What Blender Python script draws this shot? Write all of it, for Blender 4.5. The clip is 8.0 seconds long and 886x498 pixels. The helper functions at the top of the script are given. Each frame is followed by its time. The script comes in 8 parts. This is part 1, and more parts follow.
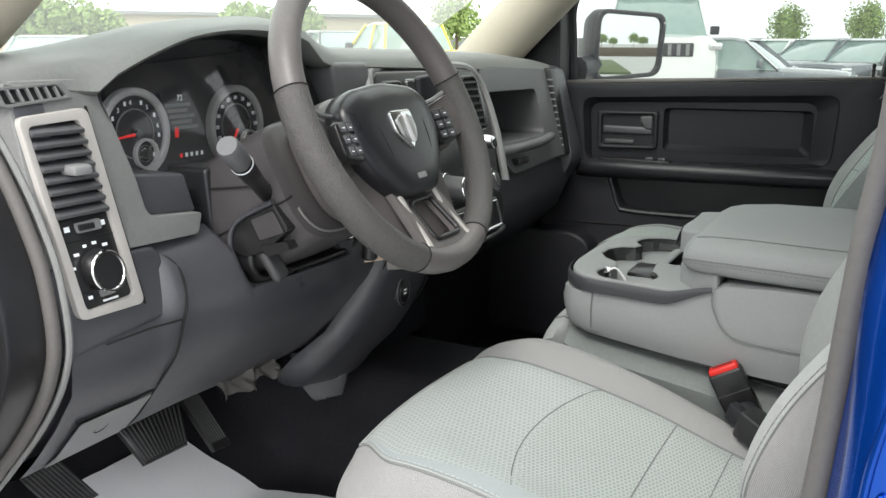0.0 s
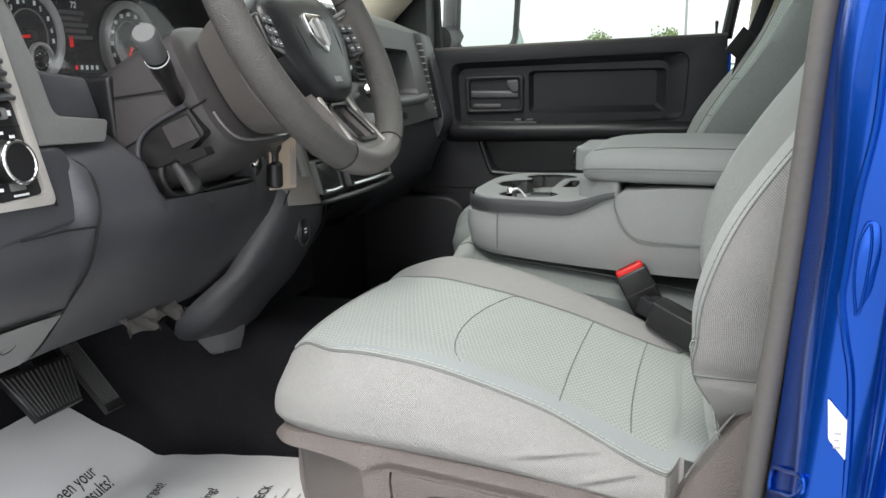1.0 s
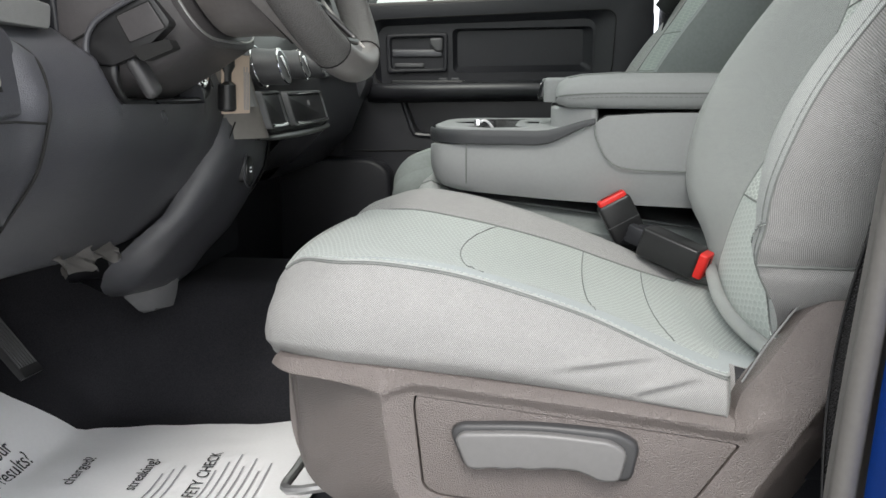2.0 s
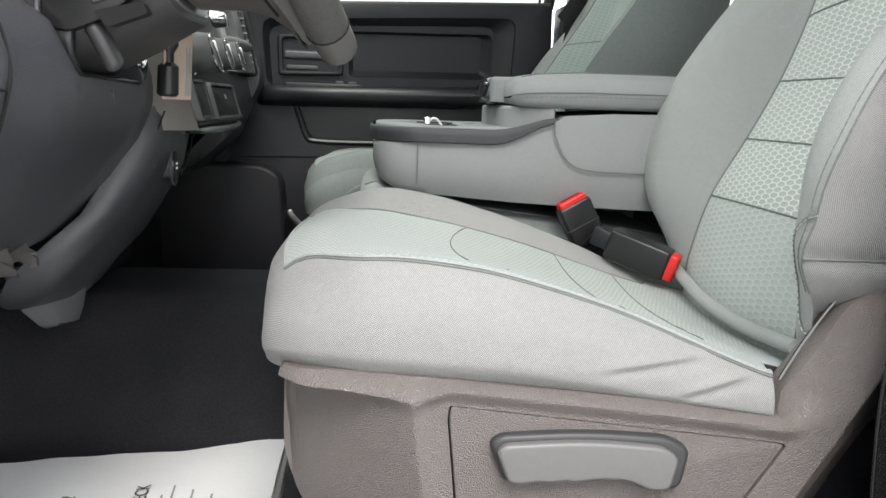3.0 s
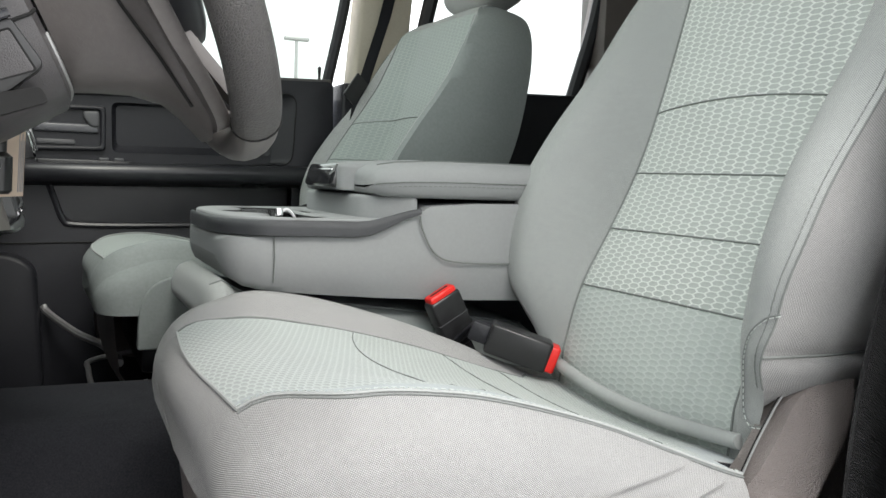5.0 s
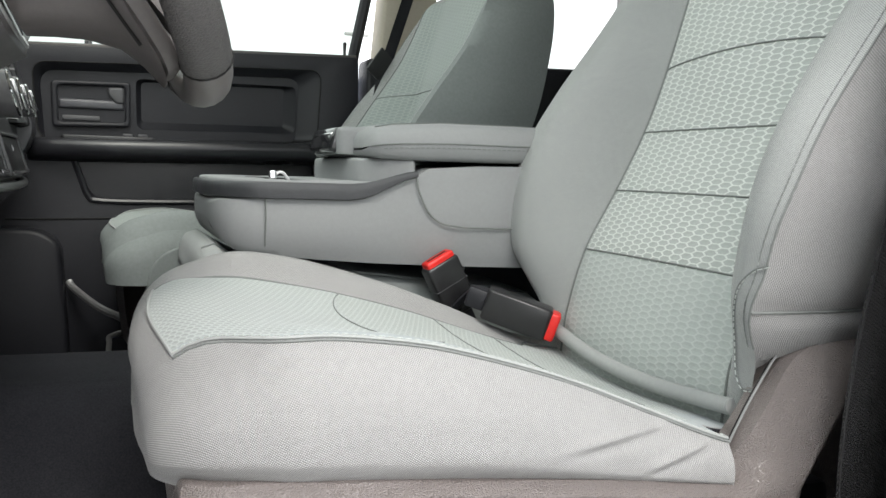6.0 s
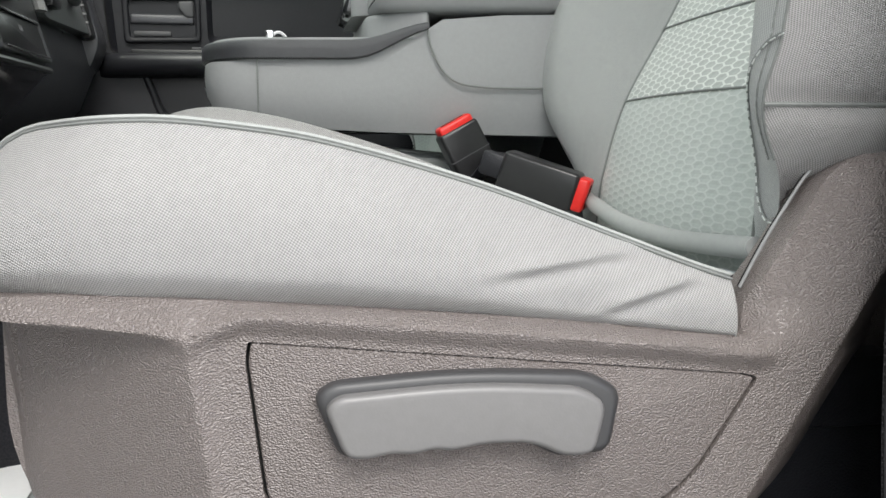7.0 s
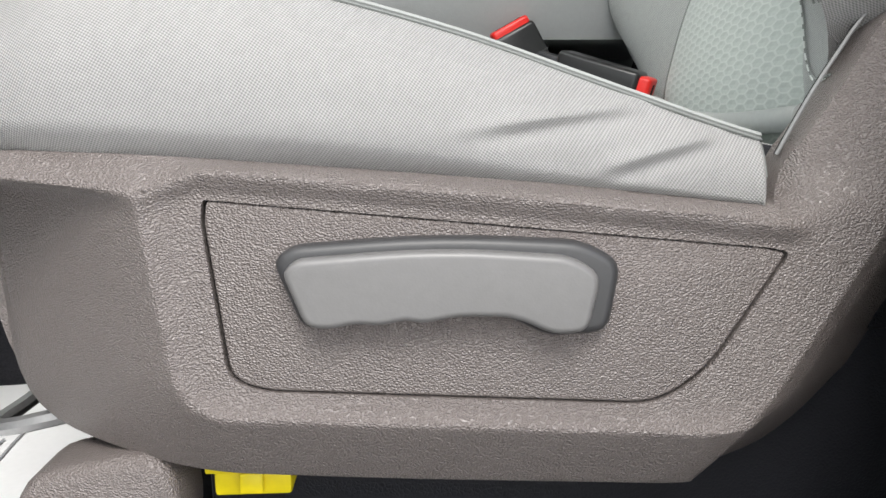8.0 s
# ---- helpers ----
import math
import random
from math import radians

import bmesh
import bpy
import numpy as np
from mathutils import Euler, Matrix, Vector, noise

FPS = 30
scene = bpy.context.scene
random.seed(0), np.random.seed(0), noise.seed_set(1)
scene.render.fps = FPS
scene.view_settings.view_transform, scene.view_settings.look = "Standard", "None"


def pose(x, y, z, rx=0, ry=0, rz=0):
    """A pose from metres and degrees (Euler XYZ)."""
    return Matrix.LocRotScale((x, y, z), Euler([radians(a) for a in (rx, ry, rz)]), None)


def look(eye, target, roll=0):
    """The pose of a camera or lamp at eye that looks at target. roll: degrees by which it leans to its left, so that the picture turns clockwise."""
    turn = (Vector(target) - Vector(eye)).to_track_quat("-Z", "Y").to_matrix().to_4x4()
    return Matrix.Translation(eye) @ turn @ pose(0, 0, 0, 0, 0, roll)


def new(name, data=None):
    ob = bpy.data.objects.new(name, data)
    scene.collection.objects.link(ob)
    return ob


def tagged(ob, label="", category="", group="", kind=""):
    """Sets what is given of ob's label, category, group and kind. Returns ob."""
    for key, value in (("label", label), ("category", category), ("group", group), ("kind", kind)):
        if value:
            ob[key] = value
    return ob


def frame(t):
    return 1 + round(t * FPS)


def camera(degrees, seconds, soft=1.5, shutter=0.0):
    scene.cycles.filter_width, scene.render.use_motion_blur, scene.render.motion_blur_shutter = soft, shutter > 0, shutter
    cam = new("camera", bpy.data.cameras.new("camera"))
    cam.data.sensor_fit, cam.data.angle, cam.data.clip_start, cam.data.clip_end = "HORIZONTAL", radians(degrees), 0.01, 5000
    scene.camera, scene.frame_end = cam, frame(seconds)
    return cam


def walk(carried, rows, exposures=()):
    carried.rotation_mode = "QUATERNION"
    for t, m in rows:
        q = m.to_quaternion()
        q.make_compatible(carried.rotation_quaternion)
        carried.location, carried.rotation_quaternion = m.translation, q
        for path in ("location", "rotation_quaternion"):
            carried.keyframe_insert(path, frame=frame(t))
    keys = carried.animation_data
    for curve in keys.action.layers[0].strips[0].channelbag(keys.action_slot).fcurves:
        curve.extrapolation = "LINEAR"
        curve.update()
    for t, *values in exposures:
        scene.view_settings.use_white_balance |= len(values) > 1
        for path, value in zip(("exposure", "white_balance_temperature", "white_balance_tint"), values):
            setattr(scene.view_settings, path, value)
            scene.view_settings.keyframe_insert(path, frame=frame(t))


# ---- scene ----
cam = camera(53.9, 8.0)
PATH = [
    (0, (0.011, 0.063, 1.495), (-0.877, 1.795, 1.034), 0.3),
    (0.5, (-0.008, 0.022, 1.429), (-0.724, 1.841, 1.005), -0.3),
    (1, (-0.073, -0.004, 1.349), (-0.617, 1.879, 0.953), -0.6),
    (1.5, (-0.16, 0.004, 1.275), (-0.539, 1.93, 0.89), -0.4),
    (1.7, (-0.191, 0.02, 1.256), (-0.516, 1.956, 0.871), -0.3),
    (2.8, (-0.354, 0.08, 1.205), (-0.291, 2.049, 0.859), 1.7),
    (3, (-0.4, 0.1, 1.2), (-0.239, 2.066, 0.871), 2.0),
    (3.5, (-0.505, 0.164, 1.188), (-0.092, 2.101, 0.916), 2.6),
    (4, (-0.56, 0.196, 1.22), (0.077, 2.079, 1.002), 2.6),
    (4.5, (-0.585, 0.224, 1.223), (0.214, 2.05, 1.05), 2.4),
    (4.7, (-0.59, 0.231, 1.225), (0.247, 2.039, 1.061), 2.1),
    (5.8, (-0.543, 0.221, 1.202), (0.224, 2.06, 1.035), 1.6),
    (6, (-0.506, 0.231, 1.188), (0.201, 2.093, 1.009), 1.8),
    (6.5, (-0.392, 0.273, 1.137), (0.142, 2.188, 0.917), 1.0),
    (7, (-0.32, 0.309, 1.073), (0.033, 2.261, 0.816), 0.0),
    (7.5, (-0.274, 0.327, 1.036), (-0.076, 2.295, 0.741), -0.6),
    (8, (-0.245, 0.337, 1.016), (-0.182, 2.309, 0.685), -1.1),
]
walk(cam, [(t, look(eye, target, roll)) for t, eye, target, roll in PATH],
     [(0, 0.14), (0.5, 0.06), (1.5, 0.08), (3.0, 0.26), (4.0, 0.30), (6.0, 0.26), (7.0, 0.27), (8.0, 0.28)])

# ---- light ----
world = bpy.data.worlds.new("overcast_sky")
scene.world = world
world.use_nodes = True
wn, wl = world.node_tree.nodes, world.node_tree.links
wn.clear()
w_out = wn.new("ShaderNodeOutputWorld")
w_bg = wn.new("ShaderNodeBackground")
w_sky = wn.new("ShaderNodeTexSky")
w_sky.sky_type = "NISHITA"
w_sky.sun_disc = False
w_sky.sun_elevation = radians(50)
w_sky.sun_rotation = radians(172)
w_sky.dust_density = 4.0
w_co = wn.new("ShaderNodeTexCoord")
w_no = wn.new("ShaderNodeTexNoise")
w_no.inputs["Scale"].default_value = 2.2
w_no.inputs["Detail"].default_value = 6.0
w_ramp = wn.new("ShaderNodeValToRGB")
w_ramp.color_ramp.elements[0].position, w_ramp.color_ramp.elements[0].color = 0.32, (12.5, 13.0, 13.6, 1)
w_ramp.color_ramp.elements[1].position, w_ramp.color_ramp.elements[1].color = 0.68, (17.5, 17.6, 17.6, 1)
w_mix = wn.new("ShaderNodeMixRGB")
w_mix.inputs[0].default_value = 0.88
wl.new(w_co.outputs["Generated"], w_no.inputs["Vector"])
wl.new(w_no.outputs["Fac"], w_ramp.inputs[0])
wl.new(w_sky.outputs[0], w_mix.inputs[1])
wl.new(w_ramp.outputs[0], w_mix.inputs[2])
wl.new(w_mix.outputs[0], w_bg.inputs[0])
w_bg.inputs[1].default_value = 0.182
wl.new(w_bg.outputs[0], w_out.inputs[0])

sun_data = bpy.data.lights.new("sun", "SUN")
sun_data.energy, sun_data.angle, sun_data.color = 1.9, radians(24), (1.0, 0.96, 0.91)
sun = new("sun", sun_data)
sun.matrix_world = look((0.3, -4.0, 6.6), (0, 0.7, 1.0))

# ---- materials ----
def material(name, color, rough=0.5, metal=0.0, spread=0.12, big=6.0, small=220.0, bump=None, depth=0.15, size=400.0, spec=0.5, coat=0.0, sheen=0.0):
    """A surface with colour variation at two scales and an optional fine relief."""
    m = bpy.data.materials.new(name)
    m.use_nodes = True
    n, l = m.node_tree.nodes, m.node_tree.links
    b = n["Principled BSDF"]
    b.inputs["Metallic"].default_value = metal
    b.inputs["Specular IOR Level"].default_value = spec
    b.inputs["Coat Weight"].default_value = coat
    b.inputs["Coat Roughness"].default_value = 0.06
    b.inputs["Sheen Weight"].default_value = sheen
    co = n.new("ShaderNodeTexCoord")
    n1, n2 = n.new("ShaderNodeTexNoise"), n.new("ShaderNodeTexNoise")
    n1.inputs["Scale"].default_value, n2.inputs["Scale"].default_value = big, small
    n1.inputs["Detail"].default_value = 4.0
    l.new(co.outputs["Object"], n1.inputs["Vector"])
    l.new(co.outputs["Object"], n2.inputs["Vector"])
    add = n.new("ShaderNodeMath")
    add.operation = "MULTIPLY_ADD"
    add.inputs[1].default_value = 0.45
    l.new(n2.outputs["Fac"], add.inputs[0])
    half = n.new("ShaderNodeMath")
    half.operation = "MULTIPLY"
    half.inputs[1].default_value = 0.55
    l.new(n1.outputs["Fac"], half.inputs[0])
    l.new(half.outputs[0], add.inputs[2])
    ramp = n.new("ShaderNodeValToRGB")
    lo = [c * (1 - spread) for c in color]
    hi = [min(1.0, c * (1 + spread)) for c in color]
    ramp.color_ramp.elements[0].position, ramp.color_ramp.elements[0].color = 0.3, (*lo, 1)
    ramp.color_ramp.elements[1].position, ramp.color_ramp.elements[1].color = 0.7, (*hi, 1)
    l.new(add.outputs[0], ramp.inputs[0])
    l.new(ramp.outputs[0], b.inputs["Base Color"])
    rr = n.new("ShaderNodeMapRange")
    wob = 0.07 if rough > 0.2 else 0.01
    rr.inputs["To Min"].default_value, rr.inputs["To Max"].default_value = max(0.0, rough - wob), min(1.0, rough + wob)
    l.new(n1.outputs["Fac"], rr.inputs["Value"])
    l.new(rr.outputs[0], b.inputs["Roughness"])
    height = None
    if bump == "leather":
        v = n.new("ShaderNodeTexVoronoi")
        v.feature = "DISTANCE_TO_EDGE"
        v.inputs["Scale"].default_value = size
        warp = n.new("ShaderNodeTexNoise")
        warp.inputs["Scale"].default_value = size * 0.8
        mixv = n.new("ShaderNodeVectorMath")
        mixv.operation = "MULTIPLY_ADD"
        mixv.inputs[1].default_value = (0.0009, 0.0009, 0.0009)
        l.new(co.outputs["Object"], warp.inputs["Vector"])
        l.new(warp.outputs["Color"], mixv.inputs[0])
        l.new(co.outputs["Object"], mixv.inputs[2])
        l.new(mixv.outputs[0], v.inputs["Vector"])
        clip = n.new("ShaderNodeMapRange")
        clip.inputs["From Max"].default_value = 0.22
        l.new(v.outputs["Distance"], clip.inputs["Value"])
        height = clip.outputs[0]
    elif bump == "hide":
        # stretched pebbles with fine creases between them
        st = n.new("ShaderNodeMapping")
        st.inputs["Scale"].default_value = (size, size, size * 1.35)
        warp = n.new("ShaderNodeTexNoise")
        warp.inputs["Scale"].default_value = 260.0
        off = n.new("ShaderNodeVectorMath")
        off.operation = "MULTIPLY_ADD"
        off.inputs[1].default_value = (0.0006, 0.0006, 0.0006)
        l.new(co.outputs["Object"], warp.inputs["Vector"])
        l.new(warp.outputs["Color"], off.inputs[0])
        l.new(co.outputs["Object"], off.inputs[2])
        l.new(off.outputs[0], st.inputs["Vector"])
        v = n.new("ShaderNodeTexVoronoi")
        v.feature = "SMOOTH_F1"
        v.inputs["Scale"].default_value = 1.0
        v.inputs["Smoothness"].default_value = 0.35
        l.new(st.outputs[0], v.inputs["Vector"])
        inv = n.new("ShaderNodeMapRange")
        inv.inputs["From Min"].default_value, inv.inputs["From Max"].default_value = 0.15, 0.75
        inv.inputs["To Min"].default_value, inv.inputs["To Max"].default_value = 1.0, 0.0
        l.new(v.outputs["Distance"], inv.inputs["Value"])
        height = inv.outputs[0]
    elif bump == "noise":
        v = n.new("ShaderNodeTexNoise")
        v.inputs["Scale"].default_value = size
        v.inputs["Detail"].default_value = 3.0
        l.new(co.outputs["Object"], v.inputs["Vector"])
        height = v.outputs["Fac"]
    elif bump == "weave":
        hs = []
        for k, (sx, sy) in enumerate(((1, 0.55), (-0.55, 1))):
            d = n.new("ShaderNodeVectorMath")
            d.operation = "DOT_PRODUCT"
            d.inputs[1].default_value = (sx * size, sy * size, 0)
            l.new(co.outputs["UV"], d.inputs[0])
            s = n.new("ShaderNodeMath")
            s.operation = "SINE"
            l.new(d.outputs["Value"], s.inputs[0])
            hs.append(s)
        mx = n.new("ShaderNodeMath")
        mx.operation = "ADD"
        l.new(hs[0].outputs[0], mx.inputs[0])
        l.new(hs[1].outputs[0], mx.inputs[1])
        sc = n.new("ShaderNodeMapRange")
        sc.inputs["From Min"].default_value, sc.inputs["From Max"].default_value = -2.0, 2.0
        l.new(mx.outputs[0], sc.inputs["Value"])
        height = sc.outputs[0]
        # the valleys of the weave are darker threads
        tint = n.new("ShaderNodeMixRGB")
        tint.blend_type = "MULTIPLY"
        tint.inputs[0].default_value = 1.0
        grey = n.new("ShaderNodeValToRGB")
        grey.color_ramp.elements[0].position, grey.color_ramp.elements[0].color = 0.12, (0.48, 0.48, 0.49, 1)
        grey.color_ramp.elements[1].position = 0.80
        l.new(height, grey.inputs[0])
        l.new(ramp.outputs[0], tint.inputs[1])
        l.new(grey.outputs[0], tint.inputs[2])
        l.new(tint.outputs[0], b.inputs["Base Color"])
    if height is not None:
        bp = n.new("ShaderNodeBump")
        bp.inputs["Strength"].default_value = depth
        bp.inputs["Distance"].default_value = 0.0015
        l.new(height, bp.inputs["Height"])
        l.new(bp.outputs[0], b.inputs["Normal"])
    return m


def hex_fabric(name, ground, thread, wide, high, line):
    """Seat insert cloth: a grid of stretched hexagons in pale thread, by UV in metres."""
    m = material(name, ground, 0.85, bump=None, spread=0.1, sheen=0.2)
    n, l = m.node_tree.nodes, m.node_tree.links
    b = n["Principled BSDF"]
    co = n.new("ShaderNodeTexCoord")
    sep = n.new("ShaderNodeSeparateXYZ")
    l.new(co.outputs["UV"], sep.inputs[0])

    def op(kind, a, c=None, third=None):
        o = n.new("ShaderNodeMath")
        o.operation = kind
        for k, x in enumerate((a, c, third)):
            if x is None:
                continue
            if isinstance(x, (int, float)):
                o.inputs[k].default_value = x
            else:
                l.new(x, o.inputs[k])
        return o.outputs[0]
    u = op("DIVIDE", sep.outputs["X"], wide)
    v = op("DIVIDE", sep.outputs["Y"], high)
    cells = []
    for shift in (0.0, 0.5):
        # 1 on the outline of a flat-topped hexagon, 0 in its middle
        uu = op("ABSOLUTE", op("SUBTRACT", op("FRACT", op("ADD", u, shift)), 0.5))
        vv = op("ABSOLUTE", op("SUBTRACT", op("FRACT", op("ADD", v, shift)), 0.5))
        cells.append(op("MAXIMUM", op("MULTIPLY", vv, 2.0), op("ADD", op("MULTIPLY", uu, 3.0), vv)))
    gap = op("MINIMUM", cells[0], cells[1])
    on = op("GREATER_THAN", gap, 1.0 - line)
    fade_noise = n.new("ShaderNodeTexNoise")
    fade_noise.inputs["Scale"].default_value = 600.0
    l.new(co.outputs["UV"], fade_noise.inputs["Vector"])
    keep = op("MULTIPLY", on, op("MULTIPLY_ADD", fade_noise.outputs["Fac"], 0.9, 0.25))
    mix = n.new("ShaderNodeMixRGB")
    l.new(keep, mix.inputs[0])
    old = b.inputs["Base Color"].links[0].from_socket
    l.new(old, mix.inputs[1])
    mix.inputs[2].default_value = (*thread, 1)
    l.new(mix.outputs[0], b.inputs["Base Color"])
    bp = n.new("ShaderNodeBump")
    bp.inputs["Strength"].default_value = 0.5
    bp.inputs["Distance"].default_value = 0.001
    l.new(gap, bp.inputs["Height"])
    l.new(bp.outputs[0], b.inputs["Normal"])
    return m


def glass(name, tint=(0.9, 0.96, 0.93), veil=0.0, haze=False):
    m = bpy.data.materials.new(name)
    m.use_nodes = True
    n, l = m.node_tree.nodes, m.node_tree.links
    n.clear()
    out = n.new("ShaderNodeOutputMaterial")
    tr, gl, mx = n.new("ShaderNodeBsdfTransparent"), n.new("ShaderNodeBsdfGlossy"), n.new("ShaderNodeMixShader")
    tr.inputs[0].default_value = (*tint, 1)
    gl.inputs["Roughness"].default_value = 0.02
    fr = n.new("ShaderNodeFresnel")
    fr.inputs[0].default_value = 1.45
    l.new(fr.outputs[0], mx.inputs[0])
    l.new(tr.outputs[0], mx.inputs[1])
    l.new(gl.outputs[0], mx.inputs[2])
    # a pale scattering film mixed over the clear glass
    film = n.new("ShaderNodeMixShader")
    scatter = n.new("ShaderNodeBsdfTranslucent" if haze else "ShaderNodeBsdfDiffuse")
    scatter.inputs[0].default_value = (0.78, 0.80, 0.80, 1)
    film.inputs[0].default_value = veil
    l.new(mx.outputs[0], film.inputs[1])
    l.new(scatter.outputs[0], film.inputs[2])
    l.new((film if veil else mx).outputs[0], out.inputs[0])
    return m


def glow(name, color, power):
    m = bpy.data.materials.new(name)
    m.use_nodes = True
    b = m.node_tree.nodes["Principled BSDF"]
    b.inputs["Base Color"].default_value = (*color, 1)
    b.inputs["Emission Color"].default_value = (*color, 1)
    b.inputs["Emission Strength"].default_value = power
    return m


M_SIDE = material("grey_seat_cloth", (0.405, 0.402, 0.393), 0.88, bump="weave", size=4200.0, depth=0.5, spread=0.06, big=9.0, sheen=0.15)
M_PLAIN = material("grey_green_seat_cloth", (0.415, 0.430, 0.416), 0.88, bump="weave", size=5200.0, depth=0.25, spread=0.07, big=8.0, sheen=0.15)
M_BAND = material("blue_grey_edge_cloth", (0.335, 0.366, 0.372), 0.88, bump="noise", size=1500.0, depth=0.2, spread=0.06, sheen=0.15)
M_HEX = hex_fabric("hexagon_seat_cloth", (0.375, 0.405, 0.384), (0.70, 0.73, 0.69), 0.0290, 0.0064, 0.17)
M_HEXFAINT = hex_fabric("faint_hexagon_seat_cloth", (0.390, 0.425, 0.405), (0.50, 0.535, 0.51), 0.0290, 0.0064, 0.17)
M_RIPPLE = hex_fabric("rippled_seat_cloth", (0.285, 0.312, 0.298), (0.45, 0.485, 0.462), 0.0130, 0.0050, 0.30)
M_HEXFINE = hex_fabric("fine_hexagon_seat_cloth", (0.315, 0.342, 0.332), (0.46, 0.495, 0.475), 0.0160, 0.0056, 0.24)
# the hexagon cloth again, its colour lowered for shade on the passenger seat
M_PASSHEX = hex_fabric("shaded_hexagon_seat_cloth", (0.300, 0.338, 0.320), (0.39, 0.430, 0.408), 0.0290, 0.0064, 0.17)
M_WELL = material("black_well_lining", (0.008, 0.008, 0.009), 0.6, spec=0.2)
M_TRAYRIM = material("dark_grained_tray_rim", (0.052, 0.054, 0.058), 0.40, bump="leather", size=700.0, depth=0.25, spread=0.08)
M_STACK = material("slate_dash_plastic", (0.115, 0.118, 0.122), 0.48, bump="leather", size=480.0, depth=0.2, spread=0.10)
M_CONSOLE = material("plain_grey_vinyl", (0.275, 0.283, 0.283), 0.70, bump="noise", size=900.0, depth=0.12, spread=0.05, big=7.0)
# also colours the centre cushion where the console shades it
M_SIDEDARK = material("mid_grey_and_shaded_cloth", (0.225, 0.246, 0.240), 0.85, bump="noise", size=1300.0, depth=0.2)
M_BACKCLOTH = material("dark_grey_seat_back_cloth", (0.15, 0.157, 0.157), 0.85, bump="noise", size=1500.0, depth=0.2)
# seam and thread tone, darkened for the shade in the stitched groove
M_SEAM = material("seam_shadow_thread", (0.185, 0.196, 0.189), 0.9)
M_STITCH = material("pale_stitching", (0.52, 0.55, 0.53), 0.8)
M_SHELL = material("brown_grey_grained_plastic", (0.160, 0.138, 0.130), 0.33, bump="hide", size=860.0, depth=0.58, spread=0.05, spec=0.75)
M_LEVER = material("smooth_grey_plastic", (0.158, 0.155, 0.154), 0.36, bump="noise", size=900.0, depth=0.05, spread=0.06)
M_GAP = material("black_gap", (0.006, 0.006, 0.006), 0.8)
M_BLACK = material("black_plastic", (0.0165, 0.017, 0.0205), 0.40, bump="leather", size=420.0, depth=0.18, spread=0.15, spec=0.36)
M_BLACKSMOOTH = material("smooth_black_plastic", (0.016, 0.016, 0.017), 0.30, spread=0.2)
M_DASH = material("charcoal_dash_plastic", (0.058, 0.059, 0.067), 0.30, bump="leather", size=520.0, depth=0.20, spread=0.12, spec=0.8)
M_COLUMN = material("brown_black_column_plastic", (0.066, 0.062, 0.064), 0.36, bump="leather", size=560.0, depth=0.15, spread=0.10)
M_DASHFOOT = material("charcoal_smooth_plastic", (0.075, 0.076, 0.080), 0.45, bump="leather", size=520.0, depth=0.15, spread=0.10)
M_DASHTOP = material("grey_dash_top_plastic", (0.165, 0.172, 0.165), 0.50, bump="leather", size=480.0, depth=0.25, spread=0.10)
M_DASHFACE = material("grey_dash_face_plastic", (0.20, 0.202, 0.198), 0.50, bump="leather", size=480.0, depth=0.2, spread=0.10)
M_SILVER = material("warm_silver_trim", (0.44, 0.42, 0.395), 0.36, metal=0.0, spread=0.05)
M_TRIMWARM = material("warm_grey_trim_plastic", (0.20, 0.185, 0.172), 0.42, spread=0.07)
M_TRIMGREY = material("grey_trim_plastic", (0.22, 0.222, 0.222), 0.45, spread=0.07)
M_CHROME = material("chrome", (0.75, 0.75, 0.76), 0.10, metal=1.0, spread=0.03)
M_WHEEL = material("steering_wheel_leather", (0.084, 0.080, 0.078), 0.44, bump="leather", size=420.0, depth=0.45, spread=0.14)
M_HUB = material("black_hub_plastic", (0.020, 0.0205, 0.0235), 0.30, bump="leather", size=620.0, depth=0.05, spread=0.10)
M_LEVERSIDE = material("dark_lever_plastic", (0.045, 0.045, 0.047), 0.42, spread=0.1)
M_WEBBING = material("black_belt_webbing", (0.035, 0.033, 0.034), 0.75, bump="weave", size=2600.0, depth=0.8, spread=0.1)
M_WHEELSMOOTH = material("smooth_wheel_leather", (0.122, 0.112, 0.109), 0.40, bump="noise", size=500, depth=0.08)
M_CARPET = material("black_carpet", (0.034, 0.034, 0.039), 0.95, bump="noise", size=1100.0, depth=0.8, spread=0.45, small=500.0, spec=0.12)
M_CREAM = material("cream_tag_paper", (0.62, 0.50, 0.40), 0.7, spread=0.04)
M_PAPER = material("white_paper", (0.89, 0.89, 0.90), 0.75, spread=0.03, bump="noise", size=18.0, depth=0.5)
M_INK = material("black_ink", (0.03, 0.03, 0.035), 0.8)
M_PALEINK = material("grey_ink", (0.35, 0.35, 0.37), 0.8)
M_RED = material("red_button_plastic", (0.70, 0.02, 0.015), 0.35, spread=0.08)
M_YELLOW = material("yellow_connector_plastic", (0.85, 0.68, 0.01), 0.4, spread=0.08)
M_BLUE = material("blue_car_paint", (0.001, 0.064, 0.40), 0.24, metal=0.75, coat=0.3, spread=0.12, small=2500.0)
M_RUBBER = material("dark_rubber_seal", (0.110, 0.104, 0.098), 0.6, bump="noise", size=300, depth=0.1)
M_TAN = material("beige_pillar_trim", (0.46, 0.42, 0.34), 0.7, bump="noise", size=700, depth=0.15, spread=0.06)
M_HEADLINER = material("pale_headliner_cloth", (0.45, 0.43, 0.38), 0.95, bump="noise", size=900, depth=0.2)
# pale film in these two panes stands in for glare over the view
M_GLASS = glass("green_tinted_window_glass", (0.46, 0.50, 0.465), 0.04, True)
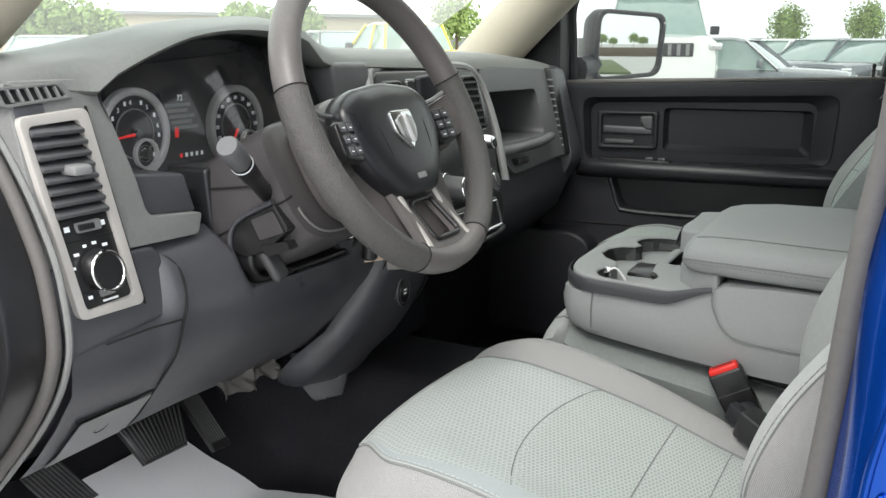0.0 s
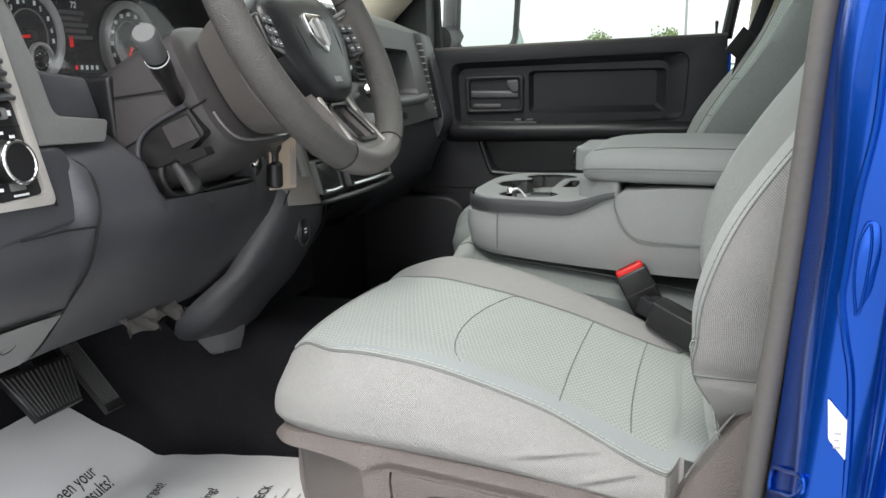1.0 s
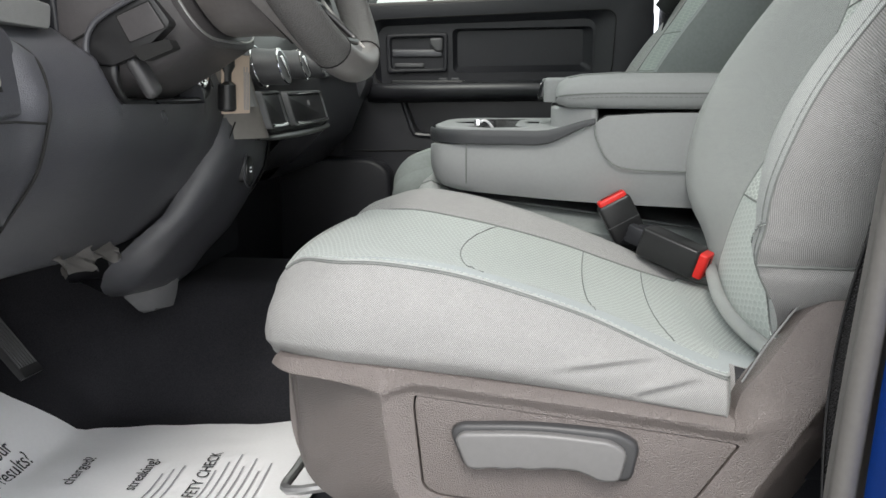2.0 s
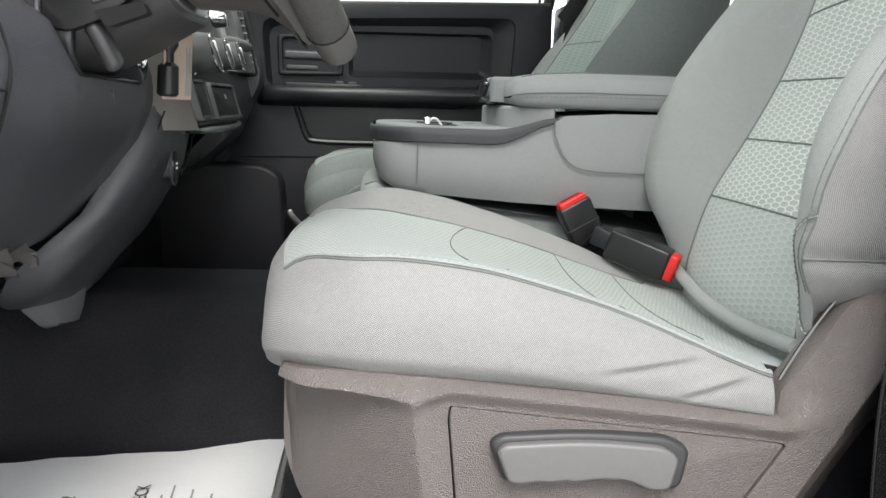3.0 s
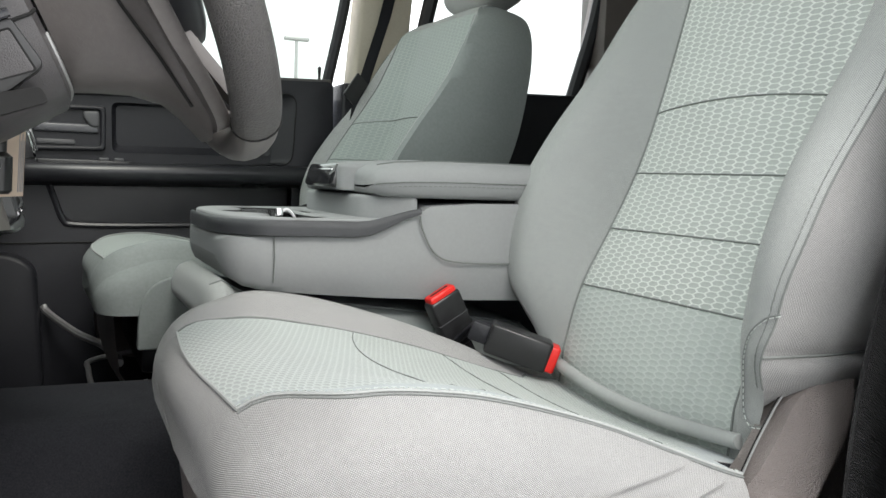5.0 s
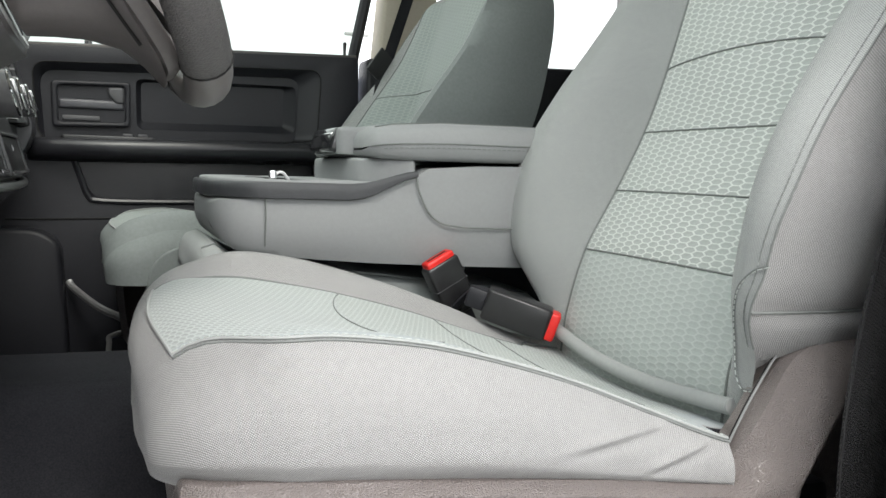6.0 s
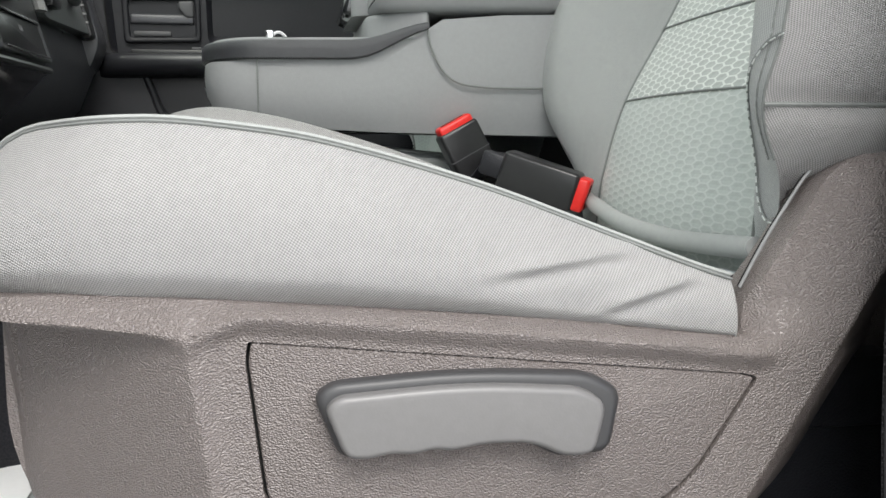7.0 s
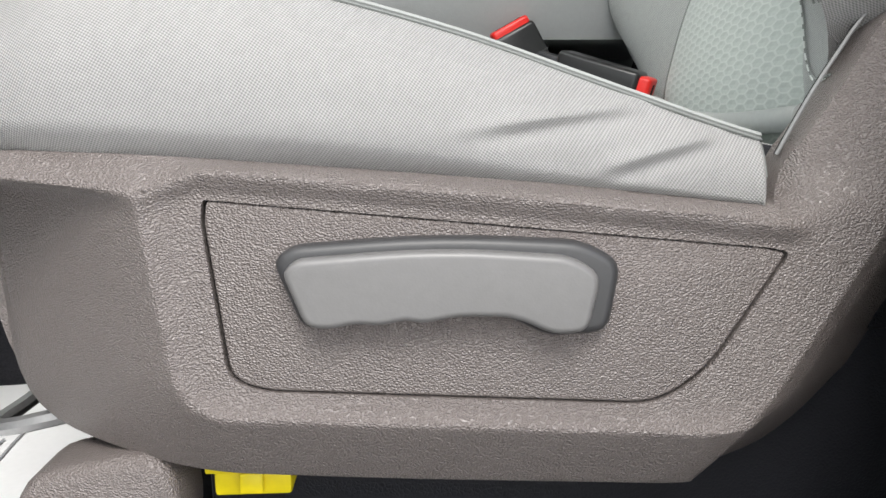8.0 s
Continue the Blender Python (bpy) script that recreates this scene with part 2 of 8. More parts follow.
M_SCREENGLASS = glass("hazy_windscreen_glass", (0.80, 0.86, 0.79), 0.12, True)
M_LENS = glass("filmed_dial_lens", (0.95, 0.96, 0.96), 0.03)
M_TINT = glass("tinted_glass", (0.58, 0.62, 0.60))
M_MIRROR = material("mirror_glass", (0.85, 0.87, 0.86), 0.01, metal=1.0, spread=0.01)
M_GAUGE = material("black_gauge_face", (0.018, 0.020, 0.024), 0.25)
M_GAUGERING = material("silver_gauge_ring", (0.72, 0.72, 0.71), 0.35, metal=0.1)
M_NEEDLE = glow("red_needle", (0.9, 0.03, 0.03), 0.35)
M_DIGITS = glow("white_gauge_marks", (0.75, 0.78, 0.80), 0.25)
M_PIANO = material("glossy_black_panel", (0.012, 0.013, 0.014), 0.12, spread=0.2, coat=0.6)
M_SCREEN = material("dark_touch_screen", (0.015, 0.020, 0.020), 0.06, coat=1.0)
M_METAL = material("dull_steel", (0.45, 0.45, 0.45), 0.4, metal=0.8, bump="noise", size=200, depth=0.1)
M_PLATED = material("pale_plated_steel", (0.66, 0.66, 0.62), 0.35, metal=0.4)
M_ASPHALT = material("pale_parking_concrete", (0.42, 0.416, 0.40), 0.9, bump="noise", size=40, depth=0.4, big=0.3, small=20, spread=0.2)
M_GRASS = material("dry_grass", (0.09, 0.12, 0.04), 0.95, bump="noise", size=30, depth=0.8, big=0.5, small=15, spread=0.35)
M_LEAF = material("tree_leaves", (0.24, 0.33, 0.10), 0.7, big=1.2, small=9.0, spread=0.45)
M_BARK = material("tree_bark", (0.12, 0.09, 0.06), 0.9, bump="noise", size=40, depth=0.6)
M_TYRE = material("tyre_rubber", (0.02, 0.02, 0.02), 0.8)
# pale green base puts the sky's reflection into the glass colour
M_CARGLASS = material("sky_pale_car_window", (0.22, 0.31, 0.285), 0.08, coat=1.0)
M_WALLTAN = material("tan_render_wall", (0.42, 0.36, 0.28), 0.9, bump="noise", size=25, depth=0.3)
PAINTS = {k: material(k + "_car_paint", c, 0.25, metal=mt, coat=1.0, spread=0.05) for k, c, mt in (
    ("white", (0.78, 0.78, 0.77), 0.0), ("grey", (0.13, 0.145, 0.16), 0.4), ("silver", (0.40, 0.42, 0.43), 0.5),
    ("black", (0.015, 0.016, 0.018), 0.2), ("yellow", (0.75, 0.62, 0.02), 0.0))}

# ---- building helpers ----
def thing(name, label, category, at=(0, 0, 0), group="", kind=""):
    ob = new(name)
    ob.empty_display_size = 0.05
    ob.location = at
    return tagged(ob, label, category, group, kind)


def part(name, bm, mat, parent=None, label="", sharp=38.0):
    """One mesh object from a bmesh in world places, under a thing or a part."""
    bmesh.ops.recalc_face_normals(bm, faces=bm.faces)
    me = bpy.data.meshes.new(name)
    bm.to_mesh(me)
    bm.free()
    me.polygons.foreach_set("use_smooth", [True] * len(me.polygons))
    me.set_sharp_from_angle(angle=radians(sharp))
    me.materials.append(mat)
    ob = new(name, me)
    if parent is not None:
        ob.parent = parent
        if parent.type == "EMPTY":
            ob.matrix_parent_inverse = Matrix.Translation(-Vector(parent.location))
    return tagged(ob, label)


def solid(name, bm, mat, label, category, group="", kind="", sharp=38.0):
    """A thing that is one mesh."""
    return tagged(part(name, bm, mat, None, "", sharp), label, category, group, kind)


def pane(name, points, mat, parent, label, inside):
    """A sheet of glass whose face looks at the point inside the cab."""
    bm = bmesh.new()
    f = bm.faces.new([bm.verts.new(q) for q in points])
    bm.normal_update()
    flip = f.normal.dot(Vector(inside) - f.calc_center_median()) < 0
    me = bpy.data.meshes.new(name)
    if flip:
        bmesh.ops.reverse_faces(bm, faces=[f])
    bm.to_mesh(me)
    bm.free()
    me.materials.append(mat)
    ob = new(name, me)
    if parent is not None:
        ob.parent = parent
        ob.matrix_parent_inverse = Matrix.Translation(-Vector(parent.location))
    ob.visible_shadow = False
    return tagged(ob, label)


def join(*bms):
    out = bms[0]
    for b in bms[1:]:
        me = bpy.data.meshes.new("join")
        b.to_mesh(me)
        b.free()
        out.from_mesh(me)
        bpy.data.meshes.remove(me)
    return out


def turned(bm, m):
    bmesh.ops.transform(bm, matrix=m, verts=bm.verts)
    return bm


def box(lo, hi, bevel=0.0, seg=2):
    bm = bmesh.new()
    bmesh.ops.create_cube(bm, size=1.0)
    c = [(a + b) / 2 for a, b in zip(lo, hi)]
    d = [abs(b - a) for a, b in zip(lo, hi)]
    bmesh.ops.transform(bm, matrix=Matrix.Translation(c) @ Matrix.Diagonal((*d, 1)), verts=bm.verts)
    if bevel:
        bmesh.ops.bevel(bm, geom=list(bm.edges), offset=min(bevel, min(d) * 0.49), segments=seg, affect="EDGES", profile=0.5)
    return bm


AXES = {"x": lambda a, b, c: Vector((c, a, b)), "y": lambda a, b, c: Vector((a, c, b)), "z": lambda a, b, c: Vector((a, b, c))}


def prism(poly, axis, a, b, bevel=0.0, seg=2, holes=(), only=None):
    """A flat outline (the two other axes, in order) pushed from a to b along an axis, with holes; bevel rounds the edges of the face at b."""
    f = AXES[axis]
    bm = bmesh.new()
    loops = [poly, *holes]
    edges = []
    for lp in loops:
        vs = [bm.verts.new(f(p[0], p[1], a)) for p in lp]
        edges += [bm.edges.new((vs[i], vs[(i + 1) % len(vs)])) for i in range(len(vs))]
    if holes:
        bmesh.ops.triangle_fill(bm, use_beauty=True, use_dissolve=False, edges=edges, normal=f(0, 0, 1))
    else:
        bm.faces.new(bm.verts)
    faces = list(bm.faces)
    ext = bmesh.ops.extrude_face_region(bm, geom=faces)
    moved = [g for g in ext["geom"] if isinstance(g, bmesh.types.BMVert)]
    bmesh.ops.translate(bm, vec=f(0, 0, b) - f(0, 0, a), verts=moved)
    if bevel:
        keep = set(moved)
        rim = [e for e in bm.edges if e.verts[0] in keep and e.verts[1] in keep and len(e.link_faces) == 2
               and sum(all(v in keep for v in fc.verts) for fc in e.link_faces) == 1]
        bmesh.ops.recalc_face_normals(bm, faces=bm.faces)
        bmesh.ops.bevel(bm, geom=rim, offset=bevel, segments=seg, affect="EDGES", profile=0.5, clamp_overlap=True)
    return bm


def rounded(poly, r, n=4):
    """An outline with its corners rounded; r is one radius or one for each corner."""
    out = []
    k = len(poly)
    for i in range(k):
        p0, p1, p2 = Vector(poly[i - 1]), Vector(poly[i]), Vector(poly[(i + 1) % k])
        rr = r[i] if isinstance(r, (list, tuple)) else r
        d0, d2 = (p0 - p1), (p2 - p1)
        t = min(rr, d0.length * 0.48, d2.length * 0.48)
        a, c = p1 + d0.normalized() * t, p1 + d2.normalized() * t
        if t < 1e-5:
            out.append(tuple(p1))
            continue
        for j in range(n + 1):
            s = j / n
            out.append(tuple((1 - s) ** 2 * a + 2 * s * (1 - s) * p1 + s * s * c))
    return out


def rect(a0, b0, a1, b1, r=0.0, n=4):
    p = [(a0, b0), (a1, b0), (a1, b1), (a0, b1)]
    return rounded(p, r, n) if r else p


def circle(a, b, r, n=28, r2=None):
    return [(a + r * math.cos(2 * math.pi * i / n), b + (r2 or r) * math.sin(2 * math.pi * i / n)) for i in range(n)]


def smooth(pts, per=6):
    """A curve through the points (Catmull-Rom)."""
    p = [Vector(q) for q in pts]
    p = [p[0] * 2 - p[1], *p, p[-1] * 2 - p[-2]]
    out = []
    for i in range(1, len(p) - 2):
        for j in range(per):
            t = j / per
            a, b, c, d = p[i - 1], p[i], p[i + 1], p[i + 2]
            out.append(0.5 * ((2 * b) + (c - a) * t + (2 * a - 5 * b + 4 * c - d) * t * t + (3 * b - a - 3 * c + d) * t ** 3))
    out.append(p[-2])
    return out


def tube(pts, r, n=8, caps=True, closed=False, flat=1.0):
    """A round bar along a line; r may be a list. flat squeezes it across."""
    pts = [Vector(p) for p in pts]
    k = len(pts)
    bm = bmesh.new()
    rings = []
    prev = None
    for i, p in enumerate(pts):
        t = (pts[(i + 1) % k] - pts[i - 1]) if closed or 0 < i < k - 1 else (pts[1] - pts[0] if i == 0 else pts[-1] - pts[-2])
        t.normalize()
        if prev is None:
            prev = Vector((0, 0, 1)) if abs(t.z) < 0.9 else Vector((1, 0, 0))
        s = t.cross(prev)
        s.normalize()
        prev = s.cross(t)
        rr = r[i] if isinstance(r, (list, tuple)) else r
        rings.append([bm.verts.new(p + rr * (math.cos(2 * math.pi * j / n) * s + flat * math.sin(2 * math.pi * j / n) * prev)) for j in range(n)])
    for i in range(k if closed else k - 1):
        a, b = rings[i], rings[(i + 1) % k]
        for j in range(n):
            bm.faces.new((a[j], a[(j + 1) % n], b[(j + 1) % n], b[j]))
    if caps and not closed:
        bm.faces.new(rings[0][::-1])
        bm.faces.new(rings[-1])
    return bm


def rod(p, q, r0, r1=None, n=20, bevel=0.0):
    """A cylinder or cone from p to q with softened ends."""
    p, q = Vector(p), Vector(q)
    d = (q - p).normalized()
    r1 = r0 if r1 is None else r1
    if not bevel:
        return tube([p, q], [r0, r1], n)
    return tube([p, p + d * bevel, q - d * bevel, q], [r0 - bevel, r0, r1, r1 - bevel], n)


def loft(rings, closed=False, caps=False, mask=None):
    """A skin over rows of points, with UV in metres."""
    bm = bmesh.new()
    uvl = bm.loops.layers.uv.new("UVMap")
    k, n = len(rings), len(rings[0])
    vs = {}
    us = [[0.0] * n for _ in range(k)]
    vv = [[0.0] * n for _ in range(k)]
    for i in range(k):
        mid = n // 2
        for j in range(mid + 1, n):
            us[i][j] = us[i][j - 1] + (Vector(rings[i][j]) - Vector(rings[i][j - 1])).length
        for j in range(mid - 1, -1, -1):
            us[i][j] = us[i][j + 1] - (Vector(rings[i][j]) - Vector(rings[i][j + 1])).length
        for j in range(n):
            if i:
                vv[i][j] = vv[i - 1][j] + (Vector(rings[i][mid]) - Vector(rings[i - 1][mid])).length

    def vert(i, j):
        if (i, j) not in vs:
            vs[(i, j)] = bm.verts.new(rings[i][j])
        return vs[(i, j)]
    for i in range(k - 1):
        for j in range(n if closed else n - 1):
            if mask and not mask(i, j):
                continue
            q = [(i, j), (i, (j + 1) % n), (i + 1, (j + 1) % n), (i + 1, j)]
            try:
                f = bm.faces.new([vert(*c) for c in q])
            except ValueError:
                continue
            for lp, c in zip(f.loops, q):
                lp[uvl].uv = (us[c[0]][c[1]], vv[c[0]][c[1]])
    if caps:
        for i in (0, k - 1):
            bm.faces.new([vert(i, j) for j in range(n)])
    return bm


def table(x, pairs):
    """A smooth reading between (x, value) pairs."""
    xs = [p[0] for p in pairs]
    ys = [p[1] for p in pairs]
    if x <= xs[0]:
        return ys[0]
    if x >= xs[-1]:
        return ys[-1]
    i = max(k for k in range(len(xs) - 1) if xs[k] <= x)
    t = (x - xs[i]) / (xs[i + 1] - xs[i])
    m = []
    for k in (i, i + 1):
        a, b = max(0, k - 1), min(len(xs) - 1, k + 1)
        m.append((ys[b] - ys[a]) / (xs[b] - xs[a]))
    h = xs[i + 1] - xs[i]
    return ((2 * t ** 3 - 3 * t ** 2 + 1) * ys[i] + (t ** 3 - 2 * t ** 2 + t) * h * m[0]
            + (-2 * t ** 3 + 3 * t ** 2) * ys[i + 1] + (t ** 3 - t ** 2) * h * m[1])


def step(a, b, x):
    t = min(1.0, max(0.0, (x - a) / (b - a)))
    return t * t * (3 - 2 * t)


def stitches(line, length=0.004, gap=0.0022, r=0.00042, off=Vector((0, 0, 0))):
    """A row of thread stitches along a line, in one mesh."""
    pts = [Vector(p) + off for p in line]
    bm = bmesh.new()
    run = 0.0
    pos = [0.0]
    for a, b in zip(pts, pts[1:]):
        pos.append(pos[-1] + (b - a).length)

    def place(s):
        s = min(max(s, 0), pos[-1])
        i = max(k for k in range(len(pos)) if pos[k] <= s)
        i = min(i, len(pts) - 2)
        return pts[i].lerp(pts[i + 1], (s - pos[i]) / max(1e-9, pos[i + 1] - pos[i]))
    out = []
    while run + length < pos[-1]:
        a, b = place(run), place(run + length)
        d = (b - a).normalized()
        s = d.cross(Vector((0.3, 0.5, 0.8))).normalized() * r
        t = d.cross(s).normalized() * r
        ring = [[bm.verts.new(p + q) for q in (s, t, -s, -t)] for p in (a, b)]
        for j in range(4):
            bm.faces.new((ring[0][j], ring[0][(j + 1) % 4], ring[1][(j + 1) % 4], ring[1][j]))
        bm.faces.new(ring[0][::-1])
        bm.faces.new(ring[1])
        run += length + gap
    return bm


YC = 1.38  # the middle of the cab

# ---- the seats ----
TOP = [(-0.50, 1.066), (-0.47, 1.075), (-0.435, 1.079), (-0.39, 1.079), (-0.35, 1.073), (-0.30, 1.063), (-0.225, 1.043), (-0.165, 1.024), (-0.10, 1.004), (-0.05, 0.992), (0.03, 0.98)]
CREST_IN = [(-0.50, 0.004), (-0.455, 0.006), (-0.40, 0.020), (-0.36, 0.024), (-0.30, 0.024), (-0.16, 0.018), (-0.08, 0.008), (0.03, 0.0)]
RISE_OUT = [(-0.50, -0.006), (-0.46, -0.002), (-0.40, 0.002), (-0.35, 0.006), (-0.30, 0.008), (-0.20, 0.006), (-0.14, 0.002), (-0.08, -0.002), (0.03, -0.002)]
CLOTH_LINE = [(-0.475, 0.9985), (-0.429, 0.999), (-0.385, 0.9965), (-0.340, 0.993), (-0.279, 0.988), (-0.202, 0.980), (-0.123, 0.972), (-0.082, 0.968)]
LEDGE_LINE = [(-0.475, 0.9905), (-0.449, 0.9875), (-0.425, 0.9855), (-0.401, 0.983), (-0.377, 0.981), (-0.366, 0.9795), (-0.352, 0.984), (-0.342, 0.988), (-0.336, 0.9877), (-0.278, 0.982), (-0.203, 0.974), (-0.127, 0.9655), (-0.093, 0.961), (-0.072, 0.958)]


def straight(x, pairs):
    """A broken-line reading between (x, value) pairs."""
    if x <= pairs[0][0]:
        return pairs[0][1]
    for (x0, v0), (x1, v1) in zip(pairs, pairs[1:]):
        if x <= x1:
            return v0 + (v1 - v0) * (x - x0) / (x1 - x0)
    return pairs[-1][1]


N_WALL = 60


def folds(x, z):
    """Creases in the side cloth near the rear of the cushion."""
    d = 0.0
    for xa, za, xb, zb, deep, wide in ((-0.222, 1.003, -0.136, 1.0145, 0.0034, 0.0036), (-0.162, 0.983, -0.105, 1.000, 0.0034, 0.0036), (-0.33, 1.012, -0.20, 0.996, 0.0010, 0.008)):
        t = (x - xa) / (xb - xa)
        if -0.15 < t < 1.1:
            line = za + (zb - za) * max(0.0, t) ** 0.8
            q = (z - line) / wide
            d += deep * (math.exp(-q * q) - 0.7 * math.exp(-(q + 1.6) ** 2)) * step(-0.15, 0.35, t) * step(1.1, 0.8, t)
    return d


def cushion_rings(side, base=0.955):
    """Rows across the cushion, from the front to the rear. side maps the driver's y to the seat's y."""
    rings = []
    R = 0.05
    xs = [(-0.492 + R * (1 - math.cos(a)), R * (1 - math.sin(a))) for a in [math.pi / 2 * k / 8 for k in range(9)]]
    x = xs[-1][0]
    while x < 0.02:
        x += 0.0012 if -0.090 < x < -0.066 else (0.0038 if -0.245 < x < -0.07 else 0.009)
        xs.append((x, 0.0))
    for x, inset in xs:
        zt = table(x, TOP)
        # the cloth turns in round the rear corner
        tuck = 0.045 * max(0.0, min(1.0, (x + 0.0845) / 0.011)) ** 1.6
        seam_y = 0.761 + 0.039 * step(-0.40, -0.47, x) - 0.020 * step(-0.20, -0.09, x) + tuck
        ring = []
        zs = zt + table(x, RISE_OUT)
        wall = 0.733 + 0.020 * step(-0.39, -0.49, x) + tuck
        low = base if x > -0.084 else straight(x, CLOTH_LINE) - 0.009
        # outer wall
        for t in [i / N_WALL for i in range(N_WALL)]:
            z = low + (zs - low) * t
            y = wall + (seam_y - wall) * (t ** 3.2) - 0.004 * math.sin(math.pi * t) + 0.012 * step(0.25, 0.0, t)
            ring.append((y - folds(x, z), z))
        # top, from the seam across to the inner side
        hem = seam_y + 0.012 + 0.034 * step(-0.47, -0.20, x)
        ys = [seam_y, seam_y + 0.006] + [hem + (1.165 - hem) * j / 28 for j in range(29)]
        for y in ys:
            bow = -0.008 * math.sin(math.pi * min(1, max(0, (y - 0.80) / 0.30))) * step(-0.46, -0.36, x)
            crest = table(x, CREST_IN) * step(1.095, 1.135, y)
            edge = table(x, RISE_OUT) * step(0.86, 0.78, y)
            drop = 0.030 * max(0.0, (y - 1.13) / 0.035) ** 2
            groove = -0.004 * math.exp(-((y - 1.10) / 0.005) ** 2) * step(-0.50, -0.45, x)
            ring.append((y, zt + bow + crest + edge - drop + groove))
        zin = ring[-1][1]
        for t in (0.12, 0.3, 0.6, 1.0):
            ring.append((1.165 + 0.026 * math.sin(math.pi / 2 * min(1, t * 2.5)), zin - (zin - low) * t))
        # round the front: pull the row in towards its middle
        ym = 0.955
        out = []
        for y, z in ring:
            sy = (1 - inset / 0.23)
            zz = z - inset * step(low, zt, z)
            bay = 0.011 * math.sin(math.pi * min(1.0, max(0.0, (y - 0.79) / 0.32))) * step(-0.43, -0.475, x) * step(1.02, 1.05, zz)
            out.append((x - bay + 0.16 * max(0.0, 1.03 - zz) * step(-0.40, -0.49, x), side(ym + (y - ym) * sy), zz))
        rings.append(out)
    return rings


def build_cushion(seat, side, dark=False):
    rings = cushion_rings(side)
    x_of = [r[N_WALL + 12][0] for r in rings]
    def is_insert(i, j):
        return i >= 5 and N_WALL <= j < N_WALL + 25 and x_of[i] < 0.0
    def front(i, j):
        # the pale hexagon cloth ends at an arch
        y = rings[i][j][1]
        t = (y - side(0.80)) / (side(1.10) - side(0.80))
        arch = -0.322 + 0.034 * (2 * (t - 0.5)) ** 2
        return x_of[i] < arch
    def rear_end(i, j):
        return j < N_WALL - 1 and x_of[i] > -0.070
    def inner_wall(i, j):
        return j >= N_WALL + 30
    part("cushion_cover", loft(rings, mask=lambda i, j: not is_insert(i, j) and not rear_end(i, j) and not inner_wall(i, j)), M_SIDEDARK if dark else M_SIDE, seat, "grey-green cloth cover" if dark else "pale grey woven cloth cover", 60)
    # rear end of the cloth blackened to read as the shadowed gap
    part("cushion_end_gap", loft(rings, mask=rear_end), M_BLACK, seat, "", 60)
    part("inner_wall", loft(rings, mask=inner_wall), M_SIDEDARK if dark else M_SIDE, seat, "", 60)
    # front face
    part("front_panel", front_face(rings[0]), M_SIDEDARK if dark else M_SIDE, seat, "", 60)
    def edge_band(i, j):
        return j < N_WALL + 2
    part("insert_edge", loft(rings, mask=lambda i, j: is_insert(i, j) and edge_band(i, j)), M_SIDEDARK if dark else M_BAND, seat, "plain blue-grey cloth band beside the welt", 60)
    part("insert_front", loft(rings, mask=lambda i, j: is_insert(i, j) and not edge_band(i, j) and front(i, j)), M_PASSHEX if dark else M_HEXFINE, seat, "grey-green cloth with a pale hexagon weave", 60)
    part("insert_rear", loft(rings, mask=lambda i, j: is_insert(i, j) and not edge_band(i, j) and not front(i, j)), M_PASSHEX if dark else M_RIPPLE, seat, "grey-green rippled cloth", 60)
    # seams: outer welt, inner line, front line and cross lines
    up = Vector((0, 0, 0.0008))
    outer = [Vector(r[N_WALL]) + up for r in rings[5:] if r[N_WALL][0] < -0.0795]
    part("welt", tube(outer, 0.0014, 6), M_PLAIN, seat)
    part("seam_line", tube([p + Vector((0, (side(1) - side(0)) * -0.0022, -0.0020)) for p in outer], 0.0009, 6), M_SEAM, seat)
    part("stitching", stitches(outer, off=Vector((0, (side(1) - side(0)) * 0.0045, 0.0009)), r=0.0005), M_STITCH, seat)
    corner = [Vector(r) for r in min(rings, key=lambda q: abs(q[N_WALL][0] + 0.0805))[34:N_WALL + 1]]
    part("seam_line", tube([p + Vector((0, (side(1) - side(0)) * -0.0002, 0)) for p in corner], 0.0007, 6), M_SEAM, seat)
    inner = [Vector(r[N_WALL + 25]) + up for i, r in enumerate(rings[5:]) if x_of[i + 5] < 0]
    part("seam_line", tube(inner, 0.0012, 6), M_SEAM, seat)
    fr = [Vector(rings[5][j]) + up for j in range(N_WALL, N_WALL + 26)]
    part("welt", tube(fr, 0.0014, 6), M_PLAIN, seat)
    for xc, arch in ((-0.322, 0.034), (-0.188, 0.0), (-0.119, 0.0)):
        line = []
        for q in range(31):
            t = q / 30
            y = 0.797 + (1.098 - 0.797) * t
            x = xc + arch * (2 * (t - 0.5)) ** 2 - 0.006 * (1 - (2 * t - 1) ** 2) * (0 if arch else 1)
            i = min(range(5, len(rings)), key=lambda k: abs(x_of[k] - x))
            i2 = min(i + 1, len(rings) - 1) if x_of[i] < x else max(i - 1, 0)
            f = 0 if i2 == i else (x - x_of[i]) / (x_of[i2] - x_of[i])
            ra, rb = rings[i], rings[i2]
            def zy(r):
                j = min(range(N_WALL, N_WALL + 30), key=lambda k: abs(r[k][1] - side(y)))
                return r[j][2]
            line.append(Vector((x, side(y), zy(ra) * (1 - f) + zy(rb) * f + 0.0004)))
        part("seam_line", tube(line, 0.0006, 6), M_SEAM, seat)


def front_face(ring):
    """Closes the front of a cushion with rows drawn in to its middle."""
    cx, cy, cz = [sum(p[k] for p in ring) / len(ring) for k in range(3)]
    low = min(p[2] for p in ring)
    rings = []
    for s in (1.0, 0.97, 0.85, 0.6, 0.3):
        rings.append([(p[0] - 0.004 * (1 - s), cy + (p[1] - cy) * s, low + (p[2] - low) * s) for p in ring])
    return loft(rings, caps=False)


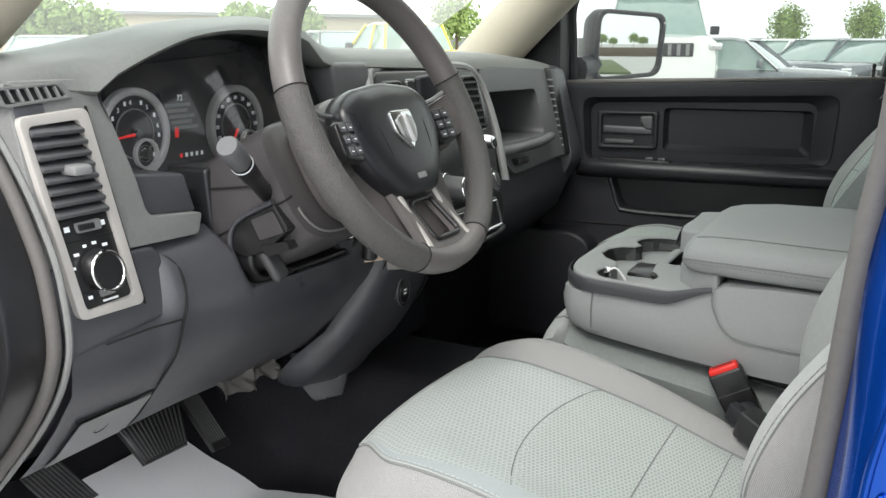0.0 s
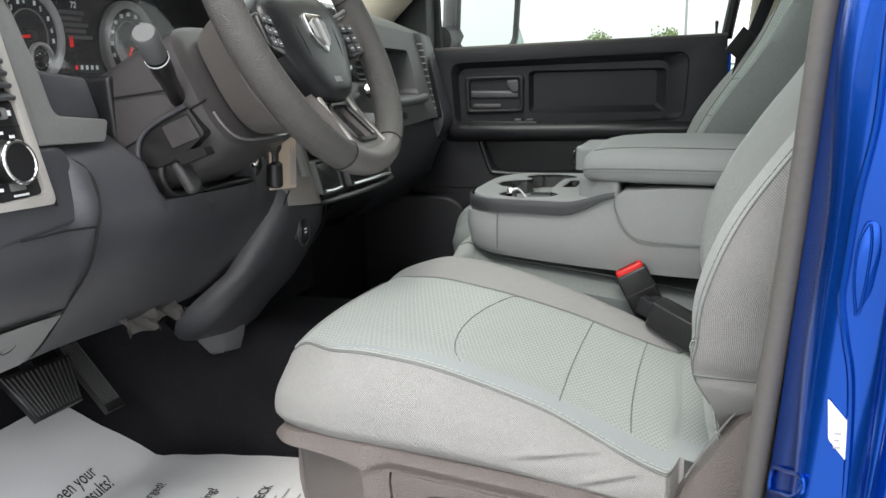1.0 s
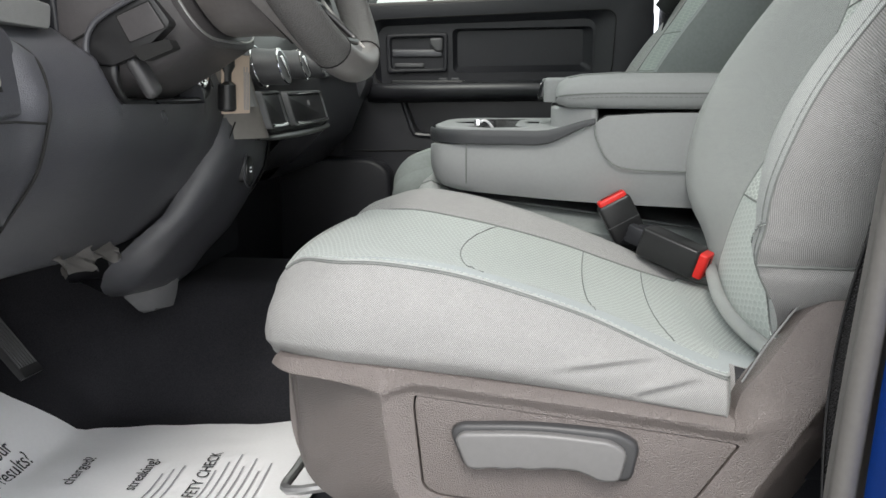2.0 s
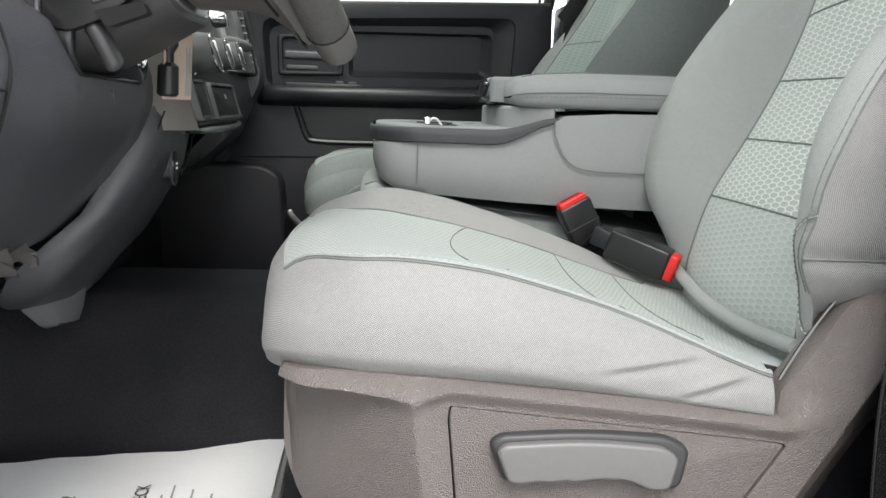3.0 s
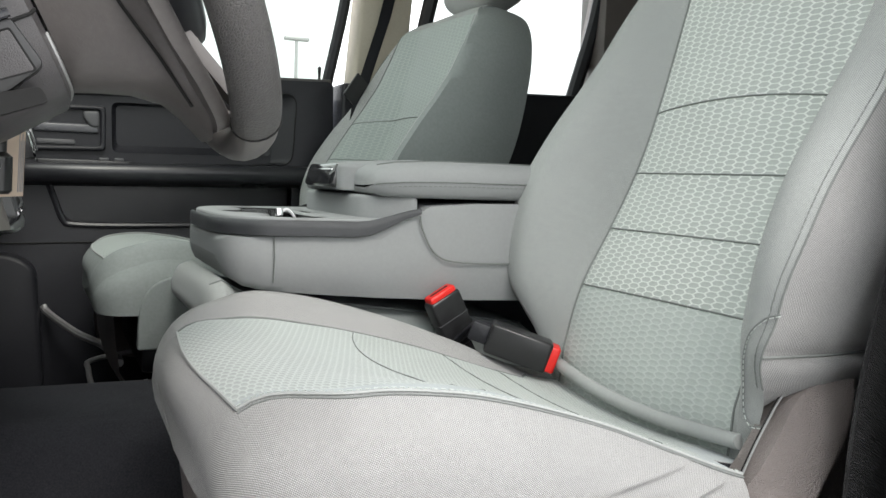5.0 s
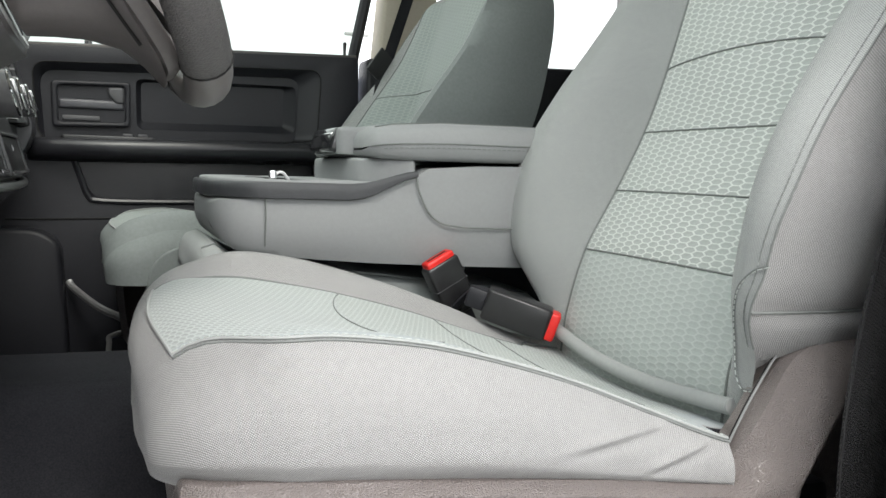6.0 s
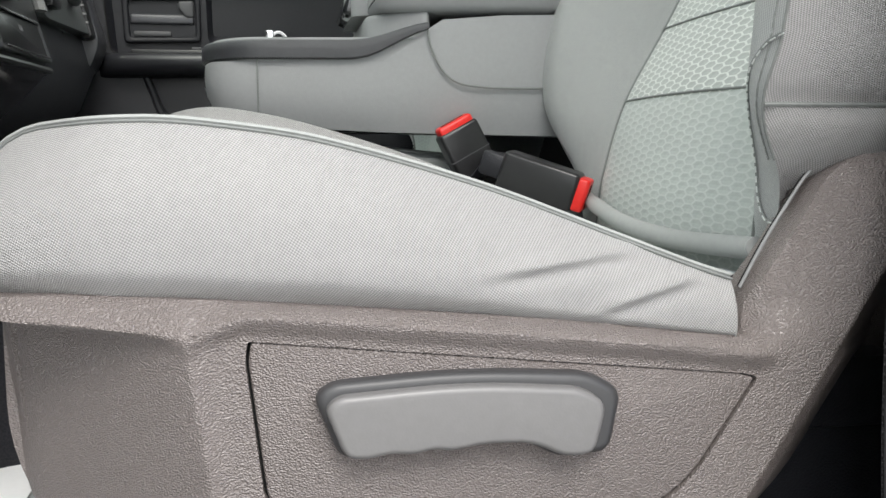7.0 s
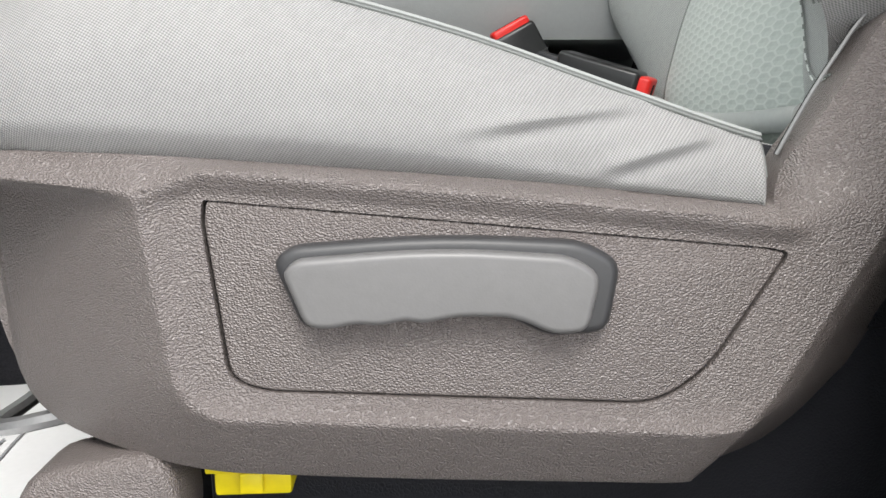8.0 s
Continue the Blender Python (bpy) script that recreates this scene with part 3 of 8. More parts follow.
SPINE = [(0.95, -0.035), (1.006, -0.029), (1.033, -0.026), (1.104, -0.005), (1.172, 0.032), (1.24, 0.066), (1.311, 0.092), (1.447, 0.131), (1.60, 0.172), (1.66, 0.20)]
SWELL = [(0.95, 0.0), (1.0, 0.008), (1.05, 0.022), (1.11, 0.052), (1.17, 0.077), (1.23, 0.084), (1.29, 0.072), (1.35, 0.050), (1.40, 0.034), (1.50, 0.018), (1.60, 0.008)]
INSERT = [(1.03, 0.797), (1.11, 0.787), (1.172, 0.779), (1.239, 0.784), (1.312, 0.790), (1.50, 0.800)]
HALF_OUT = [(0.95, 0.185), (1.06, 0.20), (1.12, 0.222), (1.25, 0.235), (1.38, 0.230), (1.43, 0.220), (1.475, 0.198), (1.505, 0.168), (1.535, 0.130)]


def back_rings(side, top=1.528):
    """Rows round the seat back, from its foot to its top."""
    rings = []
    zs = [0.97 + 0.0075 * k for k in range(int((top - 0.03 - 0.97) / 0.0075))]
    zs += [top - 0.03 + 0.03 * math.sin(a * math.pi / 12) for a in range(0, 7)]
    for z in zs:
        x0 = table(z, SPINE)
        sw = table(z, SWELL)
        half = table(z, HALF_OUT)
        lid = 1 - math.sqrt(max(0.0, 1 - max(0.0, (z - (top - 0.03)) / 0.0301) ** 2))
        ym = 0.955
        own = side(1) > side(0)
        yo, yi = ym - half - (0.014 - 0.006 * step(1.20, 1.12, z)) * step(1.01, 1.06, z) * step(1.40, 1.30, z), ym + half + (0.030 * step(1.02, 1.10, z) if own else 0.0)
        ring = []
        thick = 0.135 - 0.02 * step(1.2, 1.55, z)
        xb = x0 + thick
        # outer side, from the back to the front
        for t in (0.0, 0.15, 0.4, 0.65, 0.85):
            bulge = 0.012 * math.sin(math.pi * t)
            ring.append((xb + (x0 - 1.3 * sw - xb) * t, yo + 0.03 - bulge * 1.2 - 0.02 * t + 0.030 * step(1.062, 1.025, z) - 0.006 * math.exp(-((z - 1.074) / 0.014) ** 2) + 0.004 * math.exp(-((z - 1.090) / 0.004) ** 2)))
        ya, yb = yo + 0.012, yi - 0.012
        yn = table(z, INSERT)
        if own:
            # the bolster stands up steeply from a flat insert
            crest, yn = yn, yn + 0.016
            cols = [ya + (crest - ya) * q for q in (0.0, 0.3, 0.6, 0.85, 1.0)] + [crest + 0.008]
            cols += [yn + (1.10 - yn) * (j / 24) ** 1.25 for j in range(24)]
        else:
            crest = 0.0
            cols = [ya + (yn - ya) * j / 6 for j in range(6)] + [yn + (1.10 - yn) * j / 24 for j in range(24)]
        cols += [1.10 + (yb - 1.10) * j / 6 for j in range(7)]
        for y in cols:
            flat = step(yn, crest - 0.006, y) if own else step(0.885, 0.800, y)
            g = flat + (0.30 * step(0.790, 0.742, y) + 0.40 * step(0.790, 0.742, y) * step(1.13, 1.06, z)) if y < ym else 1.10 * step(1.098, 1.160, y)
            rnd = 0.012 * max(0.0, ((ym - y if y < ym else y - yi + half) - (half - 0.035)) / 0.035) ** 2
            mid = -0.006 * math.cos((y - ym) / 0.15 * math.pi / 2) if abs(y - ym) < 0.15 else 0
            groove = 0.004 * math.exp(-((y - 1.10) / 0.005) ** 2)
            ring.append((x0 - sw * g + rnd + mid + groove, y))
        for t in (0.15, 0.35, 0.6, 0.85, 1.0):
            bulge = 0.012 * math.sin(math.pi * t)
            ring.append((x0 - 1.1 * sw + (xb - x0 + 1.1 * sw) * t, yi + bulge * 1.2 - 0.012 - 0.02 * t))
        # back panel
        for j in range(1, 8):
            y = yi - 0.03 + (yo - yi + 0.06) * j / 8
            ring.append((xb + 0.01 * math.sin(math.pi * j / 8), y))
        xm = x0 + thick * 0.45
        rings.append([(xm + (x - xm) * (1 - 0.75 * lid), side(ym + (y - ym) * (1 - 0.12 * lid)), z) for x, y in ring])
    return rings


def build_back(seat, side, dark=False):
    rings = back_rings(side)
    j0, j1 = 5, 42            # front columns
    sgn = side(1) - side(0)

    def insert(i, j):
        return j0 + 6 <= j < j0 + 30 and rings[i][j][2] < 1.50

    def rear(i, j):
        return j > j1 + 4 or j < 0
    def flank(i, j):
        return j < 5 and rings[i][0][2] >= 1.03
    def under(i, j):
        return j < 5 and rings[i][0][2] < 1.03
    def inner(i, j):
        return 40 <= j <= j1 + 4
    part("back_cover", loft(rings, closed=True, mask=lambda i, j: not insert(i, j) and not rear(i, j) and not flank(i, j) and not under(i, j) and not inner(i, j)), M_PLAIN, seat, "grey-green cloth bolsters", 60)
    part("side_panel", loft(rings, closed=True, mask=lambda i, j: flank(i, j)), M_SIDE, seat, "pale grey twill side cloth", 60)
    # foot of the side cloth darkened for the shadow above the recliner cover
    part("under_gap_shade", loft(rings, closed=True, mask=under), M_BACKCLOTH, seat, "", 60)
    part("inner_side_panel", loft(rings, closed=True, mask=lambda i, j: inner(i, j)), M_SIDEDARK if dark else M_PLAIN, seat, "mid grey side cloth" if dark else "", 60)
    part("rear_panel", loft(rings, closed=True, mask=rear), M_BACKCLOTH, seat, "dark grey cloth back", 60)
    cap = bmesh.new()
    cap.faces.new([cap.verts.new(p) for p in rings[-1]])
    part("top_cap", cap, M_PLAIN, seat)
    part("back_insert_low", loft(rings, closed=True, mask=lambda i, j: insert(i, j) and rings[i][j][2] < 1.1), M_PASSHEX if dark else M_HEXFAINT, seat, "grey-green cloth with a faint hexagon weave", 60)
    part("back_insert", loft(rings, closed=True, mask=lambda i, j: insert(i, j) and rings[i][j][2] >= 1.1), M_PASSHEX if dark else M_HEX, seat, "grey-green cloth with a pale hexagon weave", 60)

    def on(y, z, lift=0.0006):
        k = min(range(len(rings)), key=lambda q: abs(rings[q][j0][2] - z))
        k2 = min(k + 1, len(rings) - 1) if rings[k][j0][2] < z else max(0, k - 1)
        za, zb = rings[k][j0][2], rings[k2][j0][2]
        f = 0 if k == k2 else (z - za) / (zb - za)
        def xat(r):
            row = [(side(r[q][1]), r[q][0]) for q in range(j0, j1 + 1)]
            return straight(y, row)
        return Vector((xat(rings[k]) * (1 - f) + xat(rings[k2]) * f - lift, side(y), z))
    for z, bow in ((1.105, 0.002), (1.172, 0.001), (1.239, 0.0), (1.312, 0.011)):
        near = table(z, INSERT) + (0.014 if sgn > 0 else 0.003)
        line = [on(near + (1.098 - near) * q / 30, z + bow * (1 - (2 * q / 30 - 1) ** 2)) for q in range(31)]
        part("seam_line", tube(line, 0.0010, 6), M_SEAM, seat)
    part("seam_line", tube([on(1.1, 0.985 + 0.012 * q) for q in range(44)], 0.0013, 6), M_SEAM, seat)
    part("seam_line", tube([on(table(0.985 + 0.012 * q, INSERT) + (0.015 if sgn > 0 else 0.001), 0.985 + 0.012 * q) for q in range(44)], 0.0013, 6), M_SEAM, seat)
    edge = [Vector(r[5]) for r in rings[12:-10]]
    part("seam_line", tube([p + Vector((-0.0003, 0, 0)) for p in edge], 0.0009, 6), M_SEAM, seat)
    row = []
    for r in rings[12:-10]:
        d = (Vector(r[6]) - Vector(r[5])).normalized()
        row.append(Vector(r[5]) + d * 0.0070 + Vector((-d.y, d.x, 0)) * sgn * 0.0003)
    part("stitching", stitches(row, 0.0036, 0.0026, 0.0006), M_STITCH, seat)
    part("seam_line", tube(row, 0.0006, 6), M_SEAM, seat)
    ear = smooth([on(yy, zz, 0.0010) for yy, zz in ((0.733, 1.127), (0.745, 1.122), (0.760, 1.108), (0.775, 1.086), (0.784, 1.060), (0.786, 1.036), (0.780, 1.024), (0.766, 1.026))], 6)
    part("seam_line", tube(ear, 0.0008, 6), M_SEAM, seat)
    part("stitching", stitches(ear, 0.0036, 0.0024, 0.0005, off=Vector((-0.0012, -sgn * 0.0016, -0.0010))), M_STITCH, seat)
    # the loose roll of cloth at the foot of the back
    part("foot_roll", tube(smooth([on(0.790, 1.006, 0.002), on(0.805, 1.004, 0.007), on(0.90, 0.999, 0.009), on(1.0, 1.002, 0.009), on(1.11, 1.014, 0.006)], 8), 0.0072, 12), M_PLAIN, seat)
    # seam of the side cloth above the recliner cover
    low = min(range(len(rings)), key=lambda q: abs(rings[q][0][2] - 1.090))
    part("seam_line", tube([Vector(rings[low][j]) + Vector((0, -sgn * 0.0006, 0)) for j in range(0, 6)], 0.0014, 6), M_SEAM, seat)


def build_headrest(seat, side):
    for y in (0.90, 1.01):
        part("headrest_post", rod((0.205, side(y), 1.50), (0.225, side(y), 1.60), 0.006), M_CHROME, seat)
    rings = []
    for k in range(17):
        t = k / 16
        z = 1.527 + 0.175 * t
        r = math.sqrt(max(0.0, 1 - abs(2 * t - 1) ** 3.2))
        ring = []
        for a in range(28):
            an = 2 * math.pi * a / 28
            c, s = math.cos(an), math.sin(an)
            ring.append((0.235 + 0.03 * t + 0.055 * r * math.copysign(abs(c) ** 0.6, c), side(0.955 + 0.135 * (0.75 + 0.25 * r) * math.copysign(abs(s) ** 0.55, s) * max(0.25, r)), z))
        rings.append(ring)
    part("headrest", loft(rings, closed=True, caps=True), M_PLAIN, seat, "grey-green cloth headrest", 60)


RIDGE = [(-0.0765, 0.9655), (-0.0640, 0.990), (-0.0525, 1.005), (-0.0425, 1.020), (-0.0340, 1.035), (-0.0255, 1.050), (-0.0120, 1.061), (0.010, 1.066), (0.040, 1.067)]
JOINT = [(-0.0670, 0.988), (-0.0580, 1.005), (-0.0495, 1.020), (-0.0400, 1.035), (-0.0300, 1.050), (-0.0200, 1.060), (-0.0080, 1.065)]


def from_ridge(x, z):
    """How far a point of the riser's face lies from the riser's front ridge."""
    p = Vector((x, z))
    best = 1.0
    for a, b in zip(RIDGE, RIDGE[1:]):
        a, b = Vector(a), Vector(b)
        d = b - a
        t = min(1.0, max(0.0, (p - a).dot(d) / d.length_squared))
        best = min(best, (p - a - d * t).length)
    return best


def meet(us, r):
    """How far outside a rounded corner of several edges a point lies."""
    return math.sqrt(sum(max(0.0, q + r) ** 2 for q in us)) - r


def shield_depth(x, z):
    """How far the shield's face stands out from its flat middle."""
    u1 = -0.991 * (x + 0.367) - 0.133 * (z - 0.979)         # ahead of the front crease
    u2 = -0.063 * (x + 0.322) - 0.998 * (z - 0.874)         # below the lower crease
    u3 = 0.85 * (x + 0.080) - 0.527 * (z - 0.874)           # behind the rear crease
    d = meet((u1, u2, u3), 0.020)
    edge = meet((u1, u2, u3 - 0.012), 0.020)
    lip = 0.0050 * max(0.0, 1 + min(edge, 0.0) / 0.015) ** 2
    low = straight(x, LEDGE_LINE)
    top = straight(x, CLOTH_LINE)
    f = max(0.0, -0.375 - x)
    drop = 0.0
    if d > 0:
        soft = d * d / 0.006 if d < 0.003 else d - 0.0015
        drop = 0.58 * soft + 0.45 * d * d + 0.55 * soft * step(-0.002, 0.008, u3) * step(0.004, -0.004, u1)
    wrap = 0.03 * f + 0.6 * f * f + 26.0 * max(0.0, -0.450 - x) ** 2
    out = lip * step(low + 0.002, low - 0.010, z) - wrap
    below = step(low + 0.001, low - 0.006, z)
    # the ledge keeps further out than the face below it
    out -= drop * below + min(0.3 * drop, 0.006) * (1 - below) if x < -0.30 else drop
    # the ledge under the cloth: a slope that ends in a soft edge
    ends = step(-0.058, -0.076, x)
    if ends > 0:
        rise = (0.0065 if x < -0.362 else 0.0048) * ends * (0.25 + 0.75 * step(-0.474, -0.440, x))
        if z >= low:
            t = min(1.0, (z - low) / max(0.003, top - low))
            out += rise - 0.0135 * t ** 1.35 * ends
        else:
            out += rise * step(0.011, 0.0, low - z)
    # the riser's face falls back towards its front ridge
    if x > -0.0775 and z > 0.955:
        e = min(1.0, from_ridge(x, z) / 0.060)
        out -= 0.021 * (1 - e) ** 2 * step(0.958, 0.985, z)
    return out


def build_seat_side(seat, side, full=True):
    """The plastic side shield with its ledge, dished field, riser and lever."""
    y = side
    sgn = y(1) - y(0)
    outline = rounded([(-0.470, 0.9970), (-0.429, 0.9985), (-0.371, 0.9958), (-0.282, 0.988), (-0.174, 0.978), (-0.0830, 0.968)] + RIDGE + [(0.08, 1.055), (0.14, 1.00), (0.14, 0.885), (0.02, 0.876), (-0.012, 0.872), (-0.028, 0.864), (-0.044, 0.843), (-0.060, 0.829), (-0.091, 0.826), (-0.257, 0.834), (-0.365, 0.842),
                       (-0.450, 0.856), (-0.471, 0.905)],
                      [0.006, 0.01, 0.02, 0.02, 0.02, 0.002, 0.003, 0.006, 0.008, 0.008, 0.008, 0.008, 0.010, 0.012, 0.012, 0.02, 0.03, 0.02, 0.01, 0.008, 0.008, 0.008, 0.006, 0.006, 0.05, 0.05, 0.03, 0.03], 4)
    field_in = rounded([(-0.3395, 0.9755), (-0.341, 0.966), (-0.333, 0.892), (-0.318, 0.8855), (-0.132, 0.8735), (-0.108, 0.890), (-0.072, 0.945), (-0.082, 0.9475)], [0.002, 0.004, 0.02, 0.02, 0.02, 0.03, 0.004, 0.003], 4)
    shell = prism(outline, "y", y(0.800), y(0.7265), 0.0016, 3, holes=[field_in])
    for v in shell.verts:
        # the riser is a thin upright
        if abs(v.co.y - y(0.800)) < 0.001 and v.co.z > 0.969 and -0.080 < v.co.x < 0.09:
            v.co.y = y(0.776)

    def cut(bm, co, no):
        bmesh.ops.bisect_plane(bm, geom=bm.verts[:] + bm.edges[:] + bm.faces[:], plane_co=co, plane_no=no, dist=0.0002)

    fine = 1 if sgn > 0 else 2
    for k in range(0, 153, fine):
        cut(shell, (-0.470 + 0.004 * k, 0, 0), (1, 0, 0))
    for k in range(0, 97, fine):
        cut(shell, (-0.3, 0, 0.83 + 0.003 * k), (0.1, 0, 0.995))
    # extra rows along the creases, so that they stay crisp
    for co, no in (((-0.367, 0, 0.979), (-0.991, 0, -0.133)), ((-0.322, 0, 0.874), (-0.063, 0, -0.998)), ((-0.080, 0, 0.874), (0.85, 0, -0.527)), ((-0.072, 0, 0.969), (-0.9167, 0, 0.3995)),
                   ((-0.342, 0, 0.988), (0.089, 0, 0.996)), ((-0.366, 0, 0.9795), (0.103, 0, 0.995))):
        for o in (-0.0015, 0.0, 0.0015, 0.003):
            cut(shell, (co[0] + no[0] * o, 0, co[2] + no[2] * o), no)
    for v in shell.verts:
        if abs(v.co.y - y(0.800)) > 0.03 and abs(v.co.y - y(0.776)) > 0.008:
            v.co.y -= sgn * shield_depth(v.co.x, v.co.z)
    part("side_shield", shell, M_SHELL, seat, "brown-grey grained plastic seat shield", 42)
    part("field_gap", prism(field_in, "y", y(0.775), y(0.7335)), M_GAP, seat)
    c = Vector((sum(p[0] for p in field_in) / len(field_in), sum(p[1] for p in field_in) / len(field_in)))
    inner = [tuple(c + (Vector(p) - c) * (1 - 0.0016 / max(0.03, (Vector(p) - c).length))) for p in field_in]
    part("field_panel", prism(inner, "y", y(0.760), y(0.7272), 0.0014, 3), M_SHELL, seat, "brown-grey grained panel", 60)
    part("joint_and_glint", tube(smooth([(a - 0.0002, y(0.7612), b) for a, b in JOINT], 5), 0.0010, 6), M_GAP, seat)
    # paler tube beside the dark joint: the edge's highlight as a colour
    part("joint_and_glint", tube(smooth([(a - 0.0006, y(0.7590), b) for a, b in JOINT], 5), 0.0010, 6), M_TRIMGREY, seat)
    # front wrap of the shield
    fr = loft([[(x, y(yy), z) for yy, x in ((0.7830, -0.452 + d), (0.790, -0.466 + d), (0.80, -0.472 + d), (0.95, -0.474 + d), (1.10, -0.472 + d), (1.16, -0.462 + d))] for z, d in ((1.0, 0.0), (0.95, 0.004), (0.90, 0.010), (0.865, 0.03))])
    part("front_shield", fr, M_SHELL, seat)
    if full:
        lever = rounded([(-0.309, 0.948), (-0.300, 0.9545), (-0.234, 0.958), (-0.170, 0.9535), (-0.152, 0.944), (-0.158, 0.911), (-0.186, 0.910), (-0.204, 0.920), (-0.226, 0.9205), (-0.243, 0.9175),
                         (-0.250, 0.9195), (-0.262, 0.917), (-0.272, 0.9185), (-0.284, 0.916), (-0.297, 0.917)], [0.006, 0.006, 0.03, 0.008, 0.008, 0.008, 0.006, 0.008, 0.006, 0.004, 0.004, 0.004, 0.004, 0.004, 0.006], 4)
        lev = part("recliner_lever", prism(lever, "y", y(0.7365), y(0.7185), 0.006, 4), M_LEVERSIDE, seat, "dark plastic recliner lever", 60)
        face = rounded([(-0.3040, 0.9440), (-0.2975, 0.9495), (-0.234, 0.9530), (-0.176, 0.9480), (-0.1625, 0.9395), (-0.1685, 0.9135), (-0.184, 0.9125), (-0.202, 0.9212), (-0.226, 0.9220), (-0.2430, 0.9192),
                        (-0.250, 0.9210), (-0.262, 0.9187), (-0.272, 0.9200), (-0.284, 0.9177), (-0.2945, 0.9190)], [0.006, 0.006, 0.03, 0.007, 0.007, 0.006, 0.006, 0.008, 0.006, 0.004, 0.004, 0.004, 0.004, 0.004, 0.006], 4)
        part("lever_face", prism(face, "y", y(0.7235), y(0.7115), 0.0085, 6), M_LEVER, lev, "smooth pale grey grip face", 60)


def drivers(y):
    return y


def passengers(y):
    return 2 * YC - y


def build_seat(name, label, side, dark=False):
    seat = thing(name, label, "seat", (-0.2, side(0.955), 0.74), "front seats")
    build_cushion(seat, side, dark)
    build_back(seat, side, dark)
    build_headrest(seat, side)
    build_seat_side(seat, side)
    # steel frame and runners below
    for yy in (0.80, 1.10):
        part("seat_runner", box((-0.42, side(yy) - 0.02, 0.742), (0.10, side(yy) + 0.02, 0.775), 0.004), M_BLACKSMOOTH, seat)
        part("seat_riser", box((-0.36, side(yy) - 0.012, 0.775), (0.06, side(yy) + 0.012, 0.93), 0.004), M_BLACK, seat)
    part("cushion_pan", box((-0.42, min(side(0.78), side(1.14)), 0.89), (0.06, max(side(0.78), side(1.14)), 0.94), 0.01), M_BLACK, seat)
    loop = [(-0.40, side(1.06), 0.86), (-0.475, side(1.06), 0.845), (-0.482, side(1.0), 0.842), (-0.482, side(0.86), 0.842), (-0.475, side(0.80), 0.845), (-0.40, side(0.80), 0.86)]
    part("slide_bar", tube(smooth(loop, 4), 0.005, 8), M_METAL, seat, "bare steel slide bar")
    return seat


driver_seat = build_seat("driver_seat", "pale grey-green cloth bucket seat with hexagon insert and brown-grey plastic shield", drivers)
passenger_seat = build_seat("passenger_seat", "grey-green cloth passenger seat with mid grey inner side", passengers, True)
part("slide_handle", tube(smooth([(-0.556, 2.060, 0.935), (-0.545, 2.045, 0.922), (-0.500, 1.95, 0.900), (-0.460, 1.90, 0.886), (-0.440, 1.80, 0.880), (-0.440, 1.76, 0.880)], 5), 0.007, 8), M_METAL, passenger_seat, "bare steel slide handle")
flap = rounded([(-0.462, 0.955), (-0.460, 1.020), (-0.447, 1.048), (-0.420, 1.063), (-0.385, 1.066), (-0.30, 1.03), (-0.30, 0.955)], [0.004, 0.02, 0.02, 0.02, 0.02, 0.02, 0.004], 4)
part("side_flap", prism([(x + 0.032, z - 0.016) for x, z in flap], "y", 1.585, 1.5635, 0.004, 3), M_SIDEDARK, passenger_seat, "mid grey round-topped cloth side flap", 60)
passenger_seat.location = (-0.2 - 0.032, passengers(0.955), 0.74 + 0.016)
# foot cover of the driver's runner and the yellow plug under the shield
foot = prism(rounded([(-0.455, 0.745), (-0.378, 0.745), (-0.362, 0.815), (-0.372, 0.85), (-0.445, 0.838)], 0.02), "y", 0.79, 0.745, 0.008, 3)
part("runner_cover", foot, M_SHELL, driver_seat, "brown-grey grained runner cover")
plug = thing("wiring_connector", "yellow plastic wiring connector under the seat", "connector", (-0.325, 0.78, 0.835))
part("connector_body", box((-0.352, 0.765, 0.817), (-0.312, 0.80, 0.836), 0.002), M_YELLOW, plug)
part("connector_rib", box((-0.356, 0.763, 0.830), (-0.308, 0.802, 0.835), 0.001), M_YELLOW, plug)
part("connector_lock", box((-0.338, 0.760, 0.820), (-0.326, 0.765, 0.831), 0.001), M_YELLOW, plug)
part("wire", tube(smooth([(-0.312, 0.785, 0.826), (-0.26, 0.80, 0.822), (-0.18, 0.81, 0.828), (-0.10, 0.83, 0.81)], 6), 0.003, 6), M_BLACKSMOOTH, plug)

# ---- centre seat with its folded back used as console ----
def console_y(x):
    return 1.178 + 0.048 * step(-0.02, -0.40, x)


centre_seat = thing("centre_seat", "grey cloth centre jump seat cushion under the console", "seat", (-0.2, YC, 0.9))
rings = []
for x, z, zb, ins in [(-0.420, 1.070, 1.055, 0.03), (-0.418, 1.084, 1.045, 0.014), (-0.412, 1.093, 1.040, 0.009), (-0.398, 1.098, 1.035, 0.008), (-0.385, 1.090, 1.03, 0.020), (-0.36, 1.076, 1.02, 0.020), (-0.25, 1.066, 1.0, 0.005), (-0.12, 1.052, 0.97, -0.010), (0.0, 1.035, 0.96, -0.010)]:
    a, b = 1.205 + ins, 2 * YC - 1.205 - ins
    ring = [(x, a + 0.012, zb)]
    for t in [i / 14 for i in range(15)]:
        e = 0.022 * (abs(2 * t - 1) ** 6)
        ring.append((x, a + (b - a) * t, z - e))
    ring.append((x, b - 0.012, zb))
    rings.append(ring)
# one cushion: the console's shade coloured in behind the pale, lit nose
part("cushion", loft(rings[4:], closed=True, caps=True), M_SIDEDARK, centre_seat, "cloth cushion, darkened for the shade under the console", 60)
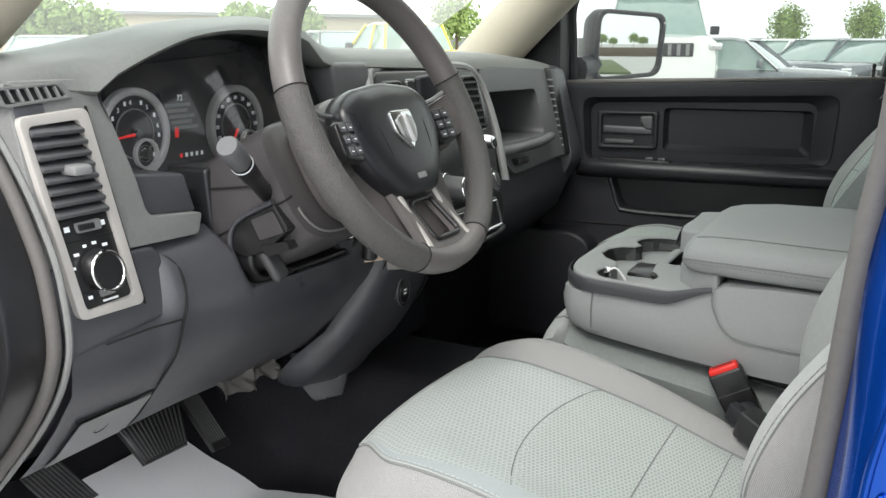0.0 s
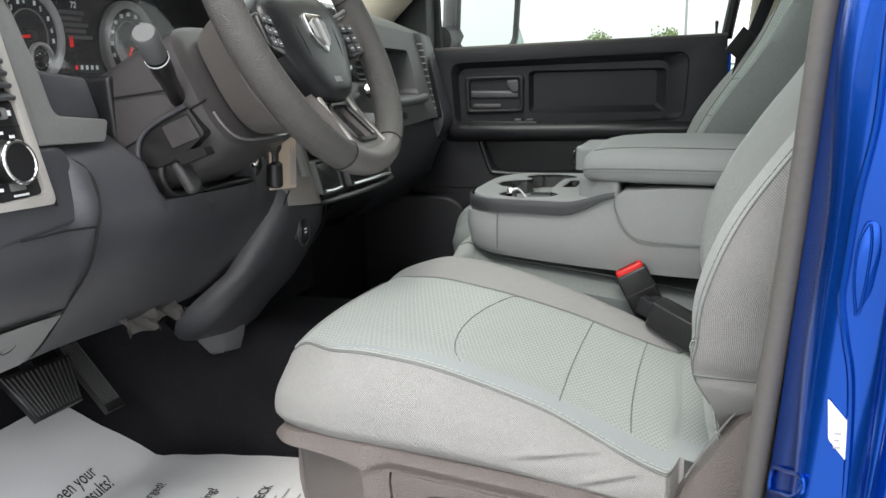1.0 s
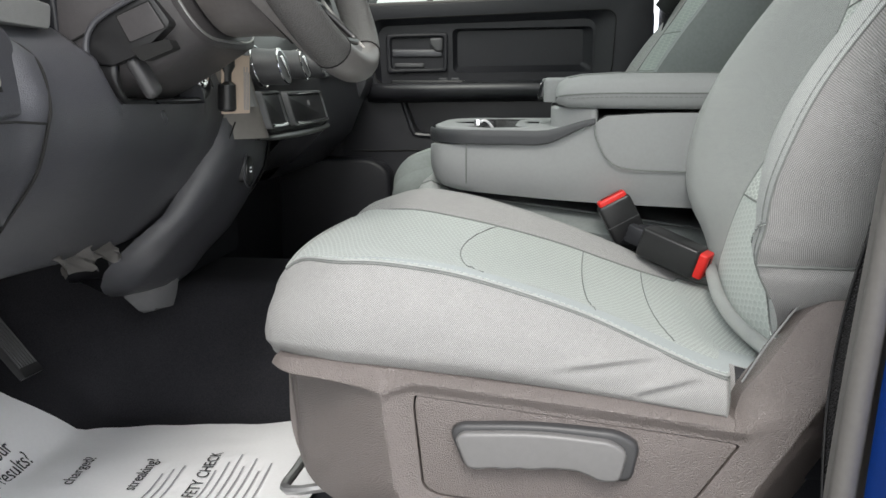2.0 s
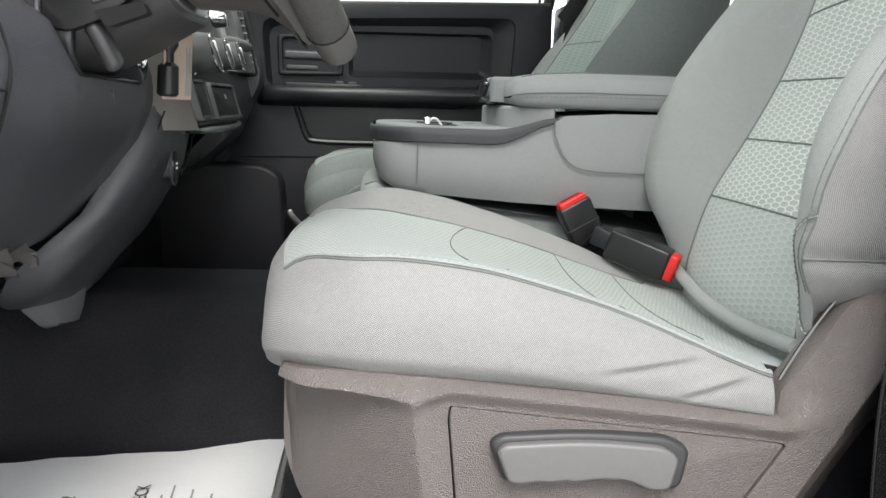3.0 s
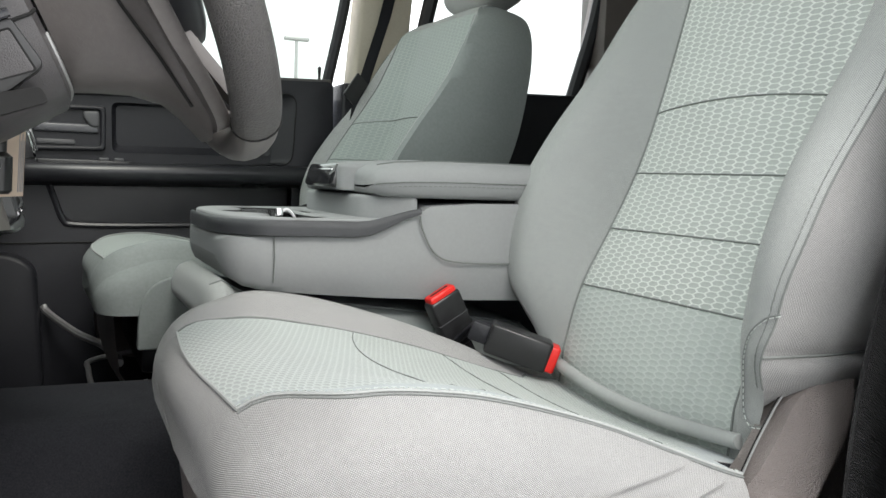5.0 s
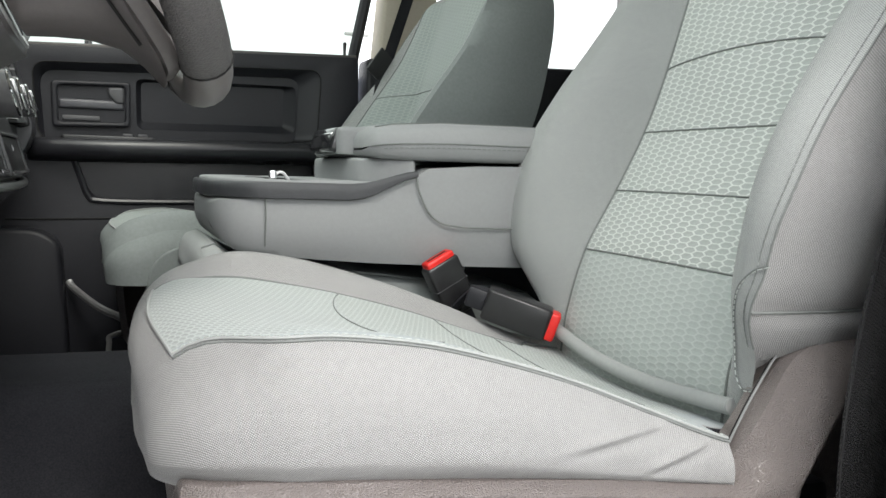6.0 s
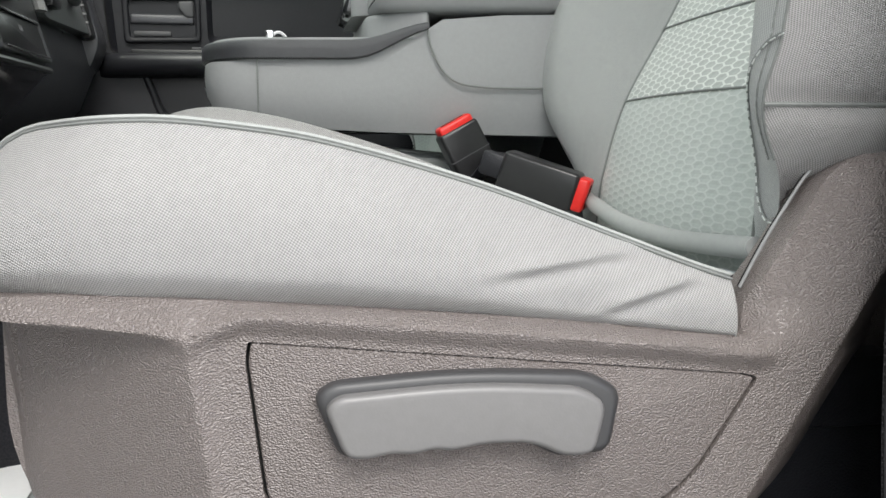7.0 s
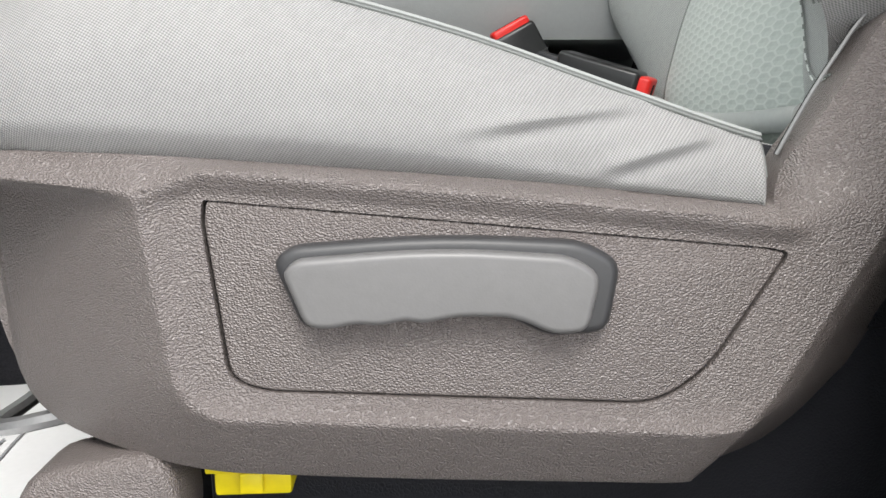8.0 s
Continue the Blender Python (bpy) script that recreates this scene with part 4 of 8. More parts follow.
part("cushion_nose", loft(rings[:5], closed=True, caps=True), M_PLAIN, centre_seat, "pale grey-green cloth nose", 60)
part("seat_base", box((-0.28, 1.22, 0.90), (0.05, 1.54, 1.01), 0.02), M_BLACK, centre_seat)
part("seam_line", tube([(r[3][0], r[3][1], r[3][2] + 0.0006) for r in rings[2:]], 0.0012, 6), M_SEAM, centre_seat)

console = thing("folding_console", "grey cloth folding console with plastic cup tray and padded lid", "console", (-0.2, YC, 1.07))
# cloth body
rings = []
xs = [-0.402, -0.399, -0.391, -0.378, -0.355, -0.325, -0.28, -0.22, -0.16, -0.10, -0.04, 0.02, 0.10]
for k, x in enumerate(xs):
    y0 = console_y(x) + (0.060, 0.036, 0.019, 0.007, 0.001, 0, 0, 0, 0, 0, 0, 0, 0)[k]
    zb = table(x, [(-0.402, 1.124), (-0.396, 1.106), (-0.38, 1.092), (-0.355, 1.086), (-0.32, 1.083), (-0.224, 1.077), (0.1, 1.070)])
    zt = table(x, [(-0.402, 1.143), (-0.397, 1.148), (-0.37, 1.148), (-0.30, 1.148), (-0.22, 1.151), (-0.19, 1.163), (-0.165, 1.188), (-0.10, 1.194), (0.1, 1.196)])
    ring = []
    for t in [i / 8 for i in range(9)]:
        bul = 0.004 * math.sin(math.pi * t)
        ring.append((x, y0 + 0.004 - bul + 0.006 * (1 - t) ** 4, zb + (zt - zb) * t))
    ring += [(x, YC, zt)] + [(x, 2 * YC - p[1], p[2]) for p in ring[::-1]]
    ring += [(x, YC + 0.1, zb), (x, YC - 0.1, zb)]
    rings.append(ring)
part("cloth_body", loft(rings, closed=True, caps=True), M_CONSOLE, console, "plain grey cloth sides", 60)
# side seams
part("seam_line", tube(smooth([(-0.175, console_y(-0.175) - 0.0015, 1.178), (-0.172, console_y(-0.17) - 0.0035, 1.16), (-0.155, console_y(-0.155) - 0.0035, 1.132), (-0.12, console_y(-0.12) - 0.0035, 1.122), (-0.02, console_y(-0.02) - 0.0035, 1.121)], 6), 0.0011, 6), M_SEAM, console)
part("seam_line", tube([(-0.345, console_y(-0.345) + 0.001, 1.150), (-0.345, console_y(-0.345) - 0.0028, 1.125), (-0.345, console_y(-0.345) + 0.001, 1.096)], 0.0009, 6), M_SEAM, console)
# plastic tray with cup wells
def console_plan(grow=0.0, x1=-0.175):
    left = [(-0.403 - grow, YC - 0.07), (-0.393 - grow, YC - 0.115), (-0.362, console_y(-0.36) - grow), (-0.29, console_y(-0.29) - grow)] + [(x, console_y(x) - grow) for x in (-0.25, -0.235, -0.222, -0.21, -0.198, -0.187, x1)]
    return left + [(p[0], 2 * YC - p[1]) for p in left[::-1]]


PLAN_R = [0.02, 0.03, 0.04, 0.03] + [0.0] * 14 + [0.03, 0.04, 0.03, 0.02]


def wells():
    a = [(-0.307 + 0.043 * math.cos(radians(d)), 1.269 + 0.042 * math.sin(radians(d))) for d in range(125, 416, 15)]
    b = [(-0.307 + 0.043 * math.cos(radians(d)), 1.491 + 0.042 * math.sin(radians(d))) for d in range(-55, 236, 15)]
    return a + [(-0.284, 1.335), (-0.284, 1.425)] + b + [(-0.342, 1.442), (-0.362, 1.435), (-0.377, 1.412), (-0.378, 1.378), (-0.362, 1.348), (-0.342, 1.332)]


WELL = wells()
SLOT = rounded([(-0.268, 1.352), (-0.250, 1.352), (-0.250, 1.450), (-0.268, 1.450)], 0.008)
part("cup_tray", prism(rounded(console_plan(-0.0035), PLAN_R, 5), "z", 1.148, 1.1725, 0.005, 4, holes=[WELL, SLOT]), M_CONSOLE, console, "grey plastic tray with joined cup wells")
band = []
for p in rounded(console_plan(0.0), PLAN_R, 5):
    q = Vector((p[0], p[1]))
    n2 = (q - Vector((-0.20, YC))).normalized()
    up = 0.030 * step(-0.250, -0.165, p[0])
    band.append([(q.x + n2.x * g, q.y + n2.y * g, z + up * k) for g, z, k in ((0.0, 1.1500, 1.0), (0.0042, 1.1515, 1.0), (0.0046, 1.160, 0.8), (0.0040, 1.1675, 0.62), (0.001, 1.1695, 0.6))])
half = len(band) // 2
part("tray_rim", loft(band[:half]), M_TRAYRIM, console, "dark grained plastic rim", 60)
part("tray_rim", loft(band[half:]), M_TRAYRIM, console, "dark grained plastic rim", 60)
part("tray_rim", loft([band[-1], band[0]]), M_TRAYRIM, console, "dark grained plastic rim", 60)
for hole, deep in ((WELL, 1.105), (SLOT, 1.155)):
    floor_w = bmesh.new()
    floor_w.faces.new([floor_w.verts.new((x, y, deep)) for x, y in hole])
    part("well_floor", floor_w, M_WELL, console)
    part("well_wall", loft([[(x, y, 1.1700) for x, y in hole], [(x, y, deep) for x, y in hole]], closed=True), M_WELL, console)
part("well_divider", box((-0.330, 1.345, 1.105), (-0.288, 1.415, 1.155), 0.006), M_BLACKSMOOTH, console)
part("tray_ridge", prism(rounded([(-0.232, console_y(-0.232) + 0.055), (-0.205, console_y(-0.205) + 0.026), (-0.17, console_y(-0.17) + 0.014), (-0.17, 2 * YC - console_y(-0.17) - 0.014), (-0.205, 2 * YC - console_y(-0.205) - 0.026), (-0.232, 2 * YC - console_y(-0.232) - 0.055)], 0.012), "z", 1.170, 1.2005, 0.008, 3), M_CONSOLE, console)
# padded lid
rings = []
for x, a, zlo, zhi in [(-0.226, 0.045, 1.207, 1.222), (-0.222, 0.020, 1.203, 1.230), (-0.210, 0.008, 1.200, 1.237), (-0.19, 0.002, 1.199, 1.241), (-0.14, 0.0, 1.199, 1.244), (-0.05, 0.0, 1.199, 1.244), (0.05, 0.0, 1.199, 1.243), (0.10, 0.0, 1.199, 1.242)]:
    y0 = console_y(max(x, -0.2)) + 0.006 + a
    y1 = 2 * YC - y0
    ring = []
    n = 12
    prof = [(0.010, zlo), (0.002, zlo + 0.005), (0.0, (zlo + zhi) / 2 - 0.002), (0.002, zhi - 0.012), (0.010, zhi - 0.004), (0.022, zhi)]
    ring = [(x, y0 + d, z) for d, z in prof] + [(x, YC - 0.06, zhi + 0.003), (x, YC + 0.06, zhi + 0.003)] + [(x, y1 - d, z) for d, z in prof[::-1]]
    rings.append(ring)
lid = part("padded_lid", loft(rings, closed=True, caps=True), M_CONSOLE, console, "grey padded vinyl lid", 60)
for idx in (2, 11):
    part("seam_line", tube([(r[idx][0], r[idx][1] + (-0.0006 if idx == 2 else 0.0006), r[idx][2]) for r in rings[1:]], 0.0009, 6), M_SEAM, lid)
part("stitching", stitches([(r[2][0], r[2][1] - 0.0002, r[2][2] - 0.005) for r in rings[2:]], off=Vector((0, 0, 0))), M_SEAM, lid)
part("lid_line", tube([(r[5][0], r[5][1] + 0.02, r[5][2] + 0.0014) for r in rings[2:]], 0.0008, 6), M_SEAM, lid)
latch = part("lid_latch", prism(rounded([(-0.243, 1.300), (-0.243, 1.450), (-0.185, 1.470), (-0.185, 1.280)], 0.012), "z", 1.205, 1.2390, 0.009, 4), M_CONSOLE, console, "grey padded lid nose")
part("latch_button", turned(box((-0.009, -0.060, -0.0155), (0.008, 0.060, 0.0155), 0.005, 3), Matrix.Translation((-0.2405, 1.375, 1.222)) @ pose(0, 0, 0, 0, 18, 0)), M_PIANO, latch, "glossy dark latch button")
part("latch_line", turned(box((-0.0100, -0.054, 0.004), (-0.0085, 0.054, 0.007), 0.0005), Matrix.Translation((-0.2405, 1.375, 1.222)) @ pose(0, 0, 0, 0, 18, 0)), M_CHROME, latch)
cable = thing("charging_cable", "white charging cable lying in the cup well", "cable", (-0.31, 1.27, 1.108))
part("cable_line", tube(smooth([(-0.335, 1.270, 1.108), (-0.334, 1.262, 1.150), (-0.330, 1.255, 1.176), (-0.318, 1.258, 1.178), (-0.303, 1.266, 1.150), (-0.300, 1.285, 1.110)], 6), 0.0017, 6), M_PAPER, cable)
part("cable_plug", box((-0.337, 1.251, 1.166), (-0.328, 1.258, 1.182), 0.002), M_CHROME, cable)

# ---- belt buckles ----
def buckle(name, label, m, out=0.006, band=True):
    b = thing(name, label, "belt buckle", tuple(m.translation), "belt buckles")
    part("housing", turned(box((-0.022, -0.013, -0.062), (0.022, 0.013, 0.0), 0.004, 3), m), M_BLACKSMOOTH, b, "black plastic housing")
    part("release_button", turned(box((-0.019, -0.0105, -0.004), (0.019, 0.0105, out), 0.003, 3), m), M_RED, b, "red release button")
    if band:
        part("housing_rib", turned(box((-0.0224, -0.0134, -0.0275), (0.0224, 0.0134, -0.0267)), m), M_DASHFOOT, b)
    part("stalk", turned(box((-0.014, -0.006, -0.080), (0.014, 0.006, -0.058), 0.003), m), M_BLACK, b)
    part("slot", turned(box((-0.013, -0.002, out - 0.0002), (0.013, 0.002, out + 0.0003)), m), M_GAP, b)
    return b


buckle("belt_buckle", "upright black belt buckle with red button beside the console", Matrix.Translation((-0.150, 1.182, 1.082)) @ pose(0, 0, 0, 0, -28, 8) @ Matrix.Diagonal((1.0, 0.80, 1.12, 1)))
LYING = Matrix(((0.306, 0.0, 0.952, -0.030), (0.0, -1.0, 0.0, 1.095), (0.952, 0.0, -0.306, 1.015), (0, 0, 0, 1)))
TURNED = Matrix.Translation((-0.050, 1.091, 1.020)) @ Matrix.Rotation(radians(-34), 4, "Z") @ Matrix.Translation((0.030, -1.095, -1.015)) @ LYING @ pose(0, 0, 0, 6, 0, 0)
buckle("belt_buckle", "lying black belt buckle with red button on the cushion", TURNED @ Matrix.Diagonal((0.84, 1.30, 1.22, 1)), 0.008, False)
web = thing("belt_webbing", "black folded webbing between the buckles", "belt", (-0.11, 1.15, 1.03))
part("webbing", tube(smooth([(-0.13, 1.17, 1.03), (-0.115, 1.15, 1.052), (-0.10, 1.135, 1.048), (-0.092, 1.12, 1.035), (-0.085, 1.11, 1.02)], 5), 0.011, 8, flat=0.4), M_BLACK, web)

belt_d = thing("seat_belt", "black woven seat belt hanging beside the driver seat", "seat belt", (0.0, 0.70, 1.1))
edge_l = smooth([(0.075, 0.700, 1.46), (0.040, 0.700, 1.30), (0.010, 0.700, 1.167), (0.000, 0.700, 1.126), (-0.012, 0.700, 1.065), (-0.018, 0.700, 1.00), (-0.017, 0.700, 0.93), (-0.012, 0.700, 0.86), (-0.005, 0.700, 0.80)], 6)
rows = []
for p in edge_l:
    rows.append([p + Vector((0.0006, 0.0012, 0)), p + Vector((0.0, 0.0, 0)), p + Vector((0.0012, -0.0008, 0)), p + Vector((0.024, -0.002, 0)), p + Vector((0.0455, -0.0008, 0)), p + Vector((0.047, 0.0004, 0)), p + Vector((0.046, 0.0012, 0))])
part("webbing", loft(rows, closed=True), M_WEBBING, belt_d, "", 60)
for k in (2, 4):
    part("webbing_edge", tube([r[k] + Vector((0, -0.0004, 0)) for r in rows], 0.0010, 6), M_BLACKSMOOTH, belt_d)

# ---- the cab ----
# floor: one sheet with the toe board, the tunnel and the sills
def floor_z(x, y):
    z = 0.735
    z += 0.19 * step(1.21, 1.33, y) * (1 - step(1.50, 1.72, y))      # tunnel
    z += max(0.0, -0.88 - x) * 0.85                                    # toe board
    return z


rings = []
for i in range(121):
    x = -1.25 + 2.4 * i / 120
    rings.append([(x, 0.60 + 1.55 * j / 80, floor_z(x, 0.60 + 1.55 * j / 80)) for j in range(81)])
tagged(part("floor", loft(rings), M_CARPET, None, "", 60), "black carpeted cab floor with a transmission tunnel", "floor", kind="structure")
under = box((-1.3, 0.52, 0.55), (1.2, 2.24, 0.70))
solid("cab_underbody", under, M_BLACK, "dark underbody of the cab", "underbody", kind="structure")
solid("sill_plate", prism(rounded([(0.50, 0.70), (0.515, 0.735), (0.60, 0.75), (0.64, 0.735), (0.64, 0.70)], 0.008), "x", -0.9, 0.0, 0.0), M_BLACK, "black plastic door sill plate", "sill", kind="structure")
solid("firewall", box((-1.29, 0.52, 0.70), (-1.25, 2.24, 1.45)), M_CARPET, "dark firewall behind the pedals", "wall", kind="structure")
solid("rear_wall", box((1.15, 0.52, 0.70), (1.19, 2.24, 1.95)), M_BACKCLOTH, "dark rear cab wall", "wall", kind="structure")
solid("roof", prism(rounded([(0.56, 1.90), (0.66, 1.95), (2.10, 1.95), (2.20, 1.90), (2.20, 1.94), (2.10, 1.99), (0.66, 1.99), (0.56, 1.94)], 0.02), "x", -0.35, 1.2), M_HEADLINER, "pale cloth headliner under the roof", "ceiling", kind="structure")
solid("rear_side_panel", box((0.70, 0.52, 0.72), (1.16, 0.62, 1.95)), M_BLACK, "dark rear side panel of the cab", "wall", kind="structure")

# passenger side: door, window frame, pillar, rear door
door = thing("door_passenger", "black plastic front passenger door with grab armrest and clear window", "door", (-0.4, 2.12, 0.75), kind="structure")
panel_out = [(-0.745, 0.78), (-0.72, 1.10), (-0.715, 1.402), (-0.60, 1.404), (-0.012, 1.424), (-0.005, 1.10), (-0.02, 0.78)]
recess = rounded([(-0.652, 1.372), (-0.640, 1.222), (-0.100, 1.240), (-0.092, 1.392)], 0.028, 5)
pocket = rounded([(-0.575, 1.186), (-0.545, 1.105), (-0.10, 1.115), (-0.10, 1.195)], [0.01, 0.03, 0.02, 0.01], 5)
part("door_card", prism(rounded(panel_out, 0.012), "y", 2.16, 2.080, 0.010, 3, holes=[recess, pocket]), M_BLACK, door, "black grained plastic door card")
deep = rounded([(-0.640, 1.358), (-0.630, 1.224), (-0.142, 1.240), (-0.134, 1.374)], [0.030, 0.012, 0.012, 0.030], 5)
part("recess_wall", loft([[(x, 2.0835, z) for x, z in recess], [(x, 2.0905, z) for x, z in [tuple(Vector(a).lerp(Vector(b), 0.45)) for a, b in zip(recess, deep)]], [(x, 2.105, z) for x, z in deep]], closed=True), M_BLACK, door, "", 60)
part("recess_line", tube([(x, 2.0800, z) for x, z in recess], 0.0016, 6, closed=True), M_GAP, door)
# the sunk inner field with sloping sides
field = rounded([(-0.464, 1.352), (-0.462, 1.252), (-0.128 - 0.014, 1.256), (-0.128 - 0.014, 1.356)], 0.014, 4)
field2 = rounded([(-0.454, 1.347), (-0.453, 1.267), (-0.165, 1.271), (-0.164, 1.351)], 0.010, 4)
part("recess_panel", prism(deep, "y", 2.128, 2.104, 0.0, holes=[field]), M_BLACK, door)
part("field_slope", loft([[(x, 2.1035, z) for x, z in field], [(x, 2.1065, z) for x, z in [tuple(Vector(a).lerp(Vector(b), 0.12)) for a, b in zip(field, field2)]], [(x, 2.120, z) for x, z in field2]], closed=True), M_BLACK, door, "", 50)
part("field_sheet", prism(field2, "y", 2.130, 2.1195), M_BLACK, door, "black vinyl field")
# handle box
hb = rounded([(-0.620, 1.340), (-0.617, 1.250), (-0.474, 1.254), (-0.474, 1.343)], 0.010, 4)
hi = rounded([(-0.608, 1.331), (-0.606, 1.260), (-0.484, 1.263), (-0.484, 1.334)], 0.008, 4)
part("handle_bezel", prism(hb, "y", 2.106, 2.094, 0.004, 3, holes=[hi]), M_BLACK, door, "black handle bezel")
part("handle_well", prism(hi, "y", 2.125, 2.120), M_GAP, door)
lever = part("door_handle", box((-0.606, 2.098, 1.287), (-0.486, 2.116, 1.306), 0.005, 3), M_DASH, door, "dark grey pull handle")
part("handle_tab", prism(rounded([(-0.516, 1.331), (-0.486, 1.332), (-0.486, 1.300), (-0.502, 1.300), (-0.516, 1.318)], 0.006, 3), "y", 2.118, 2.094, 0.005, 3), M_DASHFOOT, door, "dark grey release tab")
part("lock_slider", box((-0.600, 2.100, 1.264), (-0.530, 2.118, 1.274), 0.003), M_DASHFOOT, door)
# armrest shelf
arm = []
for x, w in [(-0.660, 0.010), (-0.645, 0.030), (-0.61, 0.046), (-0.5, 0.052), (-0.3, 0.055), (-0.12, 0.055), (-0.06, 0.052), (-0.02, 0.045)]:
    dz = 0.012 * (x + 0.66) / 0.64
    arm.append([(x, 2.085, 1.226 + dz), (x, 2.085 - w * 0.7, 1.227 + dz), (x, 2.085 - w * 0.95, 1.221 + dz), (x, 2.085 - w, 1.208 + dz), (x, 2.085 - w * 0.9, 1.194 + dz), (x, 2.085 - w * 0.5, 1.185 + dz), (x, 2.085, 1.181 + dz)])
part("armrest", loft(arm), M_HUB, door, "charcoal moulded armrest", 60)
sw = part("switch_panel", prism(rounded([(-0.600, 2.052), (-0.430, 2.050), (-0.430, 2.082), (-0.600, 2.082)], 0.006), "z", 1.226, 1.2345, 0.002), M_BLACKSMOOTH, door, "black switch plate")
for xx in (-0.480, -0.452):
    part("window_switch", box((xx - 0.009, 2.056, 1.234), (xx + 0.009, 2.070, 1.2405), 0.002), M_DASHFOOT, sw)
part("grab_slot", prism(rounded([(-0.345, 2.048), (-0.205, 2.046), (-0.205, 2.070), (-0.345, 2.072)], 0.004), "z", 1.2296, 1.2345, 0.001), M_GAP, door)
# pocket
part("pocket_wall", loft([[(x, 2.083, z) for x, z in pocket], [(x, 2.118, z + 0.004) for x, z in pocket]], closed=True), M_BLACK, door)
part("pocket_back", prism(pocket, "y", 2.14, 2.117), M_HUB, door)
part("pocket_lip", tube([(x, 2.080, z) for x, z in smooth([(-0.577, 1.184, 0), (-0.565, 1.150, 0), (-0.553, 1.118, 0), (-0.53, 1.108, 0), (-0.40, 1.107, 0), (-0.10, 1.113, 0)], 4) and [(p[0], p[1]) for p in smooth([(-0.577, 1.184, 0), (-0.565, 1.150, 0), (-0.553, 1.118, 0), (-0.53, 1.108, 0), (-0.40, 1.107, 0), (-0.10, 1.113, 0)], 4)]], 0.006, 8), M_HUB, door)
part("low_line", tube([(-0.70, 2.079, 1.07), (-0.02, 2.079, 1.082)], 0.002, 6), M_GAP, door)
part("beltline_seal", prism([(-0.715, 1.400), (-0.60, 1.404), (-0.012, 1.424), (-0.012, 1.431), (-0.60, 1.412), (-0.715, 1.408)], "y", 2.165, 2.096, 0.003), M_RUBBER, door, "dark rubber belt seal")
part("lock_pin", tube([(-0.037, 2.105, 1.42), (-0.037, 2.105, 1.437), (-0.037, 2.105, 1.455), (-0.037, 2.105, 1.458)], [0.0035, 0.003, 0.0042, 0.002], 10), M_BLACKSMOOTH, door)
# upper frame round the glass
frame_pts = smooth([(-0.697, 2.135, 1.40), (-0.699, 2.125, 1.50), (-0.690, 2.11, 1.60), (-0.60, 2.09, 1.71), (-0.42, 2.06, 1.80), (-0.25, 2.04, 1.86), (-0.02, 2.04, 1.88), (0.03, 2.05, 1.84), (0.016, 2.09, 1.62), (-0.014, 2.125, 1.42)], 6)
part("window_frame", tube(frame_pts, 0.013, 8), M_BLACK, door, "black window frame")
# glass
INSIDE = (-0.2, YC, 1.3)
pane("window_glass", [(-0.69, 2.150, 1.40), (-0.685, 2.125, 1.57), (-0.60, 2.10, 1.70), (-0.42, 2.07, 1.80), (-0.02, 2.055, 1.87), (0.016, 2.10, 1.62), (-0.01, 2.145, 1.41)], M_GLASS, door, "clear side glass", INSIDE)
part("mirror_sail", prism(rounded([(-0.80, 1.40), (-0.700, 1.403), (-0.700, 1.59), (-0.73, 1.56)], 0.01), "y", 2.15, 2.10, 0.004), M_BLACK, door, "black corner patch at the mirror")
part("outer_skin", prism(rounded([(-0.75, 0.70), (0.0, 0.70), (0.0, 1.40), (-0.75, 1.39)], 0.02), "y", 2.20, 2.165), M_BLUE, door, "blue painted outer skin")

# outside mirror
mir = thing("side_mirror", "black door mirror with wide glass outside the passenger window", "mirror", (-0.66, 2.25, 1.42))
shell_m = []
MC = Vector((-0.622, 2.34, 1.487))
mm = Matrix.Translation(MC) @ pose(0, 0, 0, 0, 0, -36)
for d, s in ((0.0, 1.0), (-0.03, 1.0), (-0.065, 0.88), (-0.085, 0.6)):
    shell_m.append([mm @ Vector((d, a * s, b * s)) for a, b in rounded([(-0.115, -0.088), (0.105, -0.075), (0.118, 0.085), (-0.105, 0.095)], 0.035, 6)])
part("mirror_housing", loft(shell_m, closed=True, caps=True), M_BLACK, mir, "black plastic housing")
part("mirror_rim", turned(prism(rounded([(-0.115, -0.088), (0.105, -0.075), (0.118, 0.085), (-0.105, 0.095)], 0.035, 6), "x", -0.01, 0.012, 0.005, 3, holes=[rounded([(-0.100, -0.076), (0.092, -0.064), (0.104, 0.074), (-0.092, 0.083)], 0.028, 6)]), mm), M_BLACKSMOOTH, mir)
part("mirror_glass", turned(prism(rounded([(-0.100, -0.076), (0.092, -0.064), (0.104, 0.074), (-0.092, 0.083)], 0.028, 6), "x", -0.004, 0.004), mm), M_MIRROR, mir, "mirror glass")
part("mirror_arm", tube(smooth([(-0.70, 2.17, 1.43), (-0.70, 2.24, 1.435), (-0.69, 2.30, 1.45)], 4), 0.028, 10, flat=1.2), M_BLACK, mir)

# pillars on the passenger side
ap = [(-1.10, 2.04, 1.26), (-0.97, 2.025, 1.37), (-0.845, 2.01, 1.49), (-0.715, 1.99, 1.61), (-0.50, 1.95, 1.80), (-0.36, 1.92, 1.92)]
solid("pillar_front_passenger", tube(smooth(ap, 5), 0.066, 14), M_TAN, "beige front pillar trim", "pillar", kind="structure", sharp=60)
